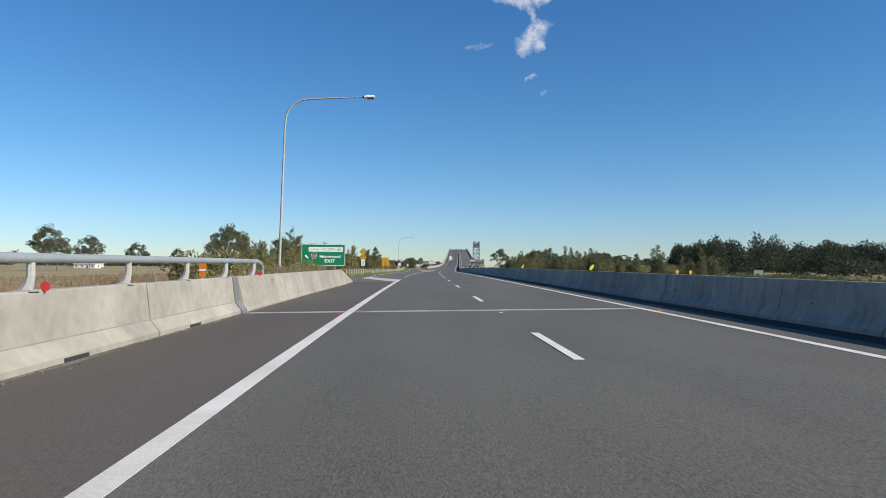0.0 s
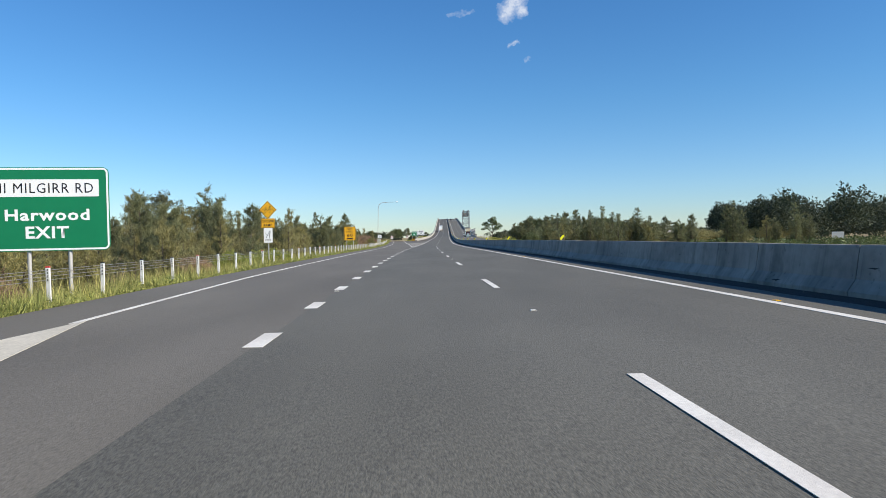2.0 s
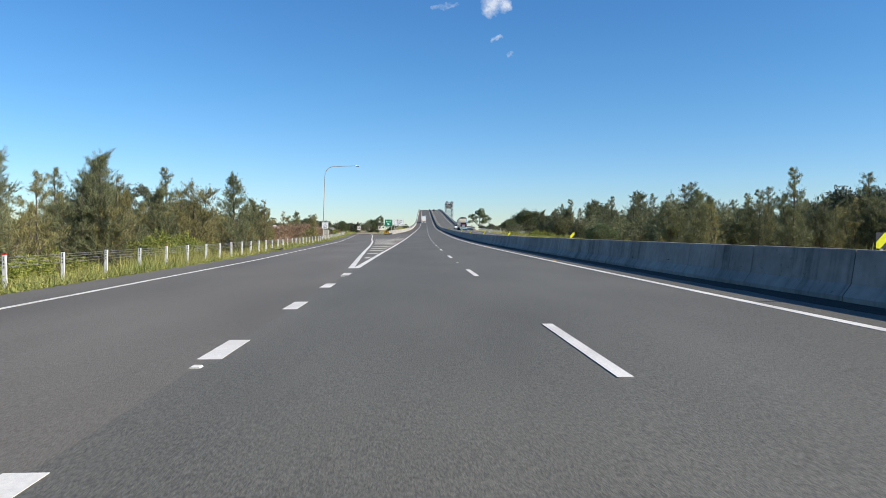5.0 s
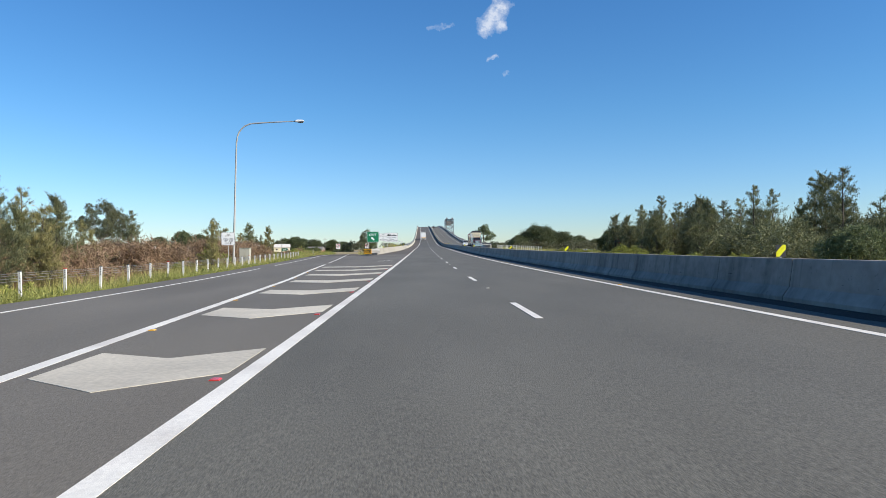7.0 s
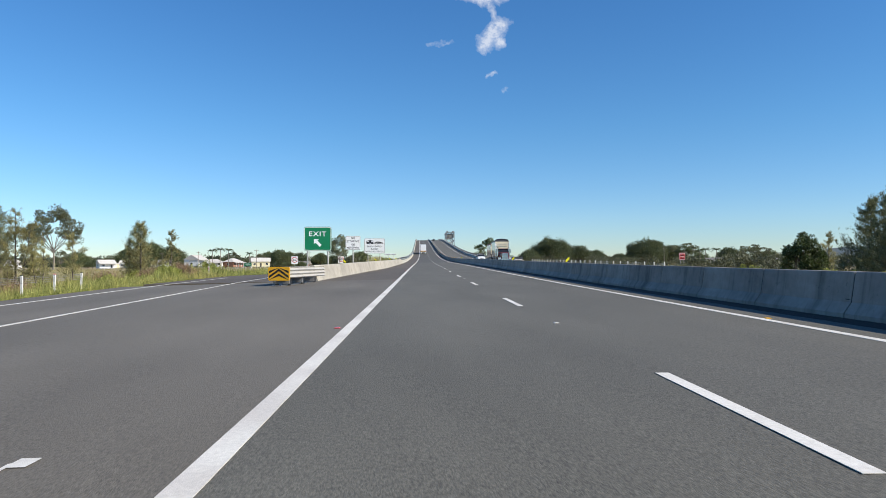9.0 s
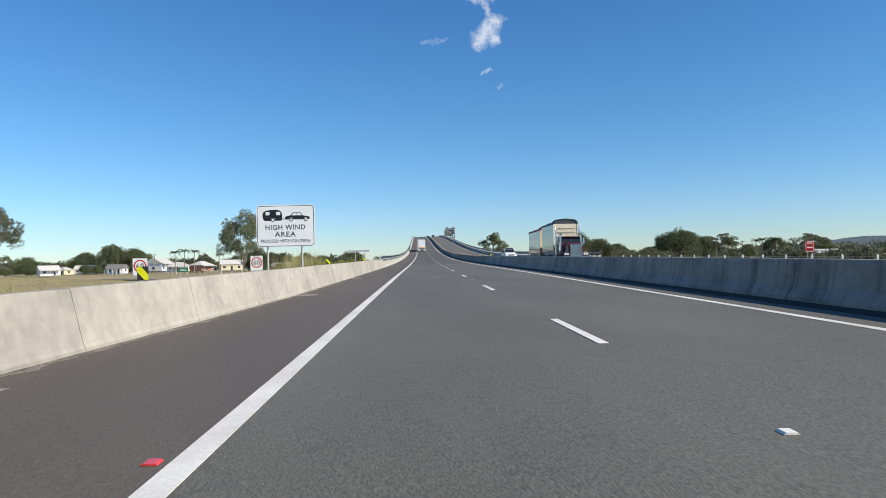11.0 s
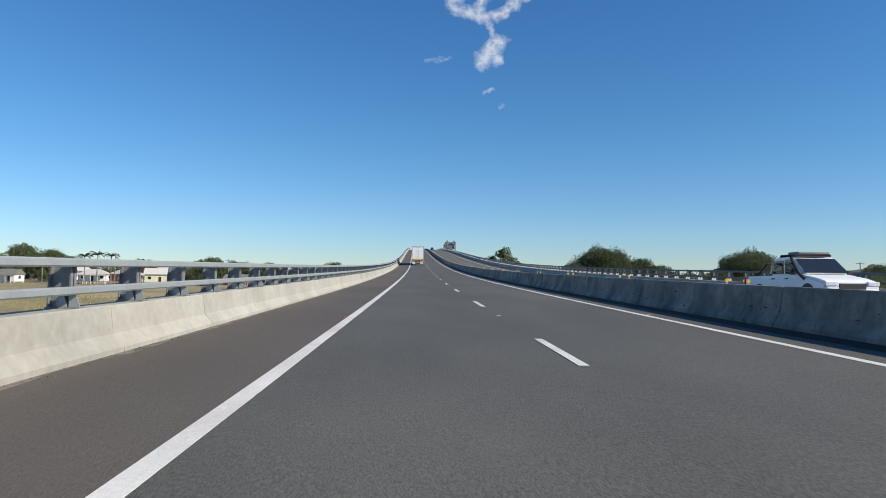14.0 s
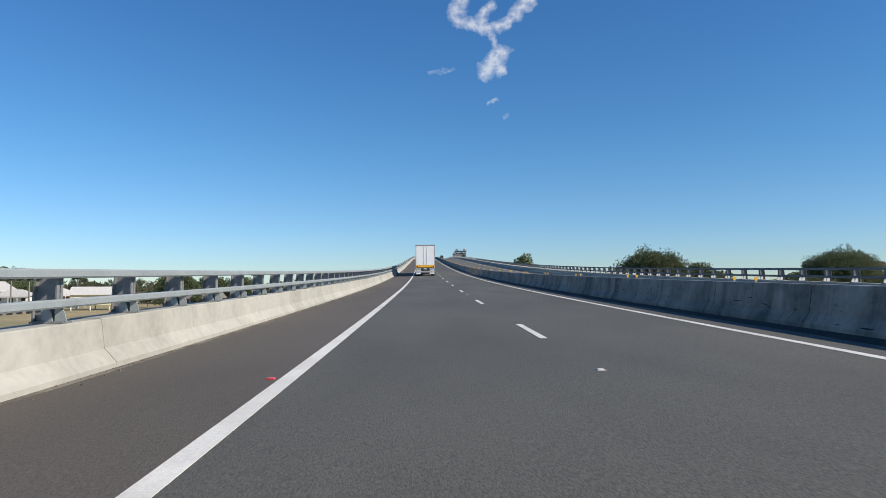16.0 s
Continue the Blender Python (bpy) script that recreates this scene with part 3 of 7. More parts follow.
# bridge decks: slabs, girders and piers
g = Geo().sweep([(-4.75, -0.05), (-4.75, -0.75), (-3.6, -0.95), (-3.4, -2.6), (-2.0, -2.6), (-1.8, -0.95), (3.6, -0.95), (3.8, -2.6), (5.2, -2.6), (5.4, -0.95),
                 (8.6, -0.95), (8.8, -2.6), (10.2, -2.6), (10.4, -0.95), (15.6, -0.95), (15.8, -2.6), (17.2, -2.6), (17.4, -0.95), (18.5, -0.75), (18.5, -0.05),
                 (17.9, -0.29), (-4.1, -0.29)], BRIDGE, END, 8.0)
tagged(part("bridge_deck", g, M_CONCRETE3), "long concrete girder bridge deck rising over the river", "bridge", kind="structure")
for i in range(18):
    s = 405 + 46.0 * i
    if s > END:
        break
    pier = thing("bridge_pier", road_pose(s, 7.0), "concrete bridge pier with a wide headstock", "bridge pier", "piers of the bridge", "structure")
    base = pier.matrix_world.inverted()
    bottom = min(-7.5, FIELD) - pier.location.z
    part("headstock", Geo().prism([(-10.5, -2.7), (10.5, -2.7), (10.5, -3.6), (8, -4.4), (-8, -4.4), (-10.5, -3.6)], -0.9, 0.9), M_CONCRETE3, pier, bevel=0.05)
    for x in (-6.5, 6.5):
        part("column", Geo().tube([(x, 0, bottom), (x, 0, -4.3)], 0.9, 16), M_CONCRETE3, pier, smooth=40)

# ---- painted lines ----
P_UP = 0.005


def line(name, off, s0, s1, width, parent, mat=M_PAINT, step=4.0, up=None):
    f = off if callable(off) else (lambda s: off)
    gg = strip(lambda s: f(s) - width / 2, lambda s: f(s) + width / 2, s0, s1, (lambda s: P_UP + (up(s) if up else 0.0)), step, 0.004)
    return part(name, gg, mat, parent)


line("edge_line", LINE_L, -60, 46.3, 0.19, road)
line("edge_line", LINE_L, 156.6, END, 0.19, road)
line("edge_line", LINE_R, -60, END, 0.15, road)
line("edge_line", OPP_IN, -60, END, 0.15, road2)
line("edge_line", OPP_OUT, -60, END, 0.15, road2)
line("edge_line", exit_edge, 64, 233.5, 0.13, sh)
line("edge_line", exit_edge, 240.5, 281, 0.13, sh)
line("edge_line", lambda s: ramp_left(s) + 1.5, 281, 556, 0.13, ramp, up=ramp_up)
gore = curve((156, -1.73), (196, -3.95), (203, -4.4), (217, -5.3), (227, -6.2), (239, -7.1), (257, -8.4), (284, -10.6), (300, -12.0))
line("gore_line", gore, 156.6, 239.5, 0.19, sh)
line("gore_line", gore, 243.5, 281, 0.13, sh)
line("edge_line", lambda s: -10.36 - 0.0837 * (s - 281) if s < 300 else ramp_right(s) - 1.2 + 0.45 * max(0.0, 1 - (s - 300) / 30), 281.2, 556, 0.13, ramp, up=ramp_up)

dash = Geo().box(-0.065, 0.065, -1.5, 1.5, -0.002, 0.002).mesh("lane_dash", M_PAINT)
for k in range(-4, 100):
    s = 9.2 + 12.0 * k
    for off, parent in ((LINE_D, road), (OPP_D, road2)):
        ob = new("lane_dash", dash)
        ob.parent = parent
        ob.matrix_world = road_pose(s, off, P_UP, follow=True)
short = Geo().box(-0.11, 0.11, -0.55, 0.55, -0.002, 0.002).mesh("continuity_dash", M_PAINT)
for k in range(24):
    ob = new("continuity_dash", short)
    ob.parent = road
    ob.matrix_world = road_pose(61.4 + 4.0 * k, LINE_L + 0.005, P_UP + 0.001, follow=True)

# the pale painted patch where the exit lane opens
g = Geo()
quad = [(44.0, -1.70), (49.9, -1.55), (64.3, -5.03), (58.8, -5.45)]
g.add([W(s, o, P_UP + 0.003) for s, o in quad] + [W(s, o, -0.01) for s, o in quad], [(0, 1, 2, 3), (7, 6, 5, 4)] + [(i, (i + 1) % 4, 4 + (i + 1) % 4, 4 + i) for i in range(4)])
part("painted_patch", g, M_OLDPAINT, sh, "worn pale grey painted patch")
line("edge_line", LINE_L + 0.02, 46.2, 50.2, 0.16, road, up=lambda s: 0.004)

# chevrons of the gore, their points towards the traffic
for k in range(12):
    s = 165.0 + 6.0 * k
    lo, hi = gore(s) + 0.22, LINE_L - 0.2
    if hi - lo < 0.15:
        continue
    mid, deep = lo + 0.5 * (hi - lo), min(1.7, 0.52 * (hi - lo))
    wide = 1.75
    g = Geo()
    pts = [(s + deep * 0.75, lo), (s, mid), (s + deep * 0.75, hi), (s + deep * 0.75 + wide * 0.9, hi), (s + wide, mid), (s + deep * 0.75 + wide * 0.9, lo - 0.03)]
    v = [W(a, b, P_UP + 0.001) for a, b in pts] + [W(a, b, -0.006) for a, b in pts]
    g.add(v, [(0, 1, 4, 5), (1, 2, 3, 4), (11, 10, 7, 6), (10, 9, 8, 7)] + [(i, (i + 1) % 6, 6 + (i + 1) % 6, 6 + i) for i in range(6)])
    part("chevron", g, M_OLDPAINT, sh)

# bicycle symbol on the shoulder
bike = Geo()


def bike_strokes(gg, sc, put):
    """A bicycle of strokes; put turns (along, up) into a place."""
    def stroke(a, b, w=0.045):
        a, b = Vector(a), Vector(b)
        d = (b - a).normalized()
        n_ = Vector((-d.y, d.x)) * w / 2
        q = [a - n_, b - n_, b + n_, a + n_]
        gg.add([put(p.x * sc, p.y * sc) for p in q], [(0, 1, 2, 3)])
    for cx in (-0.5, 0.5):
        for i in range(14):
            a0, a1 = 2 * math.pi * i / 14, 2 * math.pi * (i + 1) / 14
            stroke((cx + 0.3 * math.cos(a0), 0.3 + 0.3 * math.sin(a0)), (cx + 0.3 * math.cos(a1), 0.3 + 0.3 * math.sin(a1)))
    for a, b in (((-0.5, 0.3), (-0.22, 0.72)), ((-0.22, 0.72), (0.33, 0.72)), ((0.33, 0.72), (0.5, 0.3)), ((-0.5, 0.3), (-0.05, 0.3)), ((-0.05, 0.3), (-0.25, 0.82)),
                 ((-0.05, 0.3), (0.33, 0.72)), ((0.33, 0.72), (0.28, 0.93)), ((0.28, 0.93), (0.45, 0.93)), ((-0.36, 0.84), (-0.14, 0.84))):
        stroke(a, b)


bike_strokes(bike, 1.0, lambda a, b: W(244.6 + b * 4.0, -2.95 + a * 0.72, P_UP + 0.002))
part("bicycle_symbol", bike, M_PAINT, sh, fix=False)

# raised pavement markers
def stud(name, mat):
    return Geo().prism([(-0.05, 0), (0.05, 0), (0.035, 0.013), (-0.035, 0.013)], -0.05, 0.05).mesh(name, mat)


studs = {n: stud("pavement_marker", m) for n, m in (("white", M_PAINT), ("red", M_REDREFL), ("amber", M_AMBER))}
spots = []
for k in range(-1, 40):
    s = 39.2 + 24.05 * k
    spots += [(s, LINE_D, "white"), (s, LINE_R + 0.14, "amber")] + ([(s, LINE_L - 0.2, "red")] if not 44 < s < 175 else [])
spots += [(45.08 + 1.176 * k, -2.120 -0.2842 * k -0.00061 * k * k, "red") for k in (3, 5, 7, 11)]
spots += [(68.5 + 12 * k, LINE_L, "white") for k in range(8)]
spots += [(s, o, c) for k in range(7) for s, o, c in ((193.6 + 6 * k, gore(193.6 + 6 * k) + 0.15, "amber"), (195.4 + 6 * k, LINE_L - 0.22, "red"))]
for s, o, c in spots:
    ob = new("pavement_marker", studs[c])
    ob.parent = road if o > LINE_L - 0.25 else sh
    ob.matrix_world = road_pose(s, o, 0.002, follow=True)

# movement joints of the two bridges
for s in (16.0, 374.0):
    jt = thing("expansion_joint", road_pose(s, 0), "pale steel movement joint across the carriageway", "expansion joint", "movement joints", "structure")
    for name, a, b, mat in (("nosing", -0.16, -0.03, M_JOINTSTEEL), ("seal", -0.03, 0.03, M_JOINT), ("nosing", 0.03, 0.16, M_JOINTSTEEL)):
        gg = Geo()
        for lo, hi in ((-4.05, LINE_R - 0.12), ):
            gg.add([W(s + y, o, u) for u in (0.0035, -0.02) for o, y in ((lo, a), (hi, a), (hi, b), (lo, b))],
                   [(0, 1, 2, 3), (7, 6, 5, 4), (0, 1, 5, 4), (1, 2, 6, 5), (2, 3, 7, 6), (3, 0, 4, 7)])
        ob = part(name, gg, mat)
        ob.parent = jt
        ob.matrix_parent_inverse = jt.matrix_world.inverted()

# kerb apron and drain grates
g = Geo()
v = [(46, -5.0), (50.5, -5.9), (54.5, -6.75), (56.5, -7.9), (52, -7.7), (46, -6.2)]
g.add([W(s, o, 0.03) for s, o in v] + [W(s, o, -0.15) for s, o in v], [tuple(range(6)), tuple(range(11, 5, -1))] + [(i, (i + 1) % 6, 6 + (i + 1) % 6, 6 + i) for i in range(6)])
tagged(part("drain_apron", g, M_DRAIN), "old stained concrete drainage apron at the road's edge", "drain apron", kind="structure")
for s in (306.0, 321.0, 336.0, 351.0, 366.0):
    o = wall_left(s) + 0.05
    gr = thing("drain_grate", road_pose(s, o + 0.33, follow=True), "pale cast grate over a drain beside the barrier", "drain grate", "drain grates", "structure")
    frame_g = Geo()
    frame_g.box(-0.3, 0.3, -0.45, -0.38, -0.02, 0.006).box(-0.3, 0.3, 0.38, 0.45, -0.02, 0.006).box(-0.3, -0.25, -0.38, 0.38, -0.02, 0.006).box(0.25, 0.3, -0.38, 0.38, -0.02, 0.006)
    part("frame", frame_g, M_GRATE, gr)
    for i in range(7):
        part("bar", Geo().box(-0.25, 0.25, -0.36 + i * 0.105, -0.30 + i * 0.105, -0.02, 0.005), M_GRATE, gr)

# ---- barriers, panel by panel ----
PROF_F = [(0, 0), (0, 0.075), (-0.15, 0.27), (-0.22, 0.84), (-0.235, 0.855), (-0.43, 0.855), (-0.445, 0.84), (-0.5, 0)]
PROF_S = [(0, 0), (0, 0.05), (-0.03, 0.10), (-0.20, 0.84), (-0.215, 0.855), (-0.43, 0.855), (-0.445, 0.84), (-0.5, 0)]
PROF_B = [(0, 0), (0, 0.07), (-0.16, 0.25), (-0.205, 0.625), (-0.22, 0.64), (-0.62, 0.64), (-0.64, 0.6), (-0.64, -0.3), (0, -0.3)]
PROF_M = [(-0.31, 0), (-0.31, 0.075), (-0.18, 0.26), (-0.105, 0.765), (-0.09, 0.78), (0.09, 0.78), (0.105, 0.765), (0.18, 0.26), (0.31, 0.075), (0.31, 0)]


def panels(barrier, profile, mat, s0, s1, length, off, gap=0.008, flip=False, fill=None, deep=0.93):
    prof = [(-p[0], p[1]) for p in profile] if flip else profile
    me = Geo().prism(prof, gap / 2, length - gap / 2).mesh("panel", mat, fix=True)
    s = s0
    while s < s1 - 0.01:
        o0 = off(s) if callable(off) else off
        o1 = off(s + length) if callable(off) else off
        ob = new("panel", me)
        ob.parent = barrier
        ob.matrix_world = road_pose(s, o0, random.uniform(-0.004, 0.004), turn=math.degrees(math.atan2(o0 - o1, length)), follow=True)
        s += length
    mid = (min(p[0] for p in prof) + max(p[0] for p in prof)) / 2
    inner = [(deep * (p[0] - mid) + mid, p[1] * (0.5 + deep / 2)) for p in prof]
    core = Geo().sweep(inner, s0 + 0.02, s1 - 0.02, 4.0, off)
    part("joint_filler", core, fill or M_SEALED, barrier)


def barrier_thing(label, group):
    return thing("concrete_barrier", Matrix.Identity(4), label, "barrier", group, "structure")


b1 = barrier_thing("weathered cream concrete barrier along the creek bridge", "concrete barriers")
panels(b1, PROF_F, M_CONCRETE, -13.7, 10.9, 8.2, -4.1, deep=0.8)
panels(b1, PROF_F, M_CONCRETE, 10.9, 15.8, 4.9, -4.1)
g = Geo().sweep([(-0.149, 0.262), (-0.145, 0.264), (-0.1515, 0.279), (-0.1555, 0.277)], -13.7, 15.7, 4.0, -4.1)
part("form_line", g, M_DRAIN, b1, "dark form line along the barrier face")
panels(b1, PROF_S, M_CONCRETE, 16.2, 38.2, 5.5, curve((16, -4.1), (38, -4.3)))
g = Geo()
a, b = W(38.3, -4.3), W(44.4, -4.42)
pr0, pr1 = PROF_S, [(0, 0), (0, 0.05), (-0.04, 0.09), (-0.06, 0.12), (-0.07, 0.125), (-0.22, 0.125), (-0.24, 0.12), (-0.27, 0)]
k = len(pr0)
g.add([W(38.32, -4.3 + p[0], p[1]) for p in pr0] + [W(44.6, -4.42 + p[0] - 0.1, p[1]) for p in pr1],
      [tuple(range(k)), tuple(range(2 * k - 1, k - 1, -1))] + [(i, (i + 1) % k, k + (i + 1) % k, k + i) for i in range(k)])
part("end_ramp", g, M_CONCRETE, b1, "sloping end of the barrier")
# dark ribbed cover plate over the joint and scuppers at the foot
g = Geo()
for i in range(9):
    pass
    z0 = 0.30 + i * 0.062
    m = road_pose(15.78, -4.1 - 0.16 - 0.075 * (z0 - 0.27) / 0.57, z0)
    g.box(-0.0, 0.03, 0, 0.5, 0, 0.035, m)
m = road_pose(15.78, -4.1)
g.add([m @ Vector(p) for p in ((0.012, 0, 0.0), (0.012, 0.5, 0.0), (0.012, 0.5, 0.08), (0.012, 0, 0.08), (-0.135, 0, 0.27), (-0.135, 0.5, 0.27), (-0.21, 0.5, 0.87), (-0.21, 0, 0.87))],
      [(0, 1, 2, 3), (3, 2, 5, 4), (4, 5, 6, 7)])
part("cover_plate", g, M_GALVDARK, b1, "dark ribbed steel cover plate", fix=False)
for s in (-10.6, -6.4, -2.2, 2.0, 8.3, 12.6):
    part("scupper", Geo().box(-0.05, 0.014, -0.28, 0.28, 0.0, 0.055, road_pose(s, -4.1)), M_JOINT, b1)
part("inspection_plate", Geo().box(-0.215, -0.165, -0.2, 0.2, 0.5, 0.72, road_pose(20.0, -4.135)), M_GALVDARK, b1)
# the tubular rail on curved posts
rail = thing("bridge_rail", Matrix.Identity(4), "grey tubular steel rail on curved posts along the parapet", "handrail", kind="structure")
pts = [W(s, -4.36, 1.235) for s in np.arange(-17, 18.2, 2.0)] + [W(18.3, -4.37, 1.23), W(18.75, -4.38, 1.18), W(19.0, -4.39, 1.05), W(19.05, -4.4, 0.86)]
part("rail", Geo().tube(pts, 0.062, 12), M_RAILPALE, rail, smooth=40)
for k in range(14):
    s = -15.2 + 2.55 * k
    m = road_pose(s, -4.36)
    gp = Geo().tube([m @ Vector(p) for p in ((-0.06, 0, 0.86), (-0.02, 0, 0.93), (0.0, 0, 1.03), (0.0, 0, 1.2))], [0.075, 0.06, 0.05, 0.045], 8)
    gp.box(-0.13, 0.06, -0.1, 0.1, 0.855, 0.875, m)
    part("post", gp, M_GALV, rail, smooth=40)

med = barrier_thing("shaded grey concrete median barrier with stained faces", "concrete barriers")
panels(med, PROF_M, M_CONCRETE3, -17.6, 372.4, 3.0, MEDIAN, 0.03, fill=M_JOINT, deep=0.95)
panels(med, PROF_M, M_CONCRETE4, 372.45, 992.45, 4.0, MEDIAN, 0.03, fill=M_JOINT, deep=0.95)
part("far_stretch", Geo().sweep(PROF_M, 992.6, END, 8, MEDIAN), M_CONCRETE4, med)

b2 = barrier_thing("cream concrete barrier from the exit nose to the bridge", "concrete barriers")
panels(b2, PROF_S, M_CONCRETE, 281.0, 369.0, 4.0, wall_left)
g = Geo()
k = len(PROF_F)
pr1 = [(0, 0), (0, 0.07), (-0.15, 0.25), (-0.2, 0.6), (-0.22, 0.65), (-0.42, 0.65), (-0.44, 0.63), (-0.5, 0)]
g.add([W(369.1, -4.1 + p[0], p[1]) for p in PROF_S] + [W(372.9, -4.1 + p[0], p[1]) for p in pr1],
      [tuple(range(k)), tuple(range(2 * k - 1, k - 1, -1))] + [(i, (i + 1) % k, k + (i + 1) % k, k + i) for i in range(k)])
part("transition", g, M_CONCRETE2, b2, "stepped end block at the bridge")
b3 = barrier_thing("clean cream concrete parapet of the high bridge", "concrete barriers")
panels(b3, PROF_B, M_CONCRETE2, 373.4, 1009.4, 4.0, -4.1)
part("far_stretch", Geo().sweep(PROF_B, 1009.6, END, 8, -4.1), M_CONCRETE2, b3)
b4 = barrier_thing("concrete parapet on the far side of the high bridge", "concrete barriers")
panels(b4, PROF_B, M_CONCRETE2, 367.4, 1007.4, 4.0, 17.9, flip=True)
part("far_stretch", Geo().sweep([(-p[0], p[1]) for p in PROF_B], 1007.6, END, 8, 17.9), M_CONCRETE2, b4)


def bridge_railing(off, side, s0, label, rail_mat):
    """Two rails on plate posts. side: 1 with the road to the right of the rail, -1 to its left."""
    rl = thing("bridge_railing", Matrix.Identity(4), label, "railing", "railings of the high bridge", "structure")
    for lo, hi, dep in ((0.825, 0.93, 0.12), (1.175, 1.285, 0.13)):
        ch = 0.02
        prof = [(-0.20, lo + ch), (-0.20, hi - ch), (-0.20 - ch, hi), (-0.20 - dep + ch, hi), (-0.20 - dep, hi - ch), (-0.20 - dep, lo + ch), (-0.20 - dep + ch, lo), (-0.20 - ch, lo)]
        prof = prof if side > 0 else [(-p[0], p[1]) for p in prof]
        part("rail", Geo().sweep(prof, s0, END, 4.0, off), rail_mat, rl)
    gp = Geo()
    gp.prism([(-0.61, 0.65), (-0.24, 0.65), (-0.30, 0.80), (-0.325, 0.9), (-0.325, 1.26), (-0.56, 1.26), (-0.60, 1.0)], -0.012, 0.012)
    gp.box(-0.345, -0.325, -0.07, 0.07, 0.80, 1.27)
    gp.add([(-0.62, -0.07, 0.65), (-0.62, 0.07, 0.65), (-0.61, 0.07, 1.0), (-0.61, -0.07, 1.0), (-0.57, -0.07, 1.26), (-0.57, 0.07, 1.26),
            (-0.60, -0.07, 0.65), (-0.60, 0.07, 0.65), (-0.59, 0.07, 1.0), (-0.59, -0.07, 1.0), (-0.55, -0.07, 1.26), (-0.55, 0.07, 1.26)],
           [(0, 1, 2, 3), (3, 2, 5, 4), (9, 8, 7, 6), (10, 11, 8, 9), (0, 3, 9, 6), (3, 4, 10, 9), (2, 1, 7, 8), (5, 2, 8, 11), (4, 5, 11, 10)])
    gp.box(-0.62, -0.23, -0.11, 0.11, 0.638, 0.662)
    gs = Geo()
    for x in (-0.43, -0.27):
        gs.prism([(x - 0.07, 0.663), (x + 0.065, 0.663), (x + 0.045, 0.76), (x + 0.01, 0.82), (x - 0.07, 0.82)], -0.075, -0.06)
    bolts = Geo()
    for i in range(6):
        for zz in (0.80, 1.15):
            bolts.box(-0.285, -0.245, -0.42 + i * 0.17, -0.38 + i * 0.17, zz, zz + 0.028)
    if side < 0:
        for geo in (gp, gs):
            geo.v = [(-p[0], p[1], p[2]) for p in geo.v]
    # Shaded posts and sunlit gussets are painted as darker and paler steel.
    me = gp.mesh("post", M_GALVDARK if side > 0 else M_RAILSHADE)
    me_gusset = gs.mesh("gusset", M_GALVLIT if side < 0 else M_RAILPALE)
    me_bolts = bolts.mesh("splice_bolts", M_STEEL)
    s, n = s0 + 1.0, 0
    far = Geo()
    base_v, base_f = [Vector(v.co) for v in me.vertices], [tuple(p.vertices) for p in me.polygons]
    while s < END:
        m = road_pose(s, off)
        if n < 150:
            ob = new("post", me)
            ob.parent = rl
            ob.matrix_world = m
            gu = new("gusset", me_gusset)
            gu.parent = ob
            if side > 0 and n % 5 == 2:
                sp = new("splice_bolts", me_bolts)
                sp.parent = rl
                sp.matrix_world = road_pose(s + 1.0, off)
        else:
            far.add([m @ v for v in base_v], base_f)
        s, n = s + 2.0, n + 1
    ob = part("far_posts", far, M_GALVDARK if side > 0 else M_GALV, rl, fix=False)
    tagged(ob, kind="stuff")
    return rl


bridge_railing(-4.1, 1, 371.6, "twin-rail galvanised steel railing on the bridge parapet", M_RAILPALE)
bridge_railing(17.9, -1, 367.6, "galvanised steel railing on the parapet across the road", M_RAILSHADE)
g = Geo().tube([W(371.7, -4.36, 1.23), W(370.8, -4.4, 1.22), W(370.0, -4.5, 1.1), W(369.3, -4.6, 0.86)], 0.055, 10)
g.tube([W(371.7, -4.36, 0.88), W(370.6, -4.42, 0.87), W(370.0, -4.5, 0.8)], 0.05, 10)
tagged(part("rail_end", g, M_GALV, smooth=40), "bent end of the bridge railing", "railing", kind="structure")


# grit and small stones that gather at the foot of the barriers
def grit(label, count, place, seed):
    rr = random.Random(seed)
    g = Geo()
    for i in range(count):
        s, o = place(rr)
        r = 0.004 + 0.022 * rr.random() ** 4
        a = rr.uniform(0, 6.3)
        ring_ = [(r * rr.uniform(0.7, 1.2) * math.cos(a + q * 2.1), r * rr.uniform(0.7, 1.2) * math.sin(a + q * 2.1)) for q in range(3)]
        p = W(s, o, 0.0)
        g.add([p + Vector((x, y, 0.0)) for x, y in ring_] + [p + Vector((0, 0, r * rr.uniform(0.6, 1.1)))], [(0, 1, 3), (1, 2, 3), (2, 0, 3)])
    ob = part("gravel", g, M_GRIT, fix=False)
    return tagged(ob, label, "gravel", kind="stuff")


def silt(label, mat, s0, s1, foot, low, high, seed, side=1):
    """A ragged strip that lies against a barrier's foot: road dirt, and shade painted in."""
    w = lambda s: low + (high - low) * max(0.0, 0.5 + 0.7 * noise.noise((s * 0.55, seed, 0)) + 0.45 * noise.noise((s * 2.3, seed, 4)))
    a, b = (lambda s: foot(s)), (lambda s: foot(s) + side * w(s))
    ob = part("silt", strip(a, b, s0, s1, lambda s: 0.0045, 0.4, 0.003) if side > 0 else strip(b, a, s0, s1, lambda s: 0.0045, 0.4, 0.003), mat)
    return tagged(ob, label, "road dirt", kind="stuff")


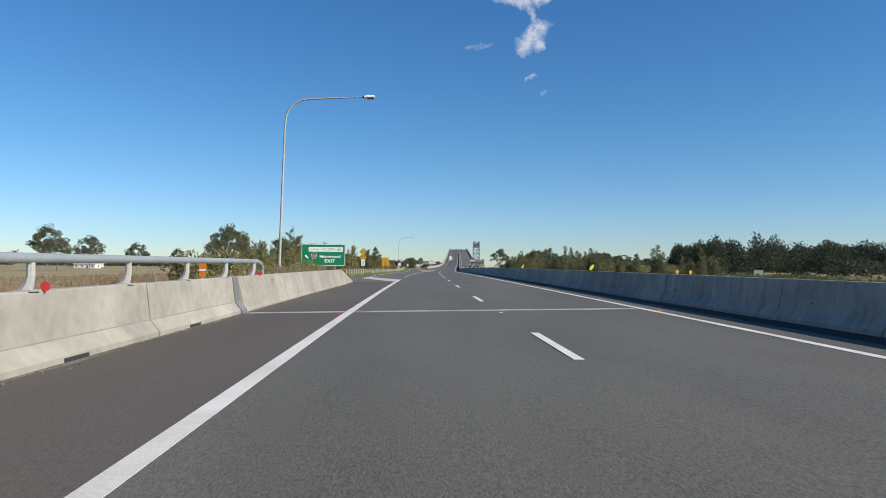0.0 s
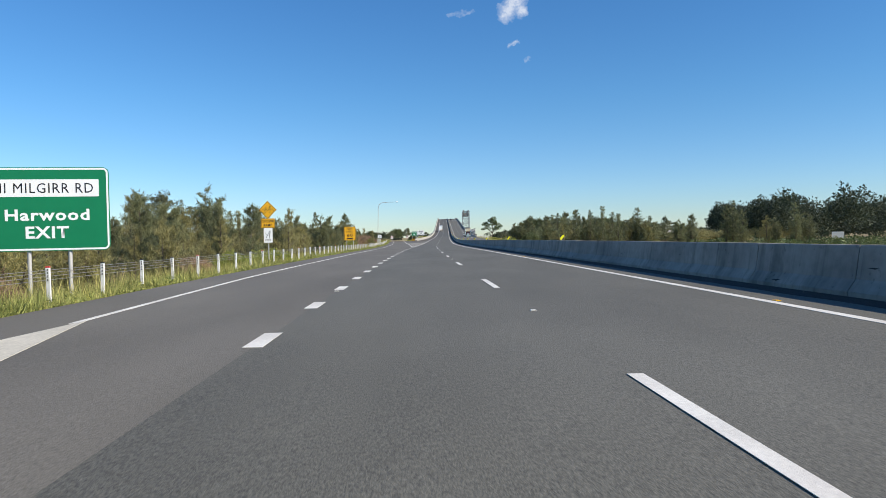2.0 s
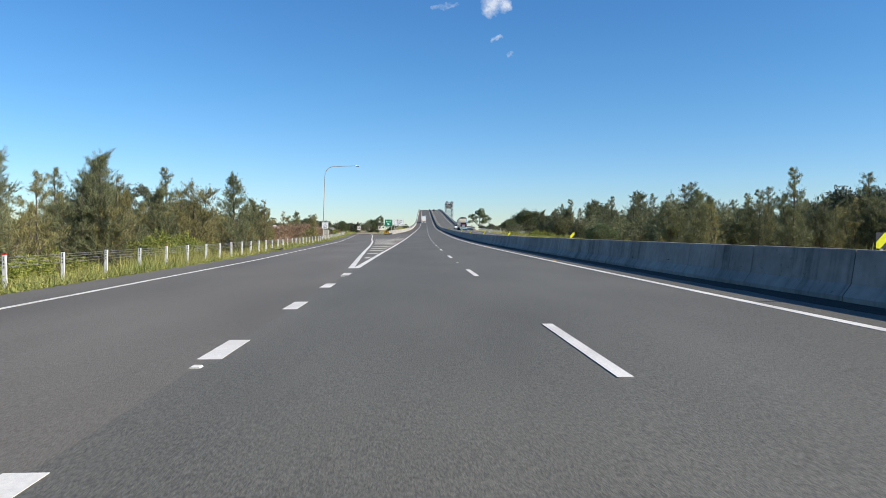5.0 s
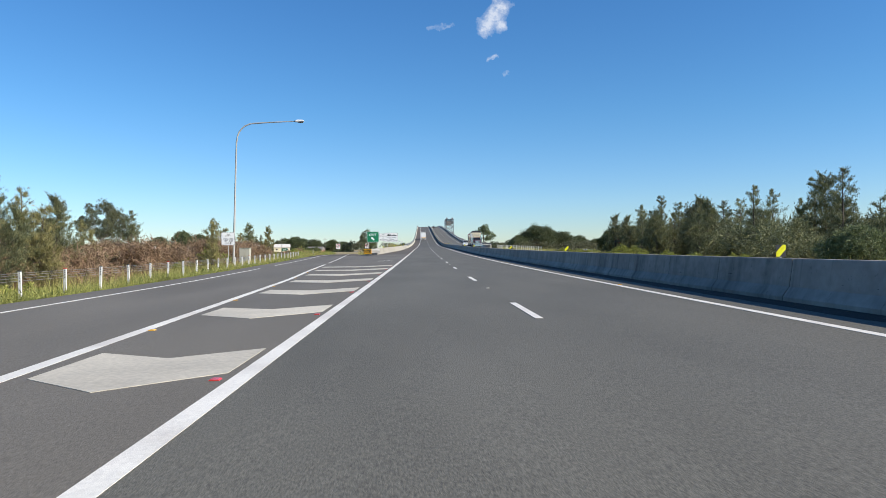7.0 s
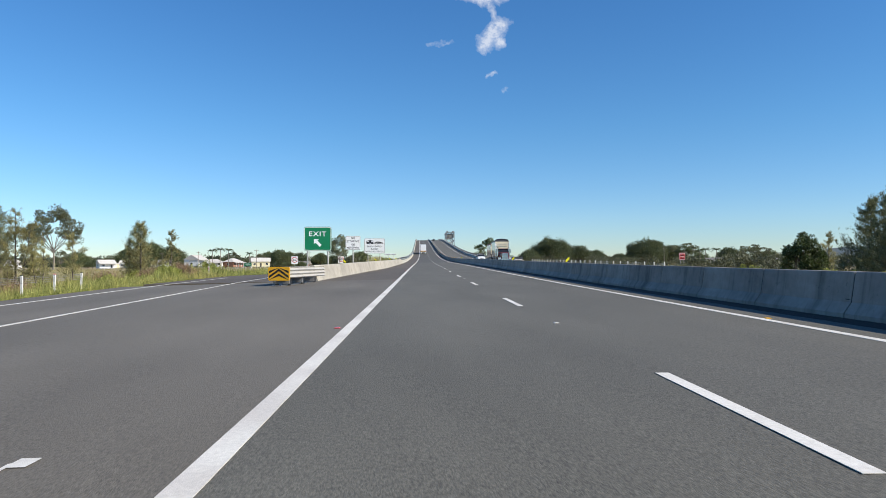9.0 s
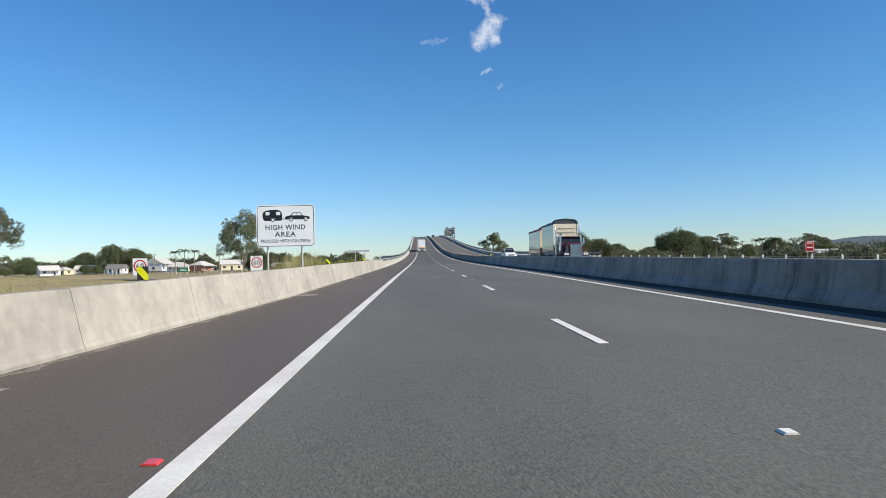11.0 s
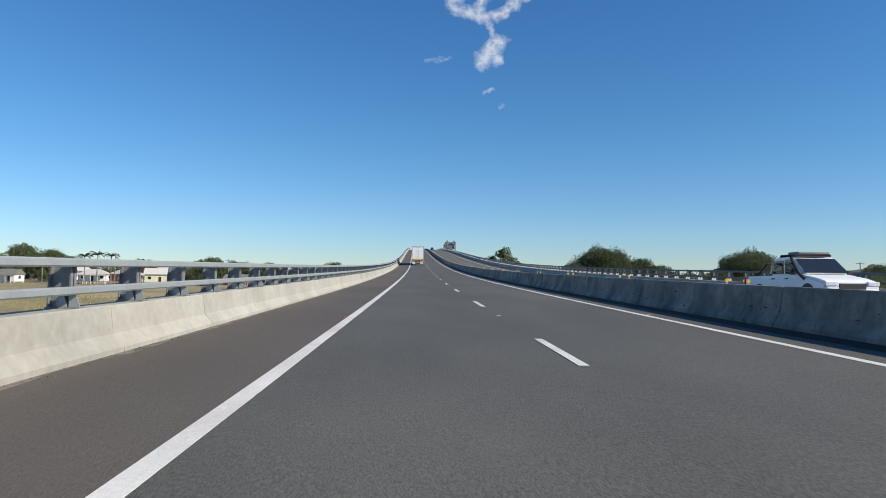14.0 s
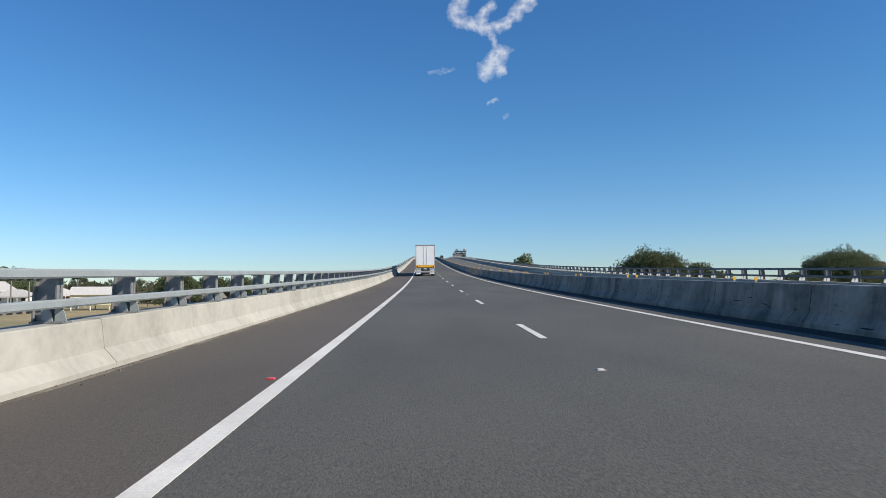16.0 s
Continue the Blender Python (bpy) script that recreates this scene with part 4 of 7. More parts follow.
# Painted shade: a near-black grimy strip deepens the median barrier's cast shadow.
silt("dark grime and painted shade along the foot of the median barrier", M_GRIMESHADE, -10, 520, lambda s: MEDIAN - 0.30, 0.44, 0.60, 1.0, -1)
silt("pale dust along the foot of the parapet", M_DUST, -8, 40, lambda s: -4.11 if s < 16 else -4.12 - 0.008 * (s - 16), 0.03, 0.17, 2.0)
silt("pale dust along the barrier by the exit", M_DUST, 292, 371, lambda s: wall_left(s) - 0.01, 0.04, 0.32, 3.0)
silt("pale dust along the bridge parapet", M_DUST, 374, 520, lambda s: -4.11, 0.03, 0.22, 4.0)
grit("loose grit along the foot of the parapet", 2600, lambda r: (r.uniform(-4, 40), -4.09 + abs(r.gauss(0, 0.10))), 3)
grit("loose grit along the barrier by the exit", 3500, lambda r: ((lambda s: (s, wall_left(s) + 0.02 + abs(r.gauss(0, 0.10))))(r.uniform(300, 372))), 4)
grit("loose grit along the bridge parapet", 3500, lambda r: (r.uniform(374, 470), -4.09 + abs(r.gauss(0, 0.09))), 5)
grit("loose grit along the median barrier", 6000, lambda r: (r.uniform(0, 470), MEDIAN - 0.32 - abs(r.gauss(0, 0.16))), 6)


# scrapes and chips on the shaded face of the median barrier
def scrapes(count, s0, s1, seed):
    rr = random.Random(seed)
    g = Geo()
    for i in range(count):
        s, z = rr.uniform(s0, s1), rr.choice((rr.uniform(0.10, 0.24), rr.uniform(0.28, 0.5), rr.uniform(0.30, 0.38)))
        face = lambda zz: -0.31 + 0.13 * (zz - 0.075) / 0.185 if zz < 0.26 else -0.18 + 0.075 * (zz - 0.26) / 0.505
        long, thick, tilt = 0.05 + 0.4 * rr.random() ** 3, rr.uniform(0.006, 0.03), rr.uniform(-0.05, 0.05)
        up_ = [(0, z), (long * 0.4, z - thick * 0.6 + tilt * long), (long, z + tilt * long), (long * 0.5, z + thick * 0.5 + tilt * long)]
        g.add([W(s + a, MEDIAN + face(b) - 0.004, b) for a, b in up_], [(0, 1, 2, 3)])
    ob = part("scrape_marks", g, M_GRIMESHADE, med, "dark scrapes and chips", fix=False)
    return tagged(ob, kind="stuff")


scrapes(260, 374, 470, 11)
scrapes(130, 0, 372, 12)

# ---- plants ----
def tufts(rng, pos, out, size, per, width, droop=0.0, spread=0.7, loft=(0.30, 0.30, 0.30)):
    """Small leaves: per triangles round each place, pointing along out with some spread. Arrays of shape (n, 3)."""
    n = len(pos)
    p = np.repeat(pos, per, 0) + rng.normal(0, 1, (n * per, 3)) * np.repeat(size, per)[:, None] * np.array(loft)
    d = np.repeat(out, per, 0) + rng.normal(0, spread, (n * per, 3))
    d[:, 2] -= droop
    d /= np.linalg.norm(d, axis=1, keepdims=True) + 1e-9
    side = np.cross(d, rng.normal(0, 1, d.shape))
    side /= np.linalg.norm(side, axis=1, keepdims=True) + 1e-9
    ln = (np.repeat(size, per) * rng.uniform(0.55, 1.15, n * per))[:, None]
    w = ln * width * rng.uniform(0.6, 1.3, (n * per, 1))
    a, b, c = p - side * w, p + side * w, p + d * ln
    return np.stack([a, b, c], 1).reshape(-1, 3)


def leaf_mesh(name, tri, mat):
    me = bpy.data.meshes.new(name)
    n = len(tri) // 3
    me.vertices.add(len(tri))
    me.vertices.foreach_set("co", np.ascontiguousarray(tri, dtype=np.float32).ravel())
    me.loops.add(len(tri))
    me.loops.foreach_set("vertex_index", np.arange(len(tri), dtype=np.int32))
    me.polygons.add(n)
    me.polygons.foreach_set("loop_start", np.arange(0, len(tri), 3, dtype=np.int32))
    me.materials.append(mat)
    me.update(calc_edges=True)
    me.validate()
    return me


def limb(g, a, b, r0, r1, rng, n=6):
    a, b = Vector(a), Vector(b)
    mid = (a + b) / 2 + Vector(rng.normal(0, 0.06 * (b - a).length, 3))
    g.tube([a, mid, b], [r0, (r0 + r1) / 2, r1], n, cap=False)


def casuarina(seed, h, r, dens=1.0, mat=None, leaders=1, taper=0.85, low=0.08):
    """A she-oak: one or more leaders, rising limbs with branchlets, and plumes of fine needles with gaps between. Returns trunk and needles."""
    rng = np.random.default_rng(seed)
    g = Geo()
    pos, out, size = [], [], []
    lobes = rng.uniform(0, 6.3, 4)
    for q in range(leaders):
        a0 = rng.uniform(0, 6.3) if leaders == 1 else 2 * math.pi * q / leaders + rng.uniform(-0.5, 0.5)
        tilt = rng.uniform(0.0, 0.12) if q == 0 else rng.uniform(0.35, 0.6)
        top = h if q == 0 else h * rng.uniform(0.68, 0.95)
        foot = np.array([0, 0, -0.3 if q == 0 else h * rng.uniform(0.05, 0.25)])
        tip = np.array([math.cos(a0) * r * tilt, math.sin(a0) * r * tilt, top])
        belly = foot * 0.5 + tip * 0.5 + np.array([math.cos(a0), math.sin(a0), 0]) * r * tilt * 0.3
        at = lambda f: foot * (1 - f) ** 2 + belly * 2 * f * (1 - f) + tip * f * f
        g.tube([at(f) for f in (0, 0.3, 0.6, 0.85, 1.0)], [w * h * (1 if q == 0 else 0.6) for w in (0.014, 0.011, 0.008, 0.004, 0.002)], 6, cap=False)
        limbs = int((4.6 if leaders > 1 else 8.5) * h * dens)
        for i in range(limbs):
            f = low + (0.985 - low) * (i + rng.uniform(0, 1)) / limbs
            a = rng.uniform(0, 2 * math.pi)
            lobe = 0.80 + 0.22 * math.sin(2 * a + lobes[0] + 5 * f) + 0.18 * math.sin(3 * a + lobes[1] - 9 * f)
            wide = r * (1.0 if leaders == 1 else 0.72)
            reach = wide * (1.02 - f) ** taper * min(1.0, 0.80 + 1.5 * f) * lobe * rng.uniform(0.6, 1.2) + 0.12
            p0 = at(f)
            d = np.array([math.cos(a), math.sin(a), rng.uniform(0.25, 0.9)])
            p1 = p0 + d * reach
            limb(g, p0, p1, 0.004 * h * (1.1 - f) + 0.008, 0.005, rng, 4)
            subs = 3 + int(5 * dens * reach / r + rng.uniform(0, 1.5))
            for j in range(subs):
                e = rng.uniform(0.2, 1.0) if j else 1.0
                b0 = p0 + (p1 - p0) * e + rng.normal(0, 0.05 * reach, 3)
                bd = d / np.linalg.norm(d) * 0.55 + np.array([0, 0, 0.55]) + rng.normal(0, 0.45, 3)
                bl = (0.22 + 0.32 * reach) * rng.uniform(0.6, 1.25)
                for k in range(4):
                    pos.append(b0 + bd * bl * (k / 3.0) * 0.9)
                    out.append(bd + np.array([0, 0, 0.25]))
                    size.append(rng.uniform(0.20, 0.36) * (0.75 + 0.03 * h) * (1.0 - 0.12 * k))
    tri = tufts(rng, np.array(pos), np.array(out), np.array(size), 9, 0.066, droop=0.0, spread=0.55, loft=(0.26, 0.26, 0.22))
    return g.mesh("trunk", M_BARK, smooth=60, fix=False), leaf_mesh("crown", tri, mat or M_CASU)


def broadleaf(seed, h, r, clumps=34, per=46, openness=0.5, leaf=0.3, mat=None, bark=None, low=0.35, flat=0.75, width=0.30, stem=0.026):
    """A spreading tree: forked limbs that carry leaf clumps with gaps between. Returns trunk and crown."""
    rng = np.random.default_rng(seed)
    g = Geo()
    fork = h * low
    g.tube([(0, 0, -0.3), (rng.normal(0, 0.1), rng.normal(0, 0.1), fork * 0.5), (0, 0, fork)], [stem * h, 0.75 * stem * h, 0.63 * stem * h], 8, cap=False)
    pos, out, size = [], [], []
    for i in range(clumps):
        a, e = rng.uniform(0, 2 * math.pi), math.asin(rng.uniform(-0.25, 1.0))
        rad = rng.uniform(0.55, 1.0) ** 0.6
        c = np.array([math.cos(a) * math.cos(e) * r * rad, math.sin(a) * math.cos(e) * r * rad, fork + (h - fork) * (0.35 + 0.58 * math.sin(e) * rad)])
        c += rng.normal(0, 0.07 * r, 3)
        if i % 3 == 0:
            limb(g, (0, 0, fork * rng.uniform(0.8, 1.0)), c, 0.34 * stem * h, 0.11 * stem * h, rng, 5)
        cr = r * rng.uniform(0.17, 0.34) * (1.15 - 0.4 * openness)
        k = per
        v = rng.normal(0, 1, (k, 3))
        v /= np.linalg.norm(v, axis=1, keepdims=True)
        v[:, 2] *= flat
        pos += list(c + v * cr * rng.uniform(0.55, 1.0, (k, 1)))
        out += list(v + np.array([0, 0, 0.15]))
        size += list(rng.uniform(0.7, 1.3, k) * leaf)
    tri = tufts(rng, np.array(pos), np.array(out), np.array(size), 5, width, droop=0.1, spread=0.7)
    return g.mesh("trunk", bark or M_BARK, smooth=60, fix=False), leaf_mesh("crown", tri, mat or M_LEAF)


def tree_master(name, meshes, label, group):
    root = thing(name, Matrix.Identity(4), label, "tree", group)
    for me, nm in zip(meshes, ("trunk", "crown")):
        ob = new(nm, me)
        ob.parent = root
    return root


def plant(master, s, o, scale=1.0, turn=None, used=set()):
    """The first planting moves the master itself, later ones copy it."""
    m = ground_pose(s, o, random.uniform(0, 360) if turn is None else turn) @ Matrix.Scale(scale, 4)
    if master.name not in used:
        used.add(master.name)
        master.matrix_world = m
        return master
    ob = copy_thing(master, m)
    ob.scale = (scale, scale, scale)
    return ob


CASU = [tree_master("casuarina_tree", casuarina(10 + i, h, r, d, M_CASU2 if i in (1, 3, 5) else M_CASU, ld, tp), lab, "she-oaks beside the road")
        for i, (h, r, d, ld, tp, lab) in enumerate((
            (8.0, 2.2, 1.5, 1, 0.75, "grey-green she-oak with a dense conical crown of needles"),
            (6.5, 1.9, 1.0, 2, 0.7, "olive she-oak with an open feathery crown"),
            (9.5, 2.4, 1.2, 2, 0.62, "tall thin she-oak with ragged upright limbs"),
            (5.0, 2.0, 1.0, 3, 0.6, "short bushy olive she-oak in long grass"),
            (7.2, 2.6, 1.2, 4, 0.6, "broad dark she-oak with thick needles"),
            (6.0, 1.4, 0.7, 1, 0.8, "sparse young she-oak with see-through branches")))]
GUM = [tree_master("gum_tree", broadleaf(40 + i, h, r, c, 105 if i != 1 else 190, 0.75, 0.23 if i != 1 else 0.14, M_GUM, M_PALEBARK, low, 0.8, stem=0.017), lab, "gum trees")
       for i, (h, r, c, low, lab) in enumerate((
           (11.0, 3.4, 44, 0.34, "grey gum tree with an open clumped crown"),
           (9.0, 2.9, 34, 0.36, "small gum tree with pale limbs and gaps in its crown"),
           (14.0, 5.4, 56, 0.32, "tall gum tree with a high spreading crown")))]
FIG = [tree_master("fig_tree", broadleaf(60 + i, h, r, c, per, 0.0, lf, M_FIG, M_BARK, 0.2, 0.85, 0.42), lab, "dense dark trees by the river")
       for i, (h, r, c, per, lf, lab) in enumerate((
           (17.0, 11.5, 170, 150, 0.32, "huge dark green fig tree with a dense domed crown"),
           (13.0, 8.0, 84, 90, 0.36, "dense round dark green tree on the flat"),
           (15.0, 7.0, 80, 90, 0.36, "tall full-crowned dark tree")))]
FLAT = [tree_master("poinciana_tree", broadleaf(80, 15.0, 9.5, 24, 110, 0.9, 0.38, M_GUM, M_BARK, 0.45, 0.35), "tree with flat open layers of foliage by the bridge", "open-crowned trees"),
        tree_master("poinciana_tree", broadleaf(81, 16.0, 6.8, 46, 110, 0.7, 0.32, M_FIG, M_BARK, 0.28, 0.6), "ragged open-crowned tree on the bank", "open-crowned trees")]
SHRUB = [tree_master("shrub", broadleaf(90 + i, h, r, 26, 60, 0.2, 0.11 if i != 1 else 0.34, mt, M_BARK, 0.1, 0.8, 0.30 if i != 1 else 0.05), lab, "shrubs in the verge")
         for i, (h, r, mt, lab) in enumerate(((1.6, 1.5, M_BUSH, "bright green lantana shrub in long grass"), (2.2, 1.9, M_DRYBUSH, "brown dry scrub beside the fence"),
                                              (2.6, 1.6, M_BUSH, "tall green shrub among she-oaks"), (1.6, 1.3, M_CASU2, "olive bush on the dry bank")))]
for ob in SHRUB:
    tagged(ob, category="shrub")

rnd = random.Random(5)


def open_view(s, o):
    """The two gaps in the belt through which the flat shows."""
    r = -o / max(1.0, s - 162)
    return 0.225 < r < 0.296 or 0.455 < r < 0.56


# left side: the trees that stand out, then the belt between them
for k, s, o, sc in ((0, 206, -19.2, 1.1), (2, 204, -25.5, 1.0), (3, 194, -19.5, 1.05), (4, 212, -28.5, 0.75), (1, 199, -22.5, 0.85), (0, 216, -33, 0.8), (4, 157, -33.5, 1.6), (5, 150, -42, 1.7), (0, 235, -24.4, 0.85), (2, 176, -29, 0.85), (1, 226, -21.3, 1.0), (0, 116, -15.6, 0.78), (3, 187, -17.0, 1.3), (5, 121, -18, 1.05), (1, 95, -27, 0.8),
                    (3, 211, -22.0, 1.0), (4, 160, -16.5, 0.95), (5, 132, -15.5, 1.1), (1, 138, -17, 1.0), (3, 150, -17.5, 1.1),
                    (4, 144, -19.5, 0.85), (1, 109, -20, 0.95), (5, 104, -17.5, 1.0), (3, 99, -17, 0.95), (0, 127, -22, 0.9), (4, 172, -18, 0.85), (1, 179, -19, 1.0)):
    plant(CASU[k], s, o, sc)
for i in range(120):
    s = rnd.uniform(66, 250)
    o = -rnd.uniform(17, 33 if s > 105 else 21)
    if not open_view(s, o):
        plant(CASU[rnd.choice((0, 1, 1, 3, 3, 5, 5))], s, o, rnd.uniform(0.6, 1.02) * (0.55 if s < 84 else 1.0))
for s, o, sc, k in ((66, -20, 0.75, 3), (71, -17, 0.8, 3), (76, -18, 0.8, 1), (74, -14.5, 0.75, 1), (80, -15.5, 0.9, 3), (86, -19, 0.85, 0), (69, -22, 0.8, 4), (83, -19, 0.85, 5), (90, -23, 0.9, 1), (88, -16.5, 0.75, 3)):
    plant(CASU[k], s, o, sc)
for s, o, k, sc in ((630, -208.8, 2, 2.55), (370, -82, 2, 1.02), (260, -84, 2, 1.35)):
    plant(GUM[k], s, o, sc)
bushy = tree_master("gum_tree", broadleaf(58, 6.4, 1.52, 54, 85, 0.45, 0.12, M_GUMPALE, M_PALEBARK, 0.36, 0.9, 0.2, 0.011), "young gum tree with drooping leafy limbs behind the barrier", "gum trees")
plant(bushy, 349.5, -13.3, 1.0, 40)
for s, o, sc, k in ((366, -76, 1.45, 2), (300, -33.5, 1.2, 1), (303, -30.5, 1.0, 5), (310, -27.6, 1.2, 5), (311, -29, 0.9, 1), (330, -36.2, 1.05, 0), (331, -32.5, 1.25, 5), (329, -33.5, 0.8, 3), (330, -37.5, 0.8, 1)):
    plant(CASU[k], s, o, sc)
for i in range(16):
    s = rnd.uniform(240, 310)
    plant((GUM[0], CASU[4], GUM[1], CASU[1])[i % 4], s, -(s - 162) * rnd.uniform(0.44, 0.58), rnd.uniform(0.5, 0.78))
for i in range(34):
    s, o = rnd.uniform(150, 258), -rnd.uniform(34, 52)
    if not open_view(s, o):
        plant(CASU[(0, 1, 2, 4, 4)[i % 5]], s, o, rnd.uniform(0.8, 1.25))
for i in range(46):
    s = rnd.uniform(44, 262)
    d = 0.5 if s < 60 else 2.6
    plant(SHRUB[rnd.choice((0, 0, 2, 2, 1))], s, pave_edge(s) - d - rnd.uniform(0.6, 7.5), rnd.uniform(0.45, 0.95))
for i in range(40):
    plant(SHRUB[1], rnd.uniform(222, 276), -rnd.uniform(20.5, 34), rnd.uniform(1.1, 1.7))
for i in range(26):
    s, o = rnd.uniform(226, 300), -rnd.uniform(27, 44)
    if not open_view(s, o):
        plant(CASU[rnd.choice((1, 3, 5))], s, o, rnd.uniform(0.45, 0.8))
for s, o, sc in ((36.0, -6.9, 0.8), (38.0, -6.9, 0.85), (40.5, -7.0, 0.75), (362, -6.6, 0.45), (365, -6.9, 0.5), (359, -7.2, 0.5), (368, -7.2, 0.5)):
    plant(SHRUB[0], s, o, sc)
for s, o, sc in ((26.5, -8.0, 1.3), (29.0, -11.5, 0.9), (22.0, -15.0, 0.6), (33.5, -10.0, 0.75), (30.0, -24.0, 0.8)):
    plant(SHRUB[3], s, o, sc)

for s, o, sc in ((96, -9.0, 0.6), (97.5, -9.4, 0.65), (94.5, -9.5, 0.55), (99, -9.3, 0.5), (93, -9.2, 0.4), (101, -10, 0.6)):
    plant(SHRUB[0], s, o, sc)
# trees among the houses of the town
for i in range(34):
    plant(FIG[rnd.choice((1, 2))], rnd.uniform(640, 740), -rnd.uniform(62, 250), rnd.uniform(0.26, 0.44))
for i in range(14):
    plant(GUM[rnd.choice((0, 2))], rnd.uniform(670, 760), -rnd.uniform(60, 250), rnd.uniform(0.55, 0.85))
for s, o, sc in ((358.6, -6.5, 0.74), (359.8, -6.7, 0.8), (360.9, -6.5, 0.7)):
    plant(SHRUB[0], s, o, sc)

# right side: belt of she-oaks beyond the oncoming lanes
for s, o, sc, k in ((201, 26, 0.86, 4), (254, 40, 1.25, 0), (245, 36, 1.02, 2), (279, 38, 1.2, 0), (294, 56, 1.28, 2), (286, 30, 0.95, 4), (283, 27.5, 0.85, 0), (205, 27, 1.0, 1),
                    (276, 29, 0.8, 2), (268, 28, 0.95, 4), (199, 29, 1.0, 5), (290, 34, 1.1, 4), (280, 33, 1.05, 2), (209, 29, 0.9, 3)):
    plant(CASU[k], s, o, sc)
for i in range(120):
    s = rnd.uniform(190, 296)
    front = 27 + (10 if 212 < s < 262 else 3) + max(0.0, (205 - s)) * 2.2
    o = front + abs(rnd.gauss(0, 13))
    plant(CASU[rnd.choice((0, 2, 0, 2, 4, 4, 4, 1))], s, o, rnd.uniform(0.70, 1.06))
for i in range(16):
    plant(SHRUB[rnd.choice((0, 2, 2))], rnd.uniform(215, 292), rnd.uniform(23, 30), rnd.uniform(0.4, 0.8))
plant(FIG[1], 228, 26.2, 0.27)
for i in range(22):
    plant(SHRUB[0], rnd.uniform(208, 296), rnd.uniform(20.8, 23.5), rnd.uniform(0.4, 0.62))
for s, o, k, sc in ((296, 44, 2, 0.7), (283, 40, 0, 0.8)):
    plant(GUM[k], s, o, sc)
dark = tree_master("tree", broadleaf(97, 5.6, 1.5, 44, 80, 0.1, 0.16, M_LEAF, M_BARK, 0.12, 1.0), "narrow dark green tree at the end of the she-oaks", "trees at the belt's end")
plant(dark, 296.5, 30.0, 1.0, 0)
plant(CASU[5], 319, 46.0, 1.1)
for s, o, sc in ((299, 31, 0.8), (303, 33, 0.7), (298, 34, 0.9), (307, 36, 0.8), (312, 36, 0.7), (318, 40, 0.9), (325, 42, 0.8)):
    plant(SHRUB[0 if s % 2 else 2], s, o, sc)
# by the river, on the right
for s, o, k, sc in ((693, 88, 0, 1.1), (700, 108, 1, 1.1), (684, 72, 1, 0.9), (715, 98, 0, 0.95), (720, 125, 1, 0.9), (693, 158, 2, 1.2), (700, 172, 1, 1.1), (690, 142, 1, 0.8), (640, 118, 1, 0.62),
                    (662, 142, 0, 0.98), (650, 190, 1, 0.9), (640, 210, 1, 0.75), (600, 150, 1, 0.6), (610, 170, 1, 0.55), (560, 190, 1, 0.6)):
    plant(FIG[k], s, o, sc)
for s, o, k, sc in ((826, 58.5, 1, 1.52), (650, 162, 1, 0.85), (676, 172, 0, 1.05), (632, 196, 0, 0.9), (560, 155, 0, 0.72)):
    plant(FLAT[k], s, o, sc)
# far trees on the left
for s, o, k, sc in ((300, -181, 1, 1.25), (310, -167, 1, 1.0), (330, -154, 2, 0.85), (322, -190, 1, 1.0), (345, -140, 1, 0.7), (290, -230, 1, 1.0), (300, -215, 2, 0.9),
                    (720, -207, 1, 1.0), (700, -181, 2, 1.15), (705, -170, 1, 1.1), (760, -190, 1, 1.0), (720, -101, 1, 0.95), (760, -101, 2, 0.8), (700, -69, 1, 0.75), (800, -50, 1, 0.95),
                    (730, -88, 1, 0.8), (740, -112, 2, 0.8), (690, -225, 1, 0.8), (900, -37, 1, 0.7), (780, -70, 1, 0.7)):
    plant(FIG[k], s, o, sc) if s > 350 else plant(GUM[2], s, o, sc * 1.18)


def palm(seed, h):
    rng = np.random.default_rng(seed)
    g = Geo().tube([(0, 0, -0.3), (0.1, 0, h * 0.5), (0.05, 0.1, h)], [0.22, 0.16, 0.14], 8, cap=False)
    tri = []
    for i in range(22):
        a = rng.uniform(0, 2 * math.pi)
        up = rng.uniform(0.3, 1.6)
        for j in range(16):
            f = j / 15
            x = 2.2 * f
            z = h + up * 1.8 * f - 2.1 * f * f
            c = np.array([math.cos(a) * x, math.sin(a) * x, z])
            side = np.array([-math.sin(a), math.cos(a), -0.35])
            for sg in (-1, 1):
                tip = c + sg * side * 0.55 * (1 - 0.6 * f) + np.array([math.cos(a), math.sin(a), -0.3]) * 0.2
                w = np.array([math.cos(a), math.sin(a), 0]) * 0.13
                tri += [c - w, c + w, tip]
    return g.mesh("trunk", M_PALEBARK, smooth=60, fix=False), leaf_mesh("crown", np.array(tri), M_LEAF)


PALM = tree_master("palm_tree", palm(3, 9.0), "slender palm with a tuft of drooping fronds", "palms by the houses")
for s, o, sc in ((632, -120.4, 1.16), (633, -116.4, 1.24), (634, -111.8, 1.2), (640, -101.5, 1.0), (560, 133, 0.95), (562, 136.5, 1.0), (560, 141, 1.0), (640, 158, 1.1)):
    plant(PALM, s, o, sc)

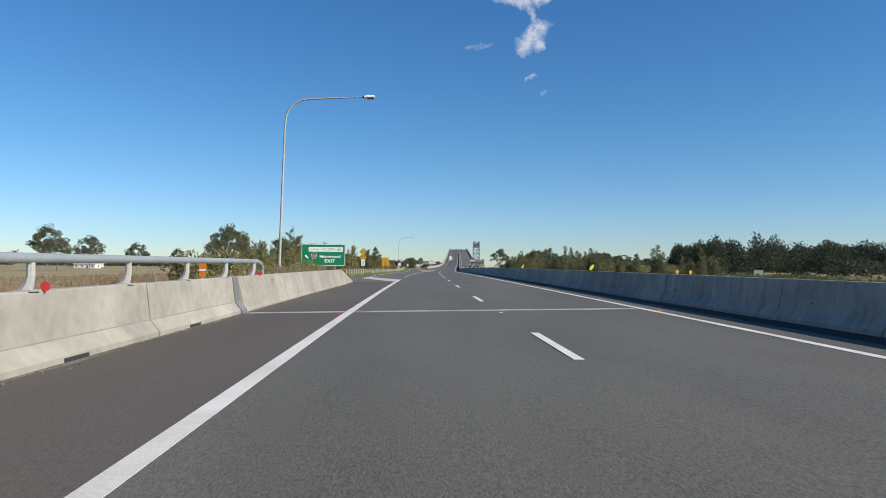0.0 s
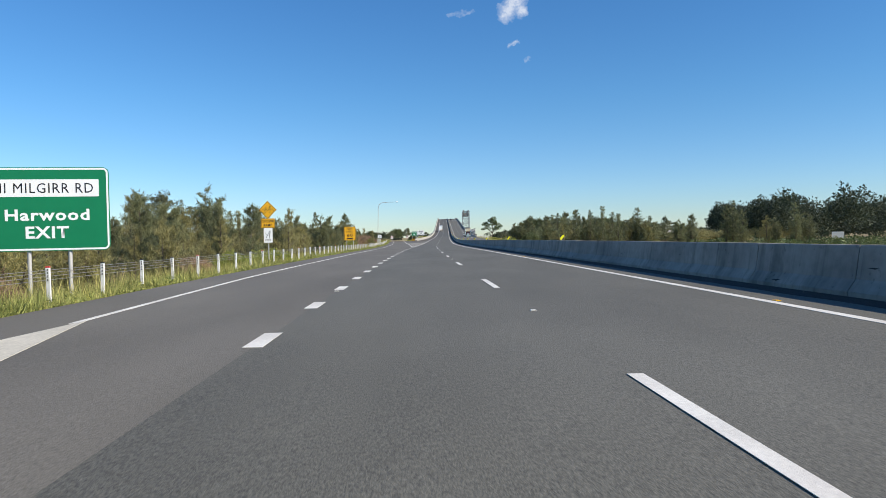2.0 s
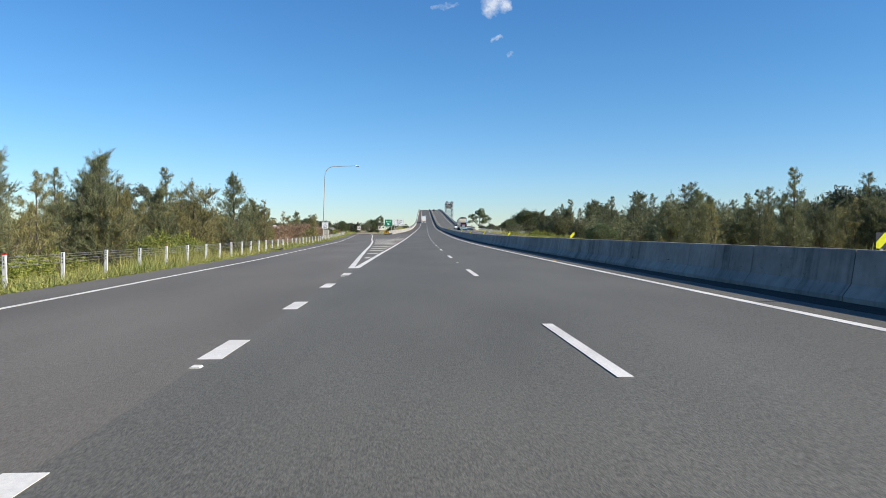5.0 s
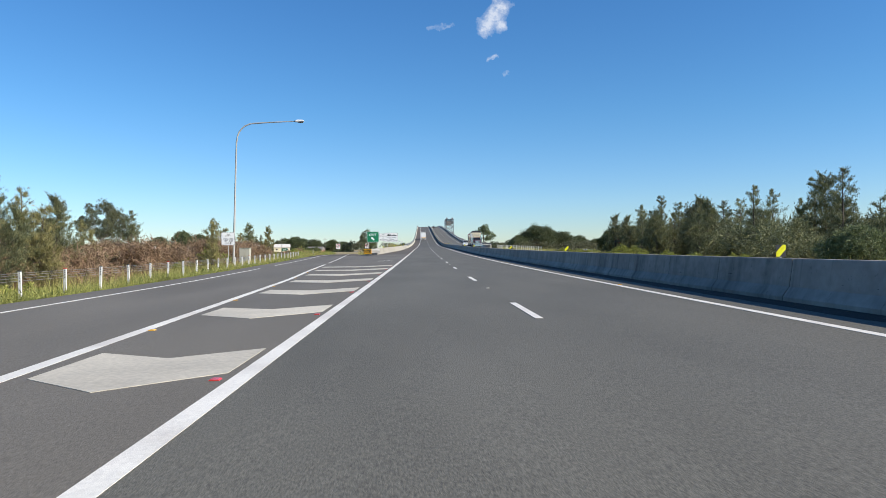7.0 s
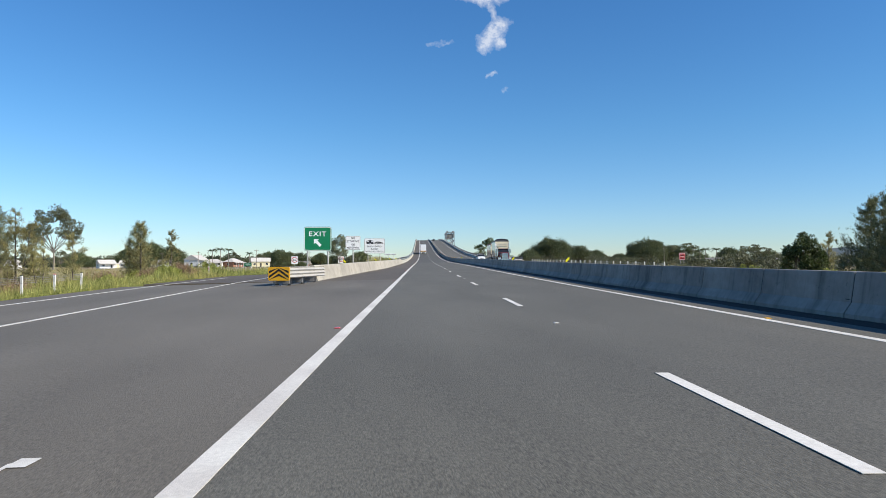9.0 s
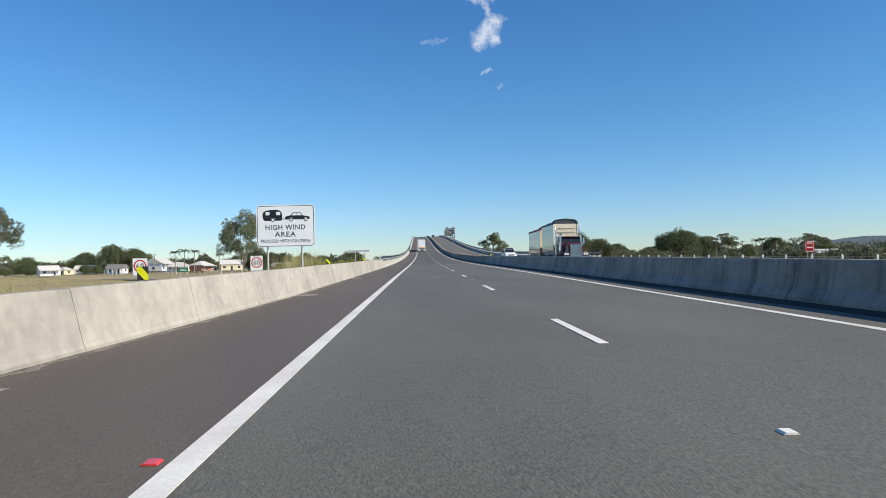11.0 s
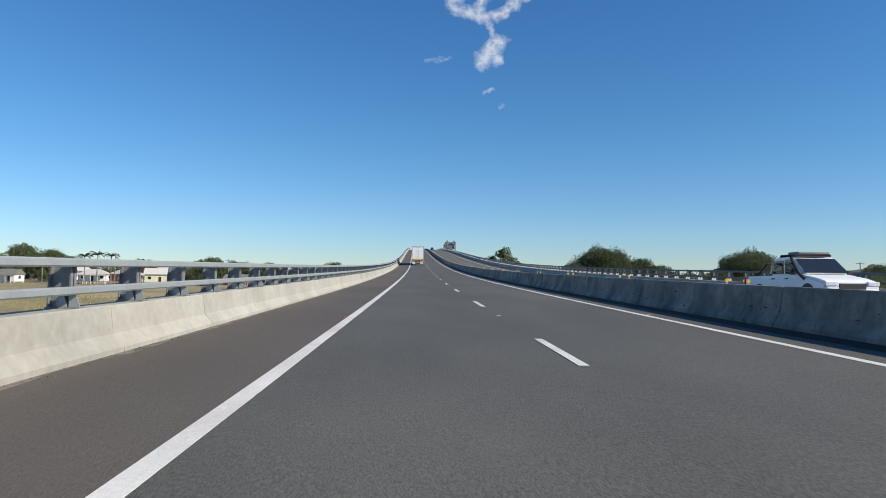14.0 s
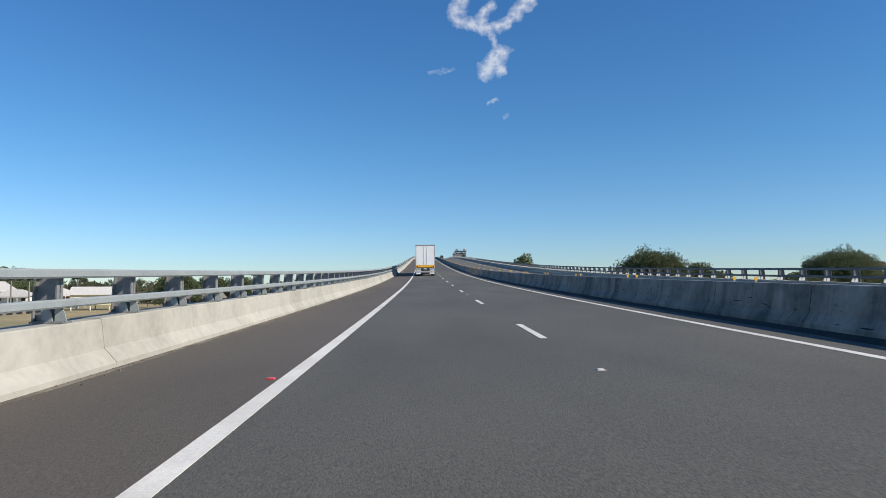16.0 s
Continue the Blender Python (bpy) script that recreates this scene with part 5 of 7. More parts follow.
# far woods: one sheet of crowns each
def woods(name, label, spots, mat, leaf, per=90, seed=1, tuft=6, width=0.33):
    rng = np.random.default_rng(seed)
    tris = []
    for s, o, h, r in spots:
        base = np.array([*W(s, o).xy, bank(s, o)])
        k = per
        v = rng.normal(0, 1, (k, 3))
        v /= np.linalg.norm(v, axis=1, keepdims=True)
        lobes = rng.normal(0, 0.35, (6, 3))
        v[:, 2] = np.abs(v[:, 2]) * 1.0 - 0.35
        c = base + np.array([0, 0, h * 0.55]) + v * np.array([r, r, h * 0.46]) * rng.uniform(0.55, 1.08, (k, 1)) + lobes[rng.integers(0, 6, k)] * r * 0.5
        c[:, 2] = np.maximum(c[:, 2], base[2] + 0.3)
        tris.append(tufts(rng, c, v + np.array([0, 0, 0.3]), rng.uniform(0.7, 1.3, k) * leaf, tuft, width, spread=0.6))
    ob = new(name, leaf_mesh(name, np.concatenate(tris), mat))
    return tagged(ob, label, "woodland", kind="stuff")


rw = random.Random(8)
spots = []
for i in range(400):
    o = 96 + rw.random() ** 1.3 * 240
    s = rw.uniform(150, 440) + (o - 96) * 0.25
    if s < 241 + (o - 114) * 1.9 - 12 and o < 300 and s < 230:
        s += 90
    if s < 82 + 2.15 * o:
        spots.append((s, o, rw.uniform(12.5, 17.5) + (2 if o > 200 else 0), rw.uniform(2.4, 4.2)))
for i in range(44):
    o = rw.uniform(101, 150)
    spots.append((80 + 2.15 * o - rw.uniform(0, 45), o, rw.uniform(12, 15.5), rw.uniform(2.2, 3.8)))
woods("woodland", "tall dark green forest on the low rise", spots, M_HILL, 0.52, 260, 21)
low_green = [(rw.uniform(150, 238), rw.uniform(50, 120), rw.uniform(0.7, 1.5), rw.uniform(2.0, 4.0)) for i in range(110)]
woods("scrub", "low green scrub in front of the forest", low_green, M_LEAF, 0.4, 60, 29)
under = []
for i in range(420):
    o = 98 + rw.random() ** 1.3 * 200
    s = rw.uniform(170, 420) + (o - 96) * 0.25
    if (s > o * 2.0 + 25 or o > 125) and s < 82 + 2.15 * o:
        under.append((s, o, rw.uniform(3.5, 9), rw.uniform(2.2, 4.2)))
woods("woodland", "dense dark undergrowth of the forest's edge", under, M_HILL, 0.62, 80, 27)
spots = [(rw.uniform(300, 420), rw.uniform(40, 96), rw.uniform(1.2, 2.8), rw.uniform(1.5, 3.0)) for i in range(70)]
spots += [(rw.uniform(395, 455), rw.uniform(72, 108), rw.uniform(3.6, 6.0), rw.uniform(1.8, 3.4)) for i in range(34)]
spots += [(rw.uniform(560, 760), rw.uniform(60, 330), rw.uniform(4, 9), rw.uniform(3, 5.5)) for i in range(150)]
low_oaks = []
for i in range(270):
    o = rw.uniform(30, 112)
    low_oaks.append((206 + (o - 26) * 0.45 + rw.uniform(0, 55), o, rw.uniform(4.0, 7.2) * (0.76 if o > 62 else 1.0), rw.uniform(1.0, 1.9)))
woods("scrub", "olive young she-oak regrowth beyond the oncoming lanes", [q for q in low_oaks if q[1] > 62], M_CASU2, 0.48, 130, 28, 6, 0.085)
# The nearer regrowth's shaded side is put into its darker needle colour.
woods("scrub", "grey-green young she-oak regrowth with painted shade beyond the oncoming lanes", [q for q in low_oaks if q[1] <= 62], M_CASU, 0.48, 130, 30, 6, 0.085)
woods("scrub", "olive scrub and low trees on the river flat", spots, M_GUM, 0.55, 110, 22)
spots = [(rw.uniform(760, 1000), -rw.uniform(60, 600), rw.uniform(6, 11), rw.uniform(4, 7)) for i in range(160)]
spots += [(rw.uniform(380, 760), -rw.uniform(300, 800), rw.uniform(7, 13), rw.uniform(4, 8)) for i in range(150)]
spots += [(rw.uniform(1300, 1700), rw.uniform(-900, 900), rw.uniform(8, 14), rw.uniform(6, 12)) for i in range(200)]
spots += [(rw.uniform(800, 830), rw.uniform(60, 500), rw.uniform(4, 8), rw.uniform(4, 7)) for i in range(60)]
belt = [(rw.uniform(742, 800), -rw.uniform(52, 340), rw.uniform(6, 10.5), rw.uniform(3.0, 6.0)) for i in range(110)]
woods("woodland", "grey-green trees behind the houses of the town", belt, M_GUM, 0.8, 80, 24)
woods("woodland", "distant line of trees round the fields", spots, M_HILL, 1.7, 60, 23)

# long grass of the verges
def grass(name, label, count, place, high, seed, mat=M_GRASSB, width=0.05, lean=0.28, per=5, vary=1.0, loft=(0.14, 0.14, 0.0)):
    rng = np.random.default_rng(seed)
    rr = random.Random(seed)
    pos, size = [], []
    for i in range(count):
        s, o = place(rr)
        p = W(s, o)
        patch = 0.6 + 0.9 * max(0.0, 0.5 + noise.noise((s * 0.13, o * 0.25, seed)))
        pos.append((p.x, p.y, bank(s, o) - 0.03))
        size.append(high * (1 + vary * (rr.uniform(0.5, 1.2) * patch - 1)))
    up = np.tile(np.array([0.0, 0.0, 1.0]), (count, 1))
    rng2 = np.random.default_rng(seed + 1)
    tri = tufts(rng2, np.array(pos), up, np.array(size), per, width, spread=lean, loft=loft)
    ob = new(name, leaf_mesh(name, tri, mat))
    return tagged(ob, label, "grass", kind="stuff")


def verge_left(r):
    s = r.uniform(40, 284)
    e = pave_edge(s)
    return s, e - 0.25 - abs(r.gauss(0, 1)) * 2.6


def verge_far(r):
    s = r.uniform(46, 300)
    return s, pave_edge(min(s, 281)) - 1.1 - r.random() ** 1.7 * 17


def behind_wall(r):
    s = r.uniform(283, 369)
    hi = wall_left(s) - 0.95
    lo = max(ramp_right(s) + 0.3, hi - 2.2)
    return s, lo + (hi - lo) * r.random() if hi > lo + 0.2 else hi


def right_verge(r):
    return r.uniform(120, 366), 19.6 + abs(r.gauss(0, 1)) * 5


def below(r):
    return r.uniform(-10, 46), -5.2 - abs(r.gauss(0, 1)) * 8


def herbs(r):
    s = r.uniform(57, 318)
    e = pave_edge(s) if s < 281 else ramp_left(s)
    return s, e - 0.12 - r.random() ** 1.3 * 2.8


def field_left(r):
    return r.uniform(10, 260), -19 - r.random() ** 1.5 * 75


grass("grass", "low leafy green weeds along the wire fence", 84000, herbs, 0.085, 37, M_HERB, width=0.24, lean=0.9, per=5, loft=(0.9, 0.9, 1.2))
def paddock(r):
    s = r.uniform(290, 620)
    return s, ramp_left(min(s, 559)) - 1.5 - r.random() ** 1.4 * 110


def paddock_inner(r):
    s = r.uniform(300, 520)
    lo, hi = ramp_right(s) + 0.8, -8 - max(0, s - 370) * 0.15
    return (s, lo + (hi - lo) * r.random()) if hi > lo + 1 else (s, hi)


def mound(r):
    s = r.uniform(276, 350)
    return s, ramp_left(max(s, 281)) - 1.2 - r.random() ** 1.3 * 13


for i in range(40):
    s_ = rnd.uniform(287, 318)
    plant(SHRUB[(0, 2, 2, 0, 1)[i % 5]], s_, ramp_left(s_) - rnd.uniform(2.5, 11), rnd.uniform(0.55, 0.9))
for i in range(16):
    s_ = rnd.uniform(284, 345)
    plant(SHRUB[rnd.choice((0, 2))], s_, ramp_left(s_) - rnd.uniform(3, 14), rnd.uniform(0.4, 0.7))
grass("grass", "tall rank grass on the bank beside the ramp", 9000, mound, 0.95, 41, M_HERB, width=0.016, lean=0.36, per=6)
grass("grass", "straw and green grass of the paddock", 16000, paddock, 0.42, 39, width=0.05, lean=0.45, per=5)
grass("grass", "straw grass between ramp and bridge", 9000, paddock_inner, 0.5, 40, width=0.04, lean=0.4, per=5)
def fence_row(r):
    s = r.uniform(57, 284)
    return s, pave_edge(s) - 0.7 + r.gauss(0, 0.3)


grass("grass", "weeds and grass tufts round the fence posts", 16000, fence_row, 0.40, 42, M_HERB, width=0.022, lean=0.45, per=6)
grass("grass", "dry brown reeds over the paddock", 15000, field_left, 0.8, 38, M_REED, width=0.05, lean=0.35, per=6)
grass("grass", "long green and straw grass along the wire fence", 26000, verge_left, 0.44, 31, width=0.014, lean=0.38, per=6)
grass("grass", "tall straw grass on the bank", 19000, verge_far, 0.70, 32, per=6, width=0.014, lean=0.34)
grass("grass", "rank grass behind the concrete barrier", 6000, behind_wall, 0.62, 33, width=0.016, lean=0.35, vary=0.5)


def weeds(s0, s1, wide=0.5):
    """Places close behind the barrier, in a stretch of it."""
    return lambda r: ((lambda s: (s, wall_left(s) - 1.45 - abs(r.gauss(0, wide))))(r.uniform(s0, s1)))


grass("weeds", "green and straw weeds grown over the concrete barrier", 700, weeds(333.5, 337.2, 0.35), 1.2, 45, M_HERB, width=0.011, lean=0.3, per=7, vary=0.75)
grass("weeds", "green weeds between the signs behind the barrier", 800, weeds(337.2, 345, 0.4), 0.78, 50, M_HERB, width=0.012, lean=0.34, per=7, vary=0.7)
grass("weeds", "low green weeds behind the concrete barrier", 3400, weeds(296, 333.5, 0.4), 0.66, 49, M_HERB, width=0.012, lean=0.3, per=7, vary=0.6)
grass("weeds", "bent straw stalks behind the concrete barrier", 260, weeds(334, 337.5, 0.4), 1.1, 48, M_STRAW, width=0.009, lean=0.34, per=6, vary=0.75)
grass("weeds", "small leaves of weeds behind the concrete barrier", 1700, weeds(333.5, 344, 0.35), 0.08, 44, M_HERB, width=0.2, lean=0.9, per=7, vary=0.4, loft=(1.3, 1.3, 4.5))
grass("weeds", "thin tall weeds by the river name board", 420, weeds(352, 366, 0.3), 1.05, 47, M_HERB, width=0.012, lean=0.35, per=6, vary=0.6)
for s, o, sc in ((340.6, -5.9, 0.66), (341.7, -6.1, 0.72), (342.8, -5.9, 0.62), (324.0, -6.2, 0.6), (362.5, -6.4, 0.6)):
    plant(SHRUB[0], s, o, sc)
grass("grass", "rough grass beyond the oncoming lanes", 5200, right_verge, 0.6, 34)
def bank_left(r):
    return r.uniform(17, 46), -5.4 - abs(r.gauss(0, 1)) * 3.0


for i in range(22):
    plant(SHRUB[3 if i % 6 == 2 else 1], rnd.uniform(19, 40), -rnd.uniform(7.5, 13.0), rnd.uniform(0.4, 0.62))
# brown scrub and olive bushes on the bank behind the start of the wire fence
bank_rnd = random.Random(77)
for i in range(34):
    s_ = bank_rnd.uniform(42, 78)
    plant(SHRUB[(0, 2, 1, 2, 0)[i % 5]], s_, -bank_rnd.uniform(9.5, 17.0), bank_rnd.uniform(0.5, 0.8), bank_rnd.uniform(0, 360))
grass("grass", "tall straw grass on the bank behind the parapet", 5500, bank_left, 1.12, 43, M_REED, width=0.016, lean=0.22, vary=0.5)
grass("grass", "rank grass below the parapet", 3600, below, 0.75, 35)
grass("grass", "clump of tall straw reeds behind the barrier", 640, lambda r: (336.0 + r.gauss(0, 1.0), -6.6 + r.gauss(0, 0.35)), 1.6, 36, M_STRAW, per=8, width=0.008, lean=0.34, vary=0.8)

# ---- signs ----
def on_ground(name, s, o, label, category, group="", turn=0.0, kind=""):
    """A thing that stands on the ground, and how far the road's surface lies over its foot."""
    root = thing(name, ground_pose(s, o, turn), label, category, group, kind)
    return root, W(s, o).z - root.matrix_world.translation.z


def post(root, x, z0, z1, r=0.04, y=0.03, name="post", mat=None):
    return part(name, Geo().tube([(x, y + r, z0), (x, y + r, z1)], r, 10), mat or M_GALV, root, smooth=40)


def board(root, w, h, z, mat, r=0.08, t=0.03, name="board", x=0.0, label=""):
    return part(name, Geo().prism(moved(rounded(w, h, r), x, z), 0.0, t), mat, root, label)


def border(root, w, h, z, mat, r, t, inset=0.03, name="border", x=0.0):
    return part(name, ring(Geo(), w - 2 * inset, h - 2 * inset, max(r - inset, 0.01), t, -0.004, -0.001, x, z), mat, root)


def shape(root, outline, mat, name, y=-0.003, t=0.002, label=""):
    return part(name, Geo().prism(outline, y - t, y), mat, root, label)


ARROW = [(-0.5, 0.5), (-0.5, -0.22), (-0.28, 0.0), (0.32, -0.6), (0.6, -0.32), (0.0, 0.28), (0.22, 0.5)]

# the green exit direction sign
root, up = on_ground("direction_sign", 72.7, -10.9, "large green direction sign with white lettering on steel posts", "road sign", "signs at the exit", 8)
k, cz = 4.7 / 316, 2.33 + up
sx, sz = lambda px: (px - 590) * k, lambda py: cz - (py - 110) * k
board(root, 4.7, 2.36, cz, M_SIGNGREEN, 0.16)
border(root, 4.7, 2.36, cz, M_WHITE, 0.16, 0.05, 0.02)
name_panel = shape(root, moved(rounded(246 * k, 33 * k, 0.02), sx(607), sz(70)), M_WHITE, "name_panel")
words("lettering", "DARHI MILGIRR RD", 228 * k, 19 * k, sx(606), sz(70), -0.0075, M_SIGNBLACK, name_panel, bold=0.0)
words("lettering", "Harwood", 148 * k, 22 * k, sx(638), sz(121), -0.004, M_WHITE, root, bold=0.03)
words("lettering", "EXIT", 76 * k, 23 * k, sx(637), sz(154), -0.004, M_WHITE, root, bold=0.03)
shape(root, moved(ARROW, sx(469), sz(123), 25 * k), M_WHITE, "arrow")
sh_o = [(-0.34, 0.5), (0.0, 0.56), (0.34, 0.5), (0.5, 0.1), (0.3, -0.5), (-0.3, -0.5), (-0.5, 0.1)]
shield = shape(root, moved(sh_o, sx(523), sz(118), 43 * k), M_WHITE, "shield")
shape(shield, moved(sh_o, sx(523), sz(118), 39 * k), M_SHIELD, "shield_field", -0.006)
words("lettering", "22", 25 * k, 19 * k, sx(523), sz(118), -0.0105, M_WHITE, shield)
for px in (503, 602, 674):
    post(root, sx(px), -0.3, cz + 0.9, 0.055)

# yellow bicycle warning over a ramp plate
root, up = on_ground("warning_sign", 94, -8.85, "yellow diamond bicycle warning with a crossing ramp plate below", "road sign", "yellow warning signs", 2)
z = 3.17 + up
dia = [(0, 0.54), (-0.54, 0), (0, -0.54), (0.54, 0)]
shape(root, moved(dia, 0, z), M_SIGNYELLOW, "diamond", 0.02, 0.02)
g = Geo()
o_, i_ = moved(dia, 0, z, 0.96), moved(dia, 0, z, 0.91)
g.add([(p[0], -0.003, p[1]) for p in o_ + i_], [(j, (j + 1) % 4, 4 + (j + 1) % 4, 4 + j) for j in range(4)])
part("border", g, M_SIGNBLACK, root, fix=False)
g = Geo()
bike_strokes(g, 0.44, lambda a, b: (a, -0.004, z - 0.2 + b))
part("bicycle_symbol", g, M_SIGNBLACK, root, fix=False)
board(root, 0.82, 0.56, 2.37 + up, M_SIGNYELLOW, 0.04, 0.02, "plate")
border(root, 0.82, 0.56, 2.37 + up, M_SIGNBLACK, 0.04, 0.015, 0.02)
words("lettering", "CROSSING", 0.70, 0.16, 0, 2.49 + up, -0.004, M_SIGNBLACK, root)
words("lettering", "RAMP", 0.50, 0.16, 0, 2.25 + up, -0.004, M_SIGNBLACK, root)
board(root, 0.52, 0.88, 1.64 + up, M_WHITE, 0.04, 0.02, "diagram_plate")
for a, b, w in (((-0.12, 1.50), (0.10, 1.90), 0.02), ((0.06, 1.45), (0.13, 1.92), 0.02), ((-0.02, 1.62), (-0.16, 1.78), 0.015)):
    shape(root, [(a[0] - w, a[1] + up), (a[0] + w, a[1] + up), (b[0] + w, b[1] + up), (b[0] - w, b[1] + up)], M_GALVDARK, "diagram_line")
for i in range(2):
    shape(root, [(-0.18, 1.30 + i * 0.07 + up), (0.18, 1.30 + i * 0.07 + up), (0.18, 1.325 + i * 0.07 + up), (-0.18, 1.325 + i * 0.07 + up)], M_GALVDARK, "unreadable_line")
post(root, 0, -0.3, z + 0.35, 0.035)

# exit speed
root, up = on_ground("speed_advice_sign", 145, -9.95, "yellow exit speed advice sign reading 60", "road sign", "yellow warning signs", 2)
z = 2.28 + up
board(root, 1.55, 1.85, z, M_SIGNYELLOW, 0.1)
border(root, 1.55, 1.85, z, M_SIGNBLACK, 0.1, 0.03, 0.03)
words("lettering", "EXIT", 0.80, 0.24, 0, z + 0.63, -0.004, M_SIGNBLACK, root)
words("lettering", "SPEED", 0.95, 0.24, 0, z + 0.27, -0.004, M_SIGNBLACK, root)
words("lettering", "60", 0.76, 0.44, 0, z - 0.22, -0.004, M_SIGNBLACK, root)
shape(root, [(-0.42, z - 0.76), (0.42, z - 0.76), (0.42, z - 0.60), (-0.42, z - 0.60)], M_SIGNBLACK, "unreadable_line")
for x in (-0.45, 0.45):
    post(root, x, -0.3, z + 0.7, 0.04)

# cycle here with care
root, up = on_ground("cyclist_sign", 240.6, -14.6, "white cyclist instruction sign with an arrow on a thin post", "road sign", "white signs", 3)
z = 2.13 + up
board(root, 1.02, 0.98, z, M_WHITE, 0.08)
border(root, 1.02, 0.98, z, M_SIGNBLACK, 0.08, 0.015, 0.025)
g = Geo()
bike_strokes(g, 0.26, lambda a, b: (a, -0.004, z + 0.13 + b))
part("bicycle_symbol", g, M_SIGNBLACK, root, fix=False)
words("lettering", "CYCLE HERE", 0.74, 0.10, 0, z - 0.02, -0.004, M_SIGNBLACK, root)
words("lettering", "WITH CARE", 0.68, 0.10, 0, z - 0.17, -0.004, M_SIGNBLACK, root)
shape(root, [(-0.26, z - 0.345), (0.12, z - 0.345), (0.12, z - 0.39), (0.28, z - 0.325), (0.12, z - 0.26), (0.12, z - 0.305), (-0.26, z - 0.305)], M_SIGNBLACK, "arrow")
post(root, 0, -0.3, z + 0.4, 0.03)

# exit
root, up = on_ground("exit_sign", 288.3, -7.15, "green exit sign with a white arrow behind the crash cushion", "road sign", "signs at the exit", 4)
z = 2.53 + up
board(root, 1.78, 1.58, z, M_SIGNGREEN, 0.14)
border(root, 1.78, 1.58, z, M_WHITE, 0.14, 0.035, 0.02)
words("lettering", "EXIT", 1.12, 0.31, 0, z + 0.32, -0.004, M_WHITE, root)
shape(root, moved(ARROW, -0.02, z - 0.26, 0.46), M_WHITE, "arrow")
for x in (-0.66, 0.66):
    post(root, x, -0.3, z + 0.6, 0.045)

# no stopping
root, up = on_ground("no_stopping_sign", 306, -6.66, "white no stopping sign on one post behind the barrier", "road sign", "white signs", 3)
z = 2.6 + up
board(root, 1.36, 1.3, z, M_WHITE, 0.1)
border(root, 1.36, 1.3, z, M_SIGNBLACK, 0.1, 0.02, 0.03)
for tx, w, zz in (("NO", 0.34, 0.44), ("STOPPING", 1.1, 0.15), ("ON", 0.3, -0.15), ("MOTORWAY", 1.12, -0.44)):
    words("lettering", tx, w, 0.19, 0, z + zz, -0.004, M_SIGNBLACK, root)
post(root, 0, -0.3, z + 0.5, 0.05)

# high wind area
root, up = on_ground("high_wind_sign", 331, -6.46, "white high wind warning sign with caravan and car pictures", "road sign", "white signs", 1)
k, cz = 2.68 / 375, 2.72 + up
sx, sz = lambda px: (px - 584.5) * k, lambda py: cz - (py - 172.5) * k
board(root, 2.68, 1.95, cz, M_WHITE, 0.2)
border(root, 2.68, 1.95, cz, M_SIGNBLACK, 0.2, 0.022, 0.035)
van = [(437, 100), (441, 84), (455, 74), (480, 69), (520, 66), (545, 70), (558, 82), (563, 98), (563, 130), (555, 138), (452, 138), (440, 125)]
caravan = shape(root, [(sx(a), sz(b)) for a, b in van], M_SIGNBLACK, "caravan_picture")
for a in (470, 538):
    shape(caravan, moved(rounded(26 * k, 22 * k, 0.02), sx(a), sz(91)), M_WHITE, "window", -0.006)
car = [(582, 131), (582, 114), (600, 108), (612, 106), (634, 86), (680, 86), (697, 106), (735, 113), (740, 120), (738, 131)]
motor = shape(root, [(sx(a), sz(b)) for a, b in car], M_SIGNBLACK, "car_picture")
shape(motor, [(sx(a), sz(b)) for a, b in ((622, 105), (637, 90), (656, 90), (656, 105))], M_WHITE, "window", -0.006)
shape(motor, [(sx(a), sz(b)) for a, b in ((660, 105), (660, 90), (677, 90), (690, 105))], M_WHITE, "window", -0.006)
shape(root, [(sx(a), sz(b)) for a, b in ((563, 130), (563, 126), (582, 126), (582, 130))], M_SIGNBLACK, "tow_bar")
for a in (504, 621, 714):
    wh = shape(root, disc(sx(a), sz(132), 13.5 * k), M_WHITE, "wheel_edge", -0.0062)
    shape(wh, disc(sx(a), sz(132), 12 * k), M_SIGNBLACK, "wheel_picture", -0.0085)
    shape(wh, disc(sx(a), sz(132), 7 * k), M_WHITE, "wheel_centre", -0.0108)
words("lettering", "HIGH WIND", 256 * k, 33 * k, sx(583), sz(181), -0.004, M_SIGNBLACK, root)
words("lettering", "AREA", 134 * k, 33 * k, sx(581), sz(226), -0.004, M_SIGNBLACK, root)
words("lettering", "PROCEED WITH CAUTION", 316 * k, 21 * k, sx(582), sz(270), -0.004, M_SIGNBLACK, root)
for px in (465, 685):
    post(root, sx(px), -0.3, cz + 0.7, 0.05)

# speed limits on the ramp
first = None
for s, o, t in ((355, -13.7, 2), (347, -19.8, 2)):
    root, up = on_ground("speed_limit_sign", s, o, "white speed limit sign with 60 in a red ring", "road sign", "speed limit signs", t)
    z = 1.0 + up
    board(root, 1.0, 1.22, z, M_WHITE, 0.06)
    border(root, 1.0, 1.22, z, M_SIGNBLACK, 0.06, 0.008, 0.02)
    g = Geo()
    a, b = disc(0, z + 0.06, 0.44, 28), disc(0, z + 0.06, 0.345, 28)
    g.add([(p[0], -0.003, p[1]) for p in a + b], [(j, (j + 1) % 28, 28 + (j + 1) % 28, 28 + j) for j in range(28)])
    part("red_ring", g, M_SIGNRED, root, fix=False)
    words("lettering", "60", 0.53, 0.40, 0, z + 0.06, -0.004, M_SIGNBLACK, root)
    post(root, 0, -0.3, z + 0.5, 0.035)

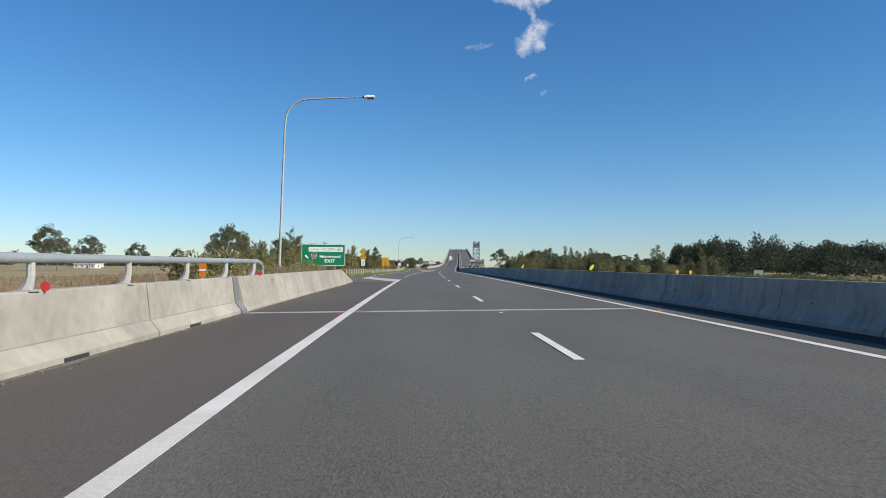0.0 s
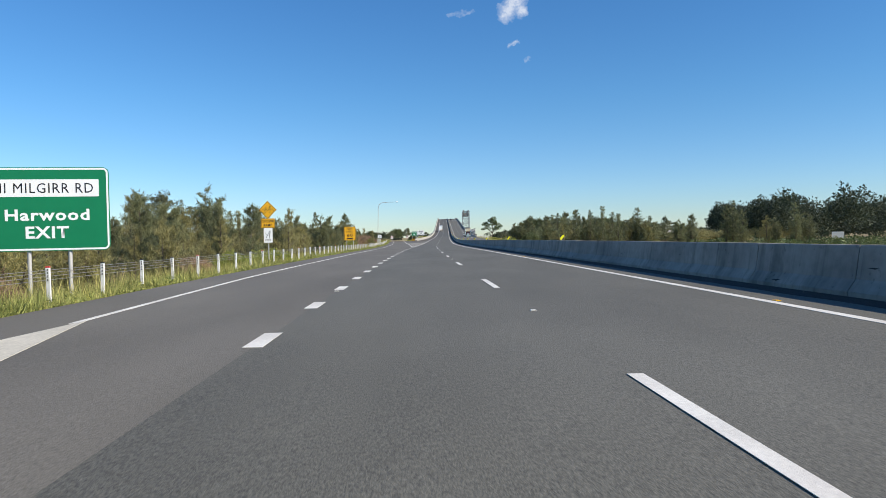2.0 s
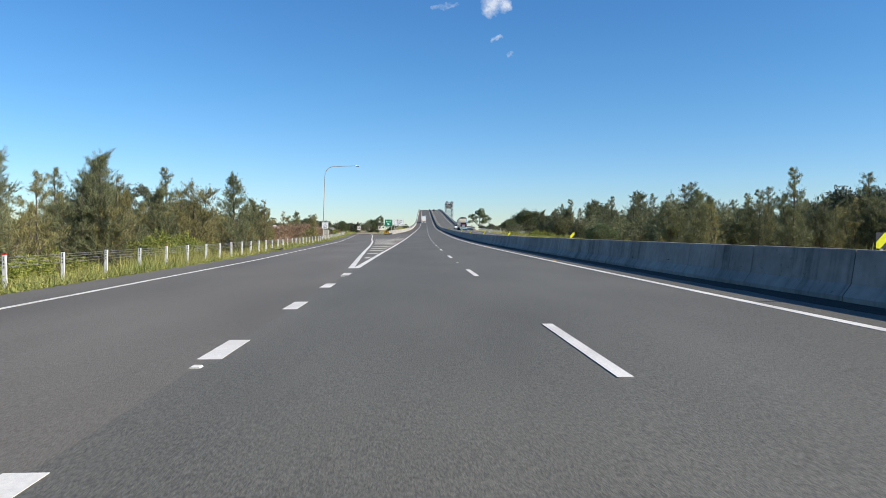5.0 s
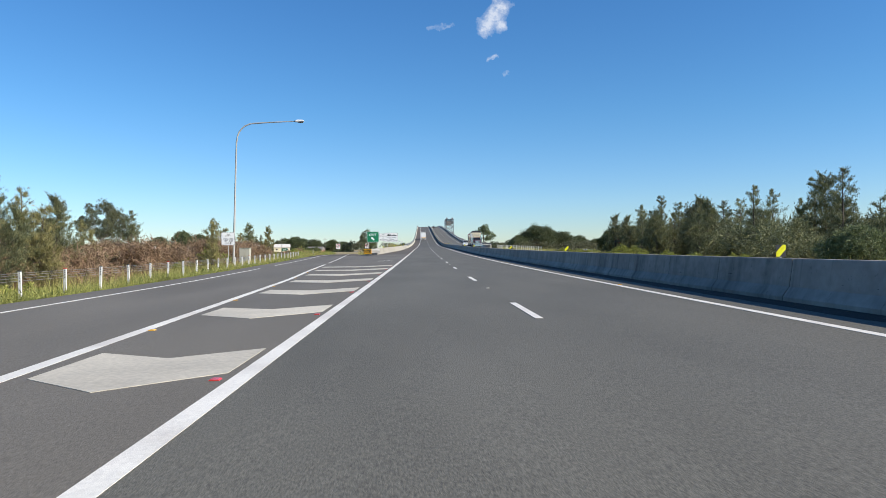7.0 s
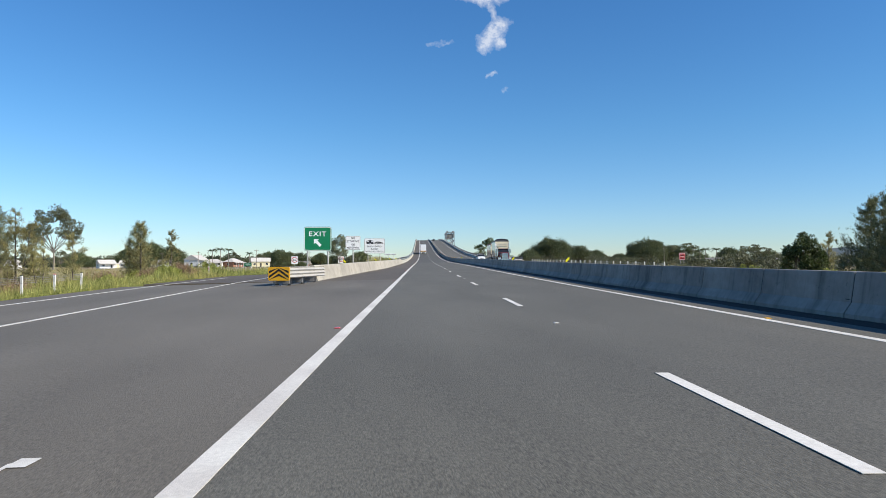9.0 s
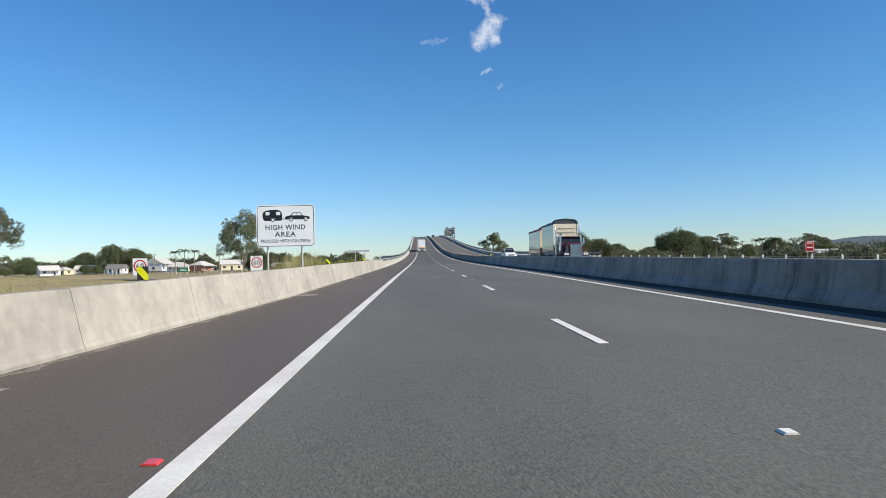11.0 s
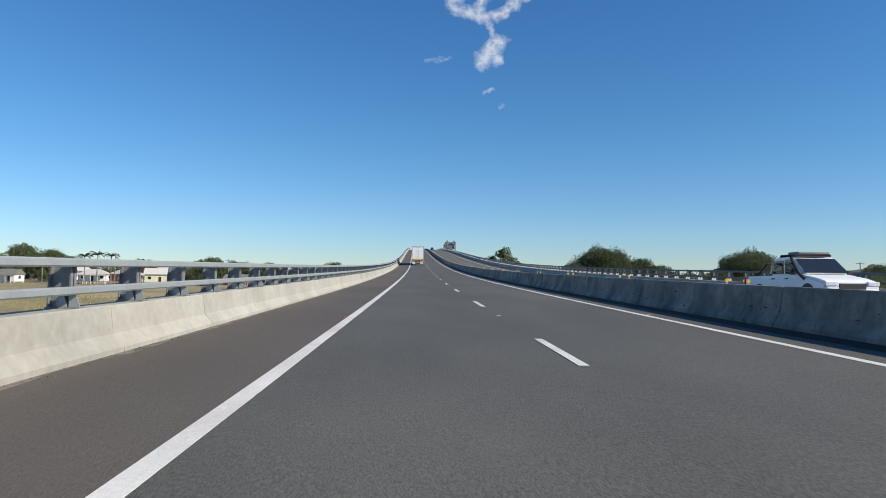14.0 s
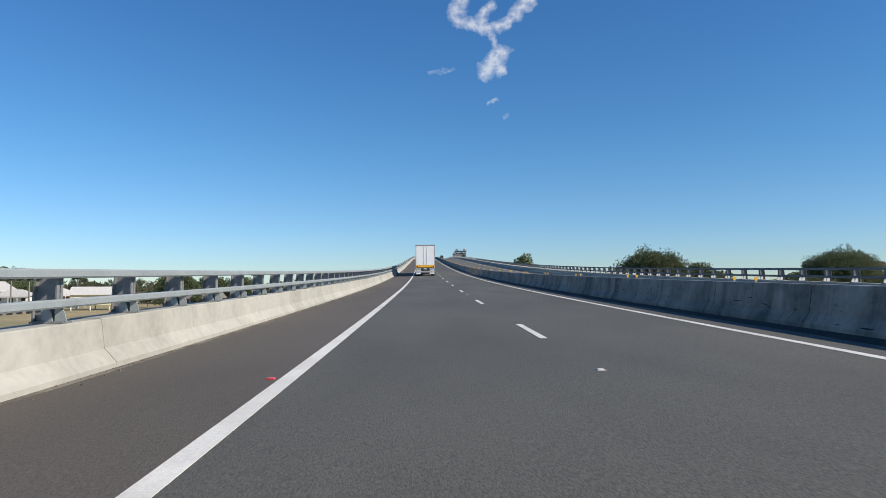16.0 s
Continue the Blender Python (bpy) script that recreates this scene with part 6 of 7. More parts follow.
# river name
root, up = on_ground("river_name_sign", 361, -5.9, "long white name board of the river on two posts", "road sign", "white signs", 1)
z = 1.75 + up
board(root, 2.10, 0.235, z, M_WHITE, 0.01, 0.02)
words("lettering", "CLARENCE RIVER", 1.94, 0.145, 0, z, -0.004, M_SIGNBLACK, root, bold=0.02)
for x in (-0.31, 0.56):
    post(root, x, -0.3, z + 0.1, 0.035)

# far green sign on the ramp and red sign across the road
root, up = on_ground("direction_sign", 455, -55, "small green direction sign far down the ramp", "road sign", "signs at the exit", -10)
board(root, 2.5, 1.1, 2.6, M_SIGNGREEN, 0.1)
border(root, 2.5, 1.1, 2.6, M_WHITE, 0.1, 0.04, 0.02)
for i in range(2):
    shape(root, [(-0.8, 2.38 + 0.3 * i), (0.8, 2.38 + 0.3 * i), (0.8, 2.52 + 0.3 * i), (-0.8, 2.52 + 0.3 * i)], M_WHITE, "unreadable_line")
for x in (-0.8, 0.8):
    post(root, x, -0.3, 3.0, 0.05)
root, up = on_ground("wrong_way_sign", 409, 64.5, "red and white warning sign across the road", "road sign", turn=-6)
z = 2.15 - root.matrix_world.translation.z
board(root, 1.4, 1.75, z, M_SIGNRED, 0.08)
border(root, 1.4, 1.75, z, M_WHITE, 0.08, 0.05, 0.04)
for i, (a, b) in enumerate(((-0.45, 0.45), (-0.4, 0.4), (-0.45, 0.45), (-0.4, 0.4))):
    shape(root, [(a, z + 0.52 - i * 0.36), (b, z + 0.52 - i * 0.36), (b, z + 0.66 - i * 0.36), (a, z + 0.66 - i * 0.36)], M_WHITE if i % 2 == 0 else M_SIGNBLACK, "unreadable_line")
for x in (-0.4, 0.4):
    post(root, x, -0.3, z + 0.5, 0.05)
root, up = on_ground("notice_board", 241, 113.9, "plain white notice board on posts by the forest", "sign board", turn=-20)
z = W(241, 113.9).z - root.matrix_world.translation.z - 3.4
board(root, 3.0, 2.1, max(z, 1.9), M_WHITE, 0.05, 0.05)
for x in (-1.1, 1.1):
    post(root, x, -0.3, max(z, 1.9), 0.06)

# ---- street lamps ----
for s, o, reach, high, lean in ((43.0, -9.1, 5.5, 11.85, 0.35), (246, -15.75, 5.5, 11.9, 0.42)):
    root, up = on_ground("street_lamp", s, o, "tall galvanised street lamp with a long curved arm", "street lamp", "street lamps")
    top = high + up
    arc = [(lean + 1.45 - 1.45 * math.cos(radians(a)), -0.08, top - 1.45 + 1.45 * math.sin(radians(a))) for a in range(0, 91, 15)]
    part("pole", Geo().tube([(-0.01, 0, -0.3), (lean * 0.2, 0, 2.5), (lean * 0.58, 0, top * 0.6), (lean * 0.88, -0.05, top - 1.6)] + arc + [(reach * 0.6, -0.25, top + 0.05), (reach, -0.45, top + 0.1)],
                            [0.095, 0.088, 0.072, 0.058] + [0.06] * len(arc) + [0.05, 0.04], 12), M_GALV, root, smooth=40)
    lamp = part("lamp_head", Geo().prism([(reach - 0.1, top + 0.02), (reach + 0.55, top + 0.06), (reach + 0.62, top + 0.12), (reach + 0.5, top + 0.2), (reach, top + 0.2), (reach - 0.1, top + 0.14)], -0.62, -0.3),
                M_WHITE, root, "white lamp head", bevel=0.03)
    part("lens", Geo().box(reach + 0.1, reach + 0.52, -0.58, -0.34, top - 0.02, top + 0.05), M_DARK, lamp)
    part("neck", Geo().box(reach - 0.16, reach - 0.06, -0.52, -0.4, top + 0.03, top + 0.17), M_DARK, lamp)
    part("base_plate", Geo().box(-0.25, 0.25, -0.25, 0.25, 0.0, 0.06), M_GALV, root, bevel=0.01)
    if s < 100:
        part("tag", Geo().box(0.06, 0.12, -0.11, -0.09, 1.9 + up, 2.25 + up), M_SIGNYELLOW, root, "yellow tag")

# ---- wire rope fence ----
fence = thing("wire_rope_barrier", Matrix.Identity(4), "four-strand wire rope barrier on white steel posts", "fence", kind="structure")
gp = Geo().prism([(-0.045, -0.35), (0.045, -0.35), (0.045, 0.76), (0.03, 0.79), (-0.03, 0.79), (-0.045, 0.76)], -0.025, 0.025)
me = gp.mesh("post", M_POST, bevel=0.006)
slots = Geo()
for zz in (0.50, 0.58, 0.66, 0.72):
    slots.box(-0.012, 0.014, -0.0275, -0.0255, zz - 0.022, zz + 0.022)
me_slots = slots.mesh("slot", M_SIGNBLACK)
me_cap = Geo().box(-0.047, 0.047, -0.027, 0.027, 0.765, 0.80).mesh("cap", M_REDREFL, bevel=0.006)
me_capw = Geo().box(-0.047, 0.047, -0.027, 0.027, 0.765, 0.80).mesh("cap", M_DARK, bevel=0.006)
fence_off = lambda s: pave_edge(s) - 0.75 if s > 56 else pave_edge(56) - 0.75 - (56 - s) * 0.02
s, i = 48.0, 0
tops = []
while s < 276:
    ob = new("post", me)
    ob.parent = fence
    ob.matrix_world = road_pose(s, fence_off(s), 0.0) @ Matrix.Rotation(radians(random.uniform(-2, 2)), 4, "Y")
    sl = new("slots", me_slots)
    sl.parent = ob
    cp = new("cap", me_cap if i % 4 == 0 else me_capw)
    cp.parent = ob
    tops.append(s)
    s, i = s + 2.55, i + 1
for j, zz in enumerate((0.50, 0.58, 0.66, 0.72)):
    part("wire_rope", Geo().tube([W(a, fence_off(a), zz + 0.004 * math.sin(a * 1.7 + j)) for a in np.arange(40, 277, 2.5)], 0.0062, 5), M_GALVDARK, fence)
verge_posts = thing("post_and_wire_fence", Matrix.Identity(4), "row of short white posts beyond the oncoming lanes", "fence", kind="structure")
for k in range(28):
    ob = new("post", me)
    ob.parent = verge_posts
    ob.matrix_world = road_pose(299 + 2.45 * k, 19.75 + 0.0, 0.02)
for zz in (0.5, 0.6, 0.7):
    part("wire_rope", Geo().tube([W(a, 19.75, zz) for a in np.arange(299, 368, 4.0)], 0.0095, 5), M_GALV, verge_posts)

# guide posts in the verge
for s, o in ((300, -17.9),):
    root, up = on_ground("guide_post", s, o, "slim white guide post with a red reflector", "guide post", "guide posts")
    part("post", Geo().box(-0.05, 0.05, -0.015, 0.015, -0.2, 1.0), M_POST, root, bevel=0.004)
    part("reflector", Geo().box(-0.03, 0.03, -0.02, -0.0155, 0.75, 0.9), M_REDREFL, root)

# ---- hazard markers along the barriers ----
mk_plate = Geo().box(-0.095, 0.095, 0.0, 0.008, 0.03, 0.26).mesh("plate", M_DARK)
mk_bar = Geo().prism([(-0.095, 0.03), (-0.03, 0.03), (0.095, 0.17), (0.095, 0.26), (0.03, 0.26), (-0.095, 0.12)], -0.006, -0.001).mesh("stripe", M_LIME)
mk_foot = Geo().box(-0.02, 0.02, 0.0085, 0.04, 0.0, 0.12).mesh("bracket", M_GALV)
marks = [(s, MEDIAN, 0.78, False) for s in (27, 46, 85, 105, 124, 144, 163, 183, 202, 221, 241, 278, 298, 369)] + [(s, wall_left(s) - 0.34, 0.855, True) for s in (292.4, 311.4, 330.6, 349.4)] + [(40.5, -4.65, 0.55, True)]
for s, o, up, flip in marks:
    root = thing("hazard_marker", road_pose(s, o, up), "black hazard marker with a bright yellow slanted stripe on the barrier", "hazard marker", "hazard markers")
    for nm, m_ in (("plate", mk_plate), ("stripe", mk_bar), ("bracket", mk_foot)):
        ob = new(nm, m_)
        ob.parent = root
        if flip:
            ob.matrix_local = Matrix.Diagonal((-1, 1, 1, 1))
rf_post = Geo().box(-0.02, 0.02, 0.0, 0.02, 0.0, 0.05).mesh("bracket", M_GALV)
rf_disc = Geo().prism(disc(0, 0.075, 0.042, 14), -0.012, 0.0).mesh("reflector", M_AMBER)
for s in [17.0, 17.9] + [381.8 + 8.1 * k + d for k in range(40) for d in (0.0, 1.0)]:
    root = thing("barrier_reflector", road_pose(s, MEDIAN, 0.78), "round amber reflector on the median barrier", "reflector", "barrier reflectors")
    for nm, m_ in (("bracket", rf_post), ("disc", rf_disc)):
        ob = new(nm, m_)
        ob.parent = root
for s in (-12.3, 7.95, 18.4):
    root = thing("barrier_reflector", road_pose(s, -4.3, 0.855), "round red reflector on the parapet", "reflector", "barrier reflectors")
    ob = new("bracket", rf_post)
    ob.parent = root
    part("disc", Geo().prism(disc(0, 0.05, 0.058, 14), -0.012, 0.0), M_REDREFL, root)

# ---- crash cushion at the exit nose ----
m = road_pose(275.0, -6.85, turn=-8)
cu = thing("crash_cushion", m, "crash cushion with a yellow and black chevron nose and steel fenders", "crash cushion")
part("nose", Geo().prism(moved(rounded(1.0, 0.62, 0.06), 0, 0.56), -0.02, 0.06), M_SIGNYELLOW, cu, "yellow reflective nose board")
for j in range(3):
    zb = 0.26 + j * 0.22
    for sg in (-1, 1):
        pts_ = [(0.0, zb + 0.20), (sg * 0.46, zb - 0.12), (sg * 0.46, zb - 0.01), (0.0, zb + 0.31)]
        pts_ = [(p[0], min(0.84, max(0.28, p[1]))) for p in pts_]
        part("chevron_stripe", Geo().prism(pts_, -0.026, -0.021), M_SIGNBLACK, cu)
for j in range(3):
    y0, y1 = 0.1 + j * 1.9, 2.1 + j * 1.9
    for sg in (-1, 1):
        prof = []
        for q in range(13):
            zz = 0.36 + q * 0.042
            prof.append((sg * (0.44 + 0.05 * math.sin(q * math.pi / 2) - 0.015 * j), zz))
        outline = prof + [(p[0] - sg * 0.006, p[1]) for p in reversed(prof)]
        part("fender_panel", Geo().prism(outline, y0, y1), M_GALV, cu)
    part("diaphragm", Geo().box(-0.38, 0.38, y0 + 0.2, y0 + 0.26, 0.1, 0.82), M_GALVDARK, cu)
    for sg in (-1, 1):
        part("leg", Geo().box(sg * 0.3 - 0.06, sg * 0.3 + 0.06, y0 + 0.4, y0 + 0.55, 0.0, 0.4), M_DARK, cu)
part("base_rail", Geo().box(-0.2, 0.2, -0.3, 6.0, 0.0, 0.05), M_STEEL, cu)
part("top_cover", Geo().box(-0.3, 0.3, 0.1, 3.0, 0.8, 0.85), M_DARK, cu, bevel=0.02)

# roadside cabinet
root, up = on_ground("utility_cabinet", 250, -15.8, "beige steel utility cabinet on a plinth in the grass", "cabinet")
part("plinth", Geo().box(-0.5, 0.5, -0.3, 0.3, -0.2, 0.15), M_DRAIN, root)
part("body", Geo().box(-0.46, 0.46, -0.26, 0.26, 0.15, 1.35 + up), M_CABINET, root, bevel=0.015)
for sg in (-1, 1):
    dr = part("door", Geo().box(sg * 0.225 - 0.215, sg * 0.225 + 0.215, -0.275, -0.26, 0.22, 1.28 + up), M_CABINET, root, bevel=0.006)
    part("handle", Geo().box(sg * 0.05 - 0.012, sg * 0.05 + 0.012, -0.295, -0.275, 0.75, 0.9), M_STEEL, dr)
part("roof", Geo().box(-0.5, 0.5, -0.3, 0.3, 1.35 + up, 1.41 + up), M_CABINET, root, bevel=0.02)

# a shred of tyre at the edge of the exit lane
root = thing("tyre_scrap", road_pose(182.34, -9.67, 0.0, 20), "black curled shred of tyre on the shoulder", "debris")
g = Geo()
n, k = 14, 4
for i in range(n + 1):
    f = i / n
    for j in range(k + 1):
        q = j / k - 0.5
        g.v.append((-0.55 + 1.1 * f, q * 0.30 + 0.10 * math.sin(7 * f), 0.02 + 0.13 * abs(math.sin(math.pi * f * 1.5 + 0.4)) * (1 - 1.6 * q * q) + 0.02 * math.sin(23 * f + 5 * q)))
g.f += [(i * (k + 1) + j, i * (k + 1) + j + 1, (i + 1) * (k + 1) + j + 1, (i + 1) * (k + 1) + j) for i in range(n) for j in range(k)]
part("tread", g, M_BLACK, root, fix=False)
part("torn_ply", Geo().tube([(-0.5, 0.12, 0.03), (-0.1, 0.2, 0.09), (0.3, 0.16, 0.05), (0.62, 0.22, 0.03)], [0.02, 0.03, 0.025, 0.01], 6), M_BLACK, root)

# small orange marker plates on stakes
for s, o in ((19.5, -6.2),):
    root, up = on_ground("marker_stake", s, o, "orange marker plate on a thin stake in the grass", "marker post", "marker stakes")
    part("stake", Geo().box(-0.03, 0.03, -0.015, 0.015, -0.2, 1.25 + up), M_POST, root)
    part("plate", Geo().box(-0.1, 0.1, -0.022, -0.016, 0.8 + up, 1.25 + up), M_ORANGE, root, "orange plate")
    part("band", Geo().box(-0.1, 0.1, -0.026, -0.0225, 0.98 + up, 1.03 + up), M_WHITE, root)

# ---- vehicles, as they stand in the stream of traffic ----
def wheel(root, x, y, r, w, name="wheel", rim=None):
    """A wheel whose axle lies along x."""
    n = 22
    prof = [(0.62, -0.5), (0.94, -0.5), (1.0, -0.34), (1.0, 0.34), (0.94, 0.5), (0.62, 0.5)]
    v, f = [], []
    for i in range(n):
        a = 2 * math.pi * i / n
        v += [(x + q * w, y + r * p * math.cos(a), r + r * p * math.sin(a)) for p, q in prof]
    k = len(prof)
    for i in range(n):
        j = (i + 1) % n
        f += [(i * k + q, j * k + q, j * k + q + 1, i * k + q + 1) for q in range(k - 1)]
    wh = new(name)
    wh.parent = root
    tyre = part("tyre", Geo().add(v, f), M_BLACK, wh, smooth=40, fix=False)
    rimg = Geo()
    for sg in (-1, 1):
        rimg.add([(x + sg * w * 0.42, y + r * 0.64 * math.cos(2 * math.pi * i / n), r + r * 0.64 * math.sin(2 * math.pi * i / n)) for i in range(n)]
                 + [(x + sg * w * 0.2, y + r * 0.3 * math.cos(2 * math.pi * i / n), r + r * 0.3 * math.sin(2 * math.pi * i / n)) for i in range(n)],
                 [(i, (i + 1) % n, n + (i + 1) % n, n + i) for i in range(n)] + [tuple(range(n, 2 * n))])
    part("rim", rimg, rim or M_ALLOY, wh, smooth=30, fix=False)
    return wh


# the white box semi-trailer ahead
tr = thing("semi_trailer_truck", road_pose(527, 0.03, follow=True), "white box semi-trailer truck driving ahead", "truck", kind="")
part("box_body", Geo().box(-1.25, 1.25, 0.0, 13.6, 1.12, 3.98), M_TRUCKWHITE, tr, bevel=0.03)
part("rear_frame", Geo().box(-1.255, -1.16, -0.05, 0.0, 0.98, 4.0).box(1.16, 1.255, -0.05, 0.0, 0.98, 4.0).box(-1.16, 1.16, -0.05, 0.0, 3.9, 4.0), M_GALV, tr)
for sg in (-1, 1):
    dr = part("door", Geo().box(sg * 0.58 - 0.572, sg * 0.58 + 0.572, -0.035, 0.0, 1.42, 3.89), M_TRUCKWHITE, tr, bevel=0.01)
    for x in (0.2,):
        part("lock_bar", Geo().tube([(sg * x, -0.05, 1.45), (sg * x, -0.05, 3.85)], 0.015, 8), M_TRUCKWHITE, dr)
part("roof_rail", Geo().box(-1.27, 1.27, -0.06, 0.05, 3.98, 4.05), M_GALVDARK, tr)
part("rear_bumper", Geo().box(-1.22, 1.22, -0.06, 0.04, 1.12, 1.40), M_SIGNYELLOW, tr, "yellow reflective rear panel", bevel=0.01)
part("marker_plate", Geo().box(-0.62, 0.62, -0.07, -0.061, 1.18, 1.36), M_AMBER, tr)
for sg in (-1, 1):
    for x, mt in ((1.05, M_REDLAMP), (0.85, M_AMBER)):
        part("lamp", Geo().prism(disc(sg * x, 1.26, 0.075, 14), -0.09, -0.06), mt, tr)
    part("mudflap", Geo().box(sg * 0.88 - 0.3, sg * 0.88 + 0.3, -0.02, 0.0, 0.25, 0.92), M_WHITE, tr)
    part("light_bar", Geo().box(sg * 0.85 - 0.33, sg * 0.85 + 0.33, -0.1, 0.0, 0.86, 1.04), M_GALV, tr)
part("underrun_bar", Geo().box(-1.1, 1.1, -0.06, 0.06, 0.5, 0.62), M_GALV, tr)
part("plate_bar", Geo().box(-0.2, 0.2, -0.11, -0.1, 0.88, 0.99), M_WHITE, tr)
part("chassis", Geo().box(-0.5, 0.5, 0.1, 13.0, 0.85, 1.12), M_STEEL, tr)
for y in (1.4, 2.65, 3.9):
    for x in (-1.0, 1.0):
        wheel(tr, x, y, 0.5, 0.5)
for y in (11.6, 12.9, 17.2):
    for x in (-1.0, 1.0):
        wheel(tr, x, y, 0.5, 0.5 if y < 15 else 0.3)
part("cab", Geo().prism([(14.2, 0.9), (18.3, 0.6), (18.35, 1.6), (17.9, 3.0), (16.8, 3.6), (14.2, 3.7)], -1.2, 1.2, "x"), M_TRUCKWHITE, tr, bevel=0.06)
part("fuel_tank", Geo().box(-1.2, 1.2, 13.7, 16.2, 0.5, 0.95), M_ALLOY, tr, bevel=0.08)

# the oncoming bonneted truck with two tippers
ot = thing("tipper_truck", road_pose(361.3, 14.25, turn=180, follow=True), "maroon bonneted truck hauling two silver tipper trailers", "truck")
# local: -y is forward of travel turned; the front bumper is at y=0 and the load lies towards -y
def L(y):
    return -y


part("bumper", Geo().prism(moved(rounded(2.45, 0.42, 0.08), 0, 0.55), L(0.0), L(0.22)), M_CHROME, ot, "chrome bumper")
gr = part("grille", Geo().box(-0.55, 0.55, L(0.32), L(0.2), 0.75, 1.85), M_CHROME, ot, "tall chrome grille", bevel=0.03)
for i in range(12):
    part("grille_bar", Geo().box(-0.47 + i * 0.085, -0.45 + i * 0.085, L(0.2), L(0.17), 0.82, 1.78), M_STEEL, gr)
part("bonnet", Geo().prism([(L(0.3), 0.8), (L(0.3), 1.82), (L(1.2), 1.92), (L(2.35), 2.05), (L(2.35), 0.8)], -0.72, 0.72, "x"), M_MAROON, ot, bevel=0.12, smooth=50)
for sg in (-1, 1):
    g = Geo()
    arc = [(L(1.15) + 0.72 * math.cos(radians(a)), 0.55 + 0.66 * math.sin(radians(a))) for a in range(0, 181, 20)]
    g.prism(arc + [(p[0] * 1.0, p[1] - 0.06) for p in reversed(arc)], sg * 0.72, sg * 1.22, "x")
    part("mudguard", g, M_MAROON, ot, smooth=50)
    hl = part("headlamp_pod", Geo().box(sg * 0.9 - 0.26, sg * 0.9 + 0.26, L(0.55), L(0.3), 0.82, 1.1), M_CHROME, ot, bevel=0.03)
    for dx in (-0.12, 0.12):
        part("headlamp", Geo().prism(disc(sg * 0.9 + dx, 0.96, 0.1, 14), L(0.3), L(0.28)), M_LAMP, hl)
    part("indicator", Geo().box(sg * 0.9 - 0.07, sg * 0.9 + 0.07, L(0.5), L(0.4), 1.1, 1.22), M_AMBER, ot)
    stack = part("exhaust_pipe", Geo().tube([(sg * 1.18, L(3.75), 0.9), (sg * 1.18, L(3.75), 3.2), (sg * 1.18, L(3.81), 3.5), (sg * 1.18, L(3.95), 3.72)], [0.075, 0.075, 0.075, 0.08], 12), M_CHROME, ot, smooth=40)
    part("heat_shield", Geo().box(sg * 1.18 - 0.14, sg * 1.18 + 0.14, L(3.79), L(3.57), 1.0, 2.65), M_CHROME, stack, bevel=0.03)
    part("air_cleaner", Geo().tube([(sg * 0.98, L(2.5), 1.3), (sg * 0.98, L(2.5), 2.1)], 0.2, 16), M_CHROME, ot, smooth=40)
    part("intake", Geo().tube([(sg * 0.98, L(2.5), 2.1), (sg * 0.98, L(2.5), 2.85), (sg * 0.98, L(2.5), 2.95)], [0.1, 0.1, 0.19], 14), M_CHROME, ot, smooth=40)
    part("mirror", Geo().box(sg * 1.36 - 0.09, sg * 1.36 + 0.09, L(3.0), L(2.92), 1.95, 2.6), M_CHROME, ot, bevel=0.02)
    part("fuel_tank", Geo().tube([(sg * 0.95, L(3.2), 0.72), (sg * 0.95, L(5.2), 0.72)], 0.3, 16), M_SKIRT, ot, smooth=40)
    wheel(ot, sg * 1.05, L(1.15), 0.52, 0.3)
    for y in (5.6, 6.9):
        wheel(ot, sg * 0.98, L(y), 0.52, 0.5)
cab = part("cab", Geo().prism([(L(2.3), 0.85), (L(2.3), 2.02), (L(2.65), 2.62), (L(2.85), 2.72), (L(3.5), 2.75), (L(3.5), 0.85)], -1.05, 1.05, "x"), M_MAROON, ot, bevel=0.08, smooth=50)
part("windscreen", Geo().add([(x, L(2.305) - 0.35 * f, 2.03 + 0.6 * f + 0.012) for f in (0.05, 0.95) for x in (-0.95, -0.02)], [(0, 1, 3, 2)]).add([(x, L(2.305) - 0.35 * f, 2.03 + 0.6 * f + 0.012) for f in (0.05, 0.95) for x in (0.02, 0.95)], [(0, 1, 3, 2)]), M_WINDOW, cab, fix=False)
for sg in (-1, 1):
    part("side_window", Geo().box(sg * 1.055 - 0.01, sg * 1.055 + 0.01, L(3.35), L(2.75), 1.95, 2.5), M_WINDOW, cab)
part("sun_visor", Geo().box(-0.98, 0.98, L(2.65), L(2.42), 2.62, 2.68), M_CHROME, cab, bevel=0.02)
for x in (-0.7, -0.35, 0, 0.35, 0.7):
    part("cab_lamp", Geo().box(x - 0.06, x + 0.06, L(2.95), L(2.87), 2.73, 2.79), M_AMBER, cab)
part("chassis", Geo().box(-0.45, 0.45, L(8.5), L(2.4), 0.75, 0.95), M_STEEL, ot)


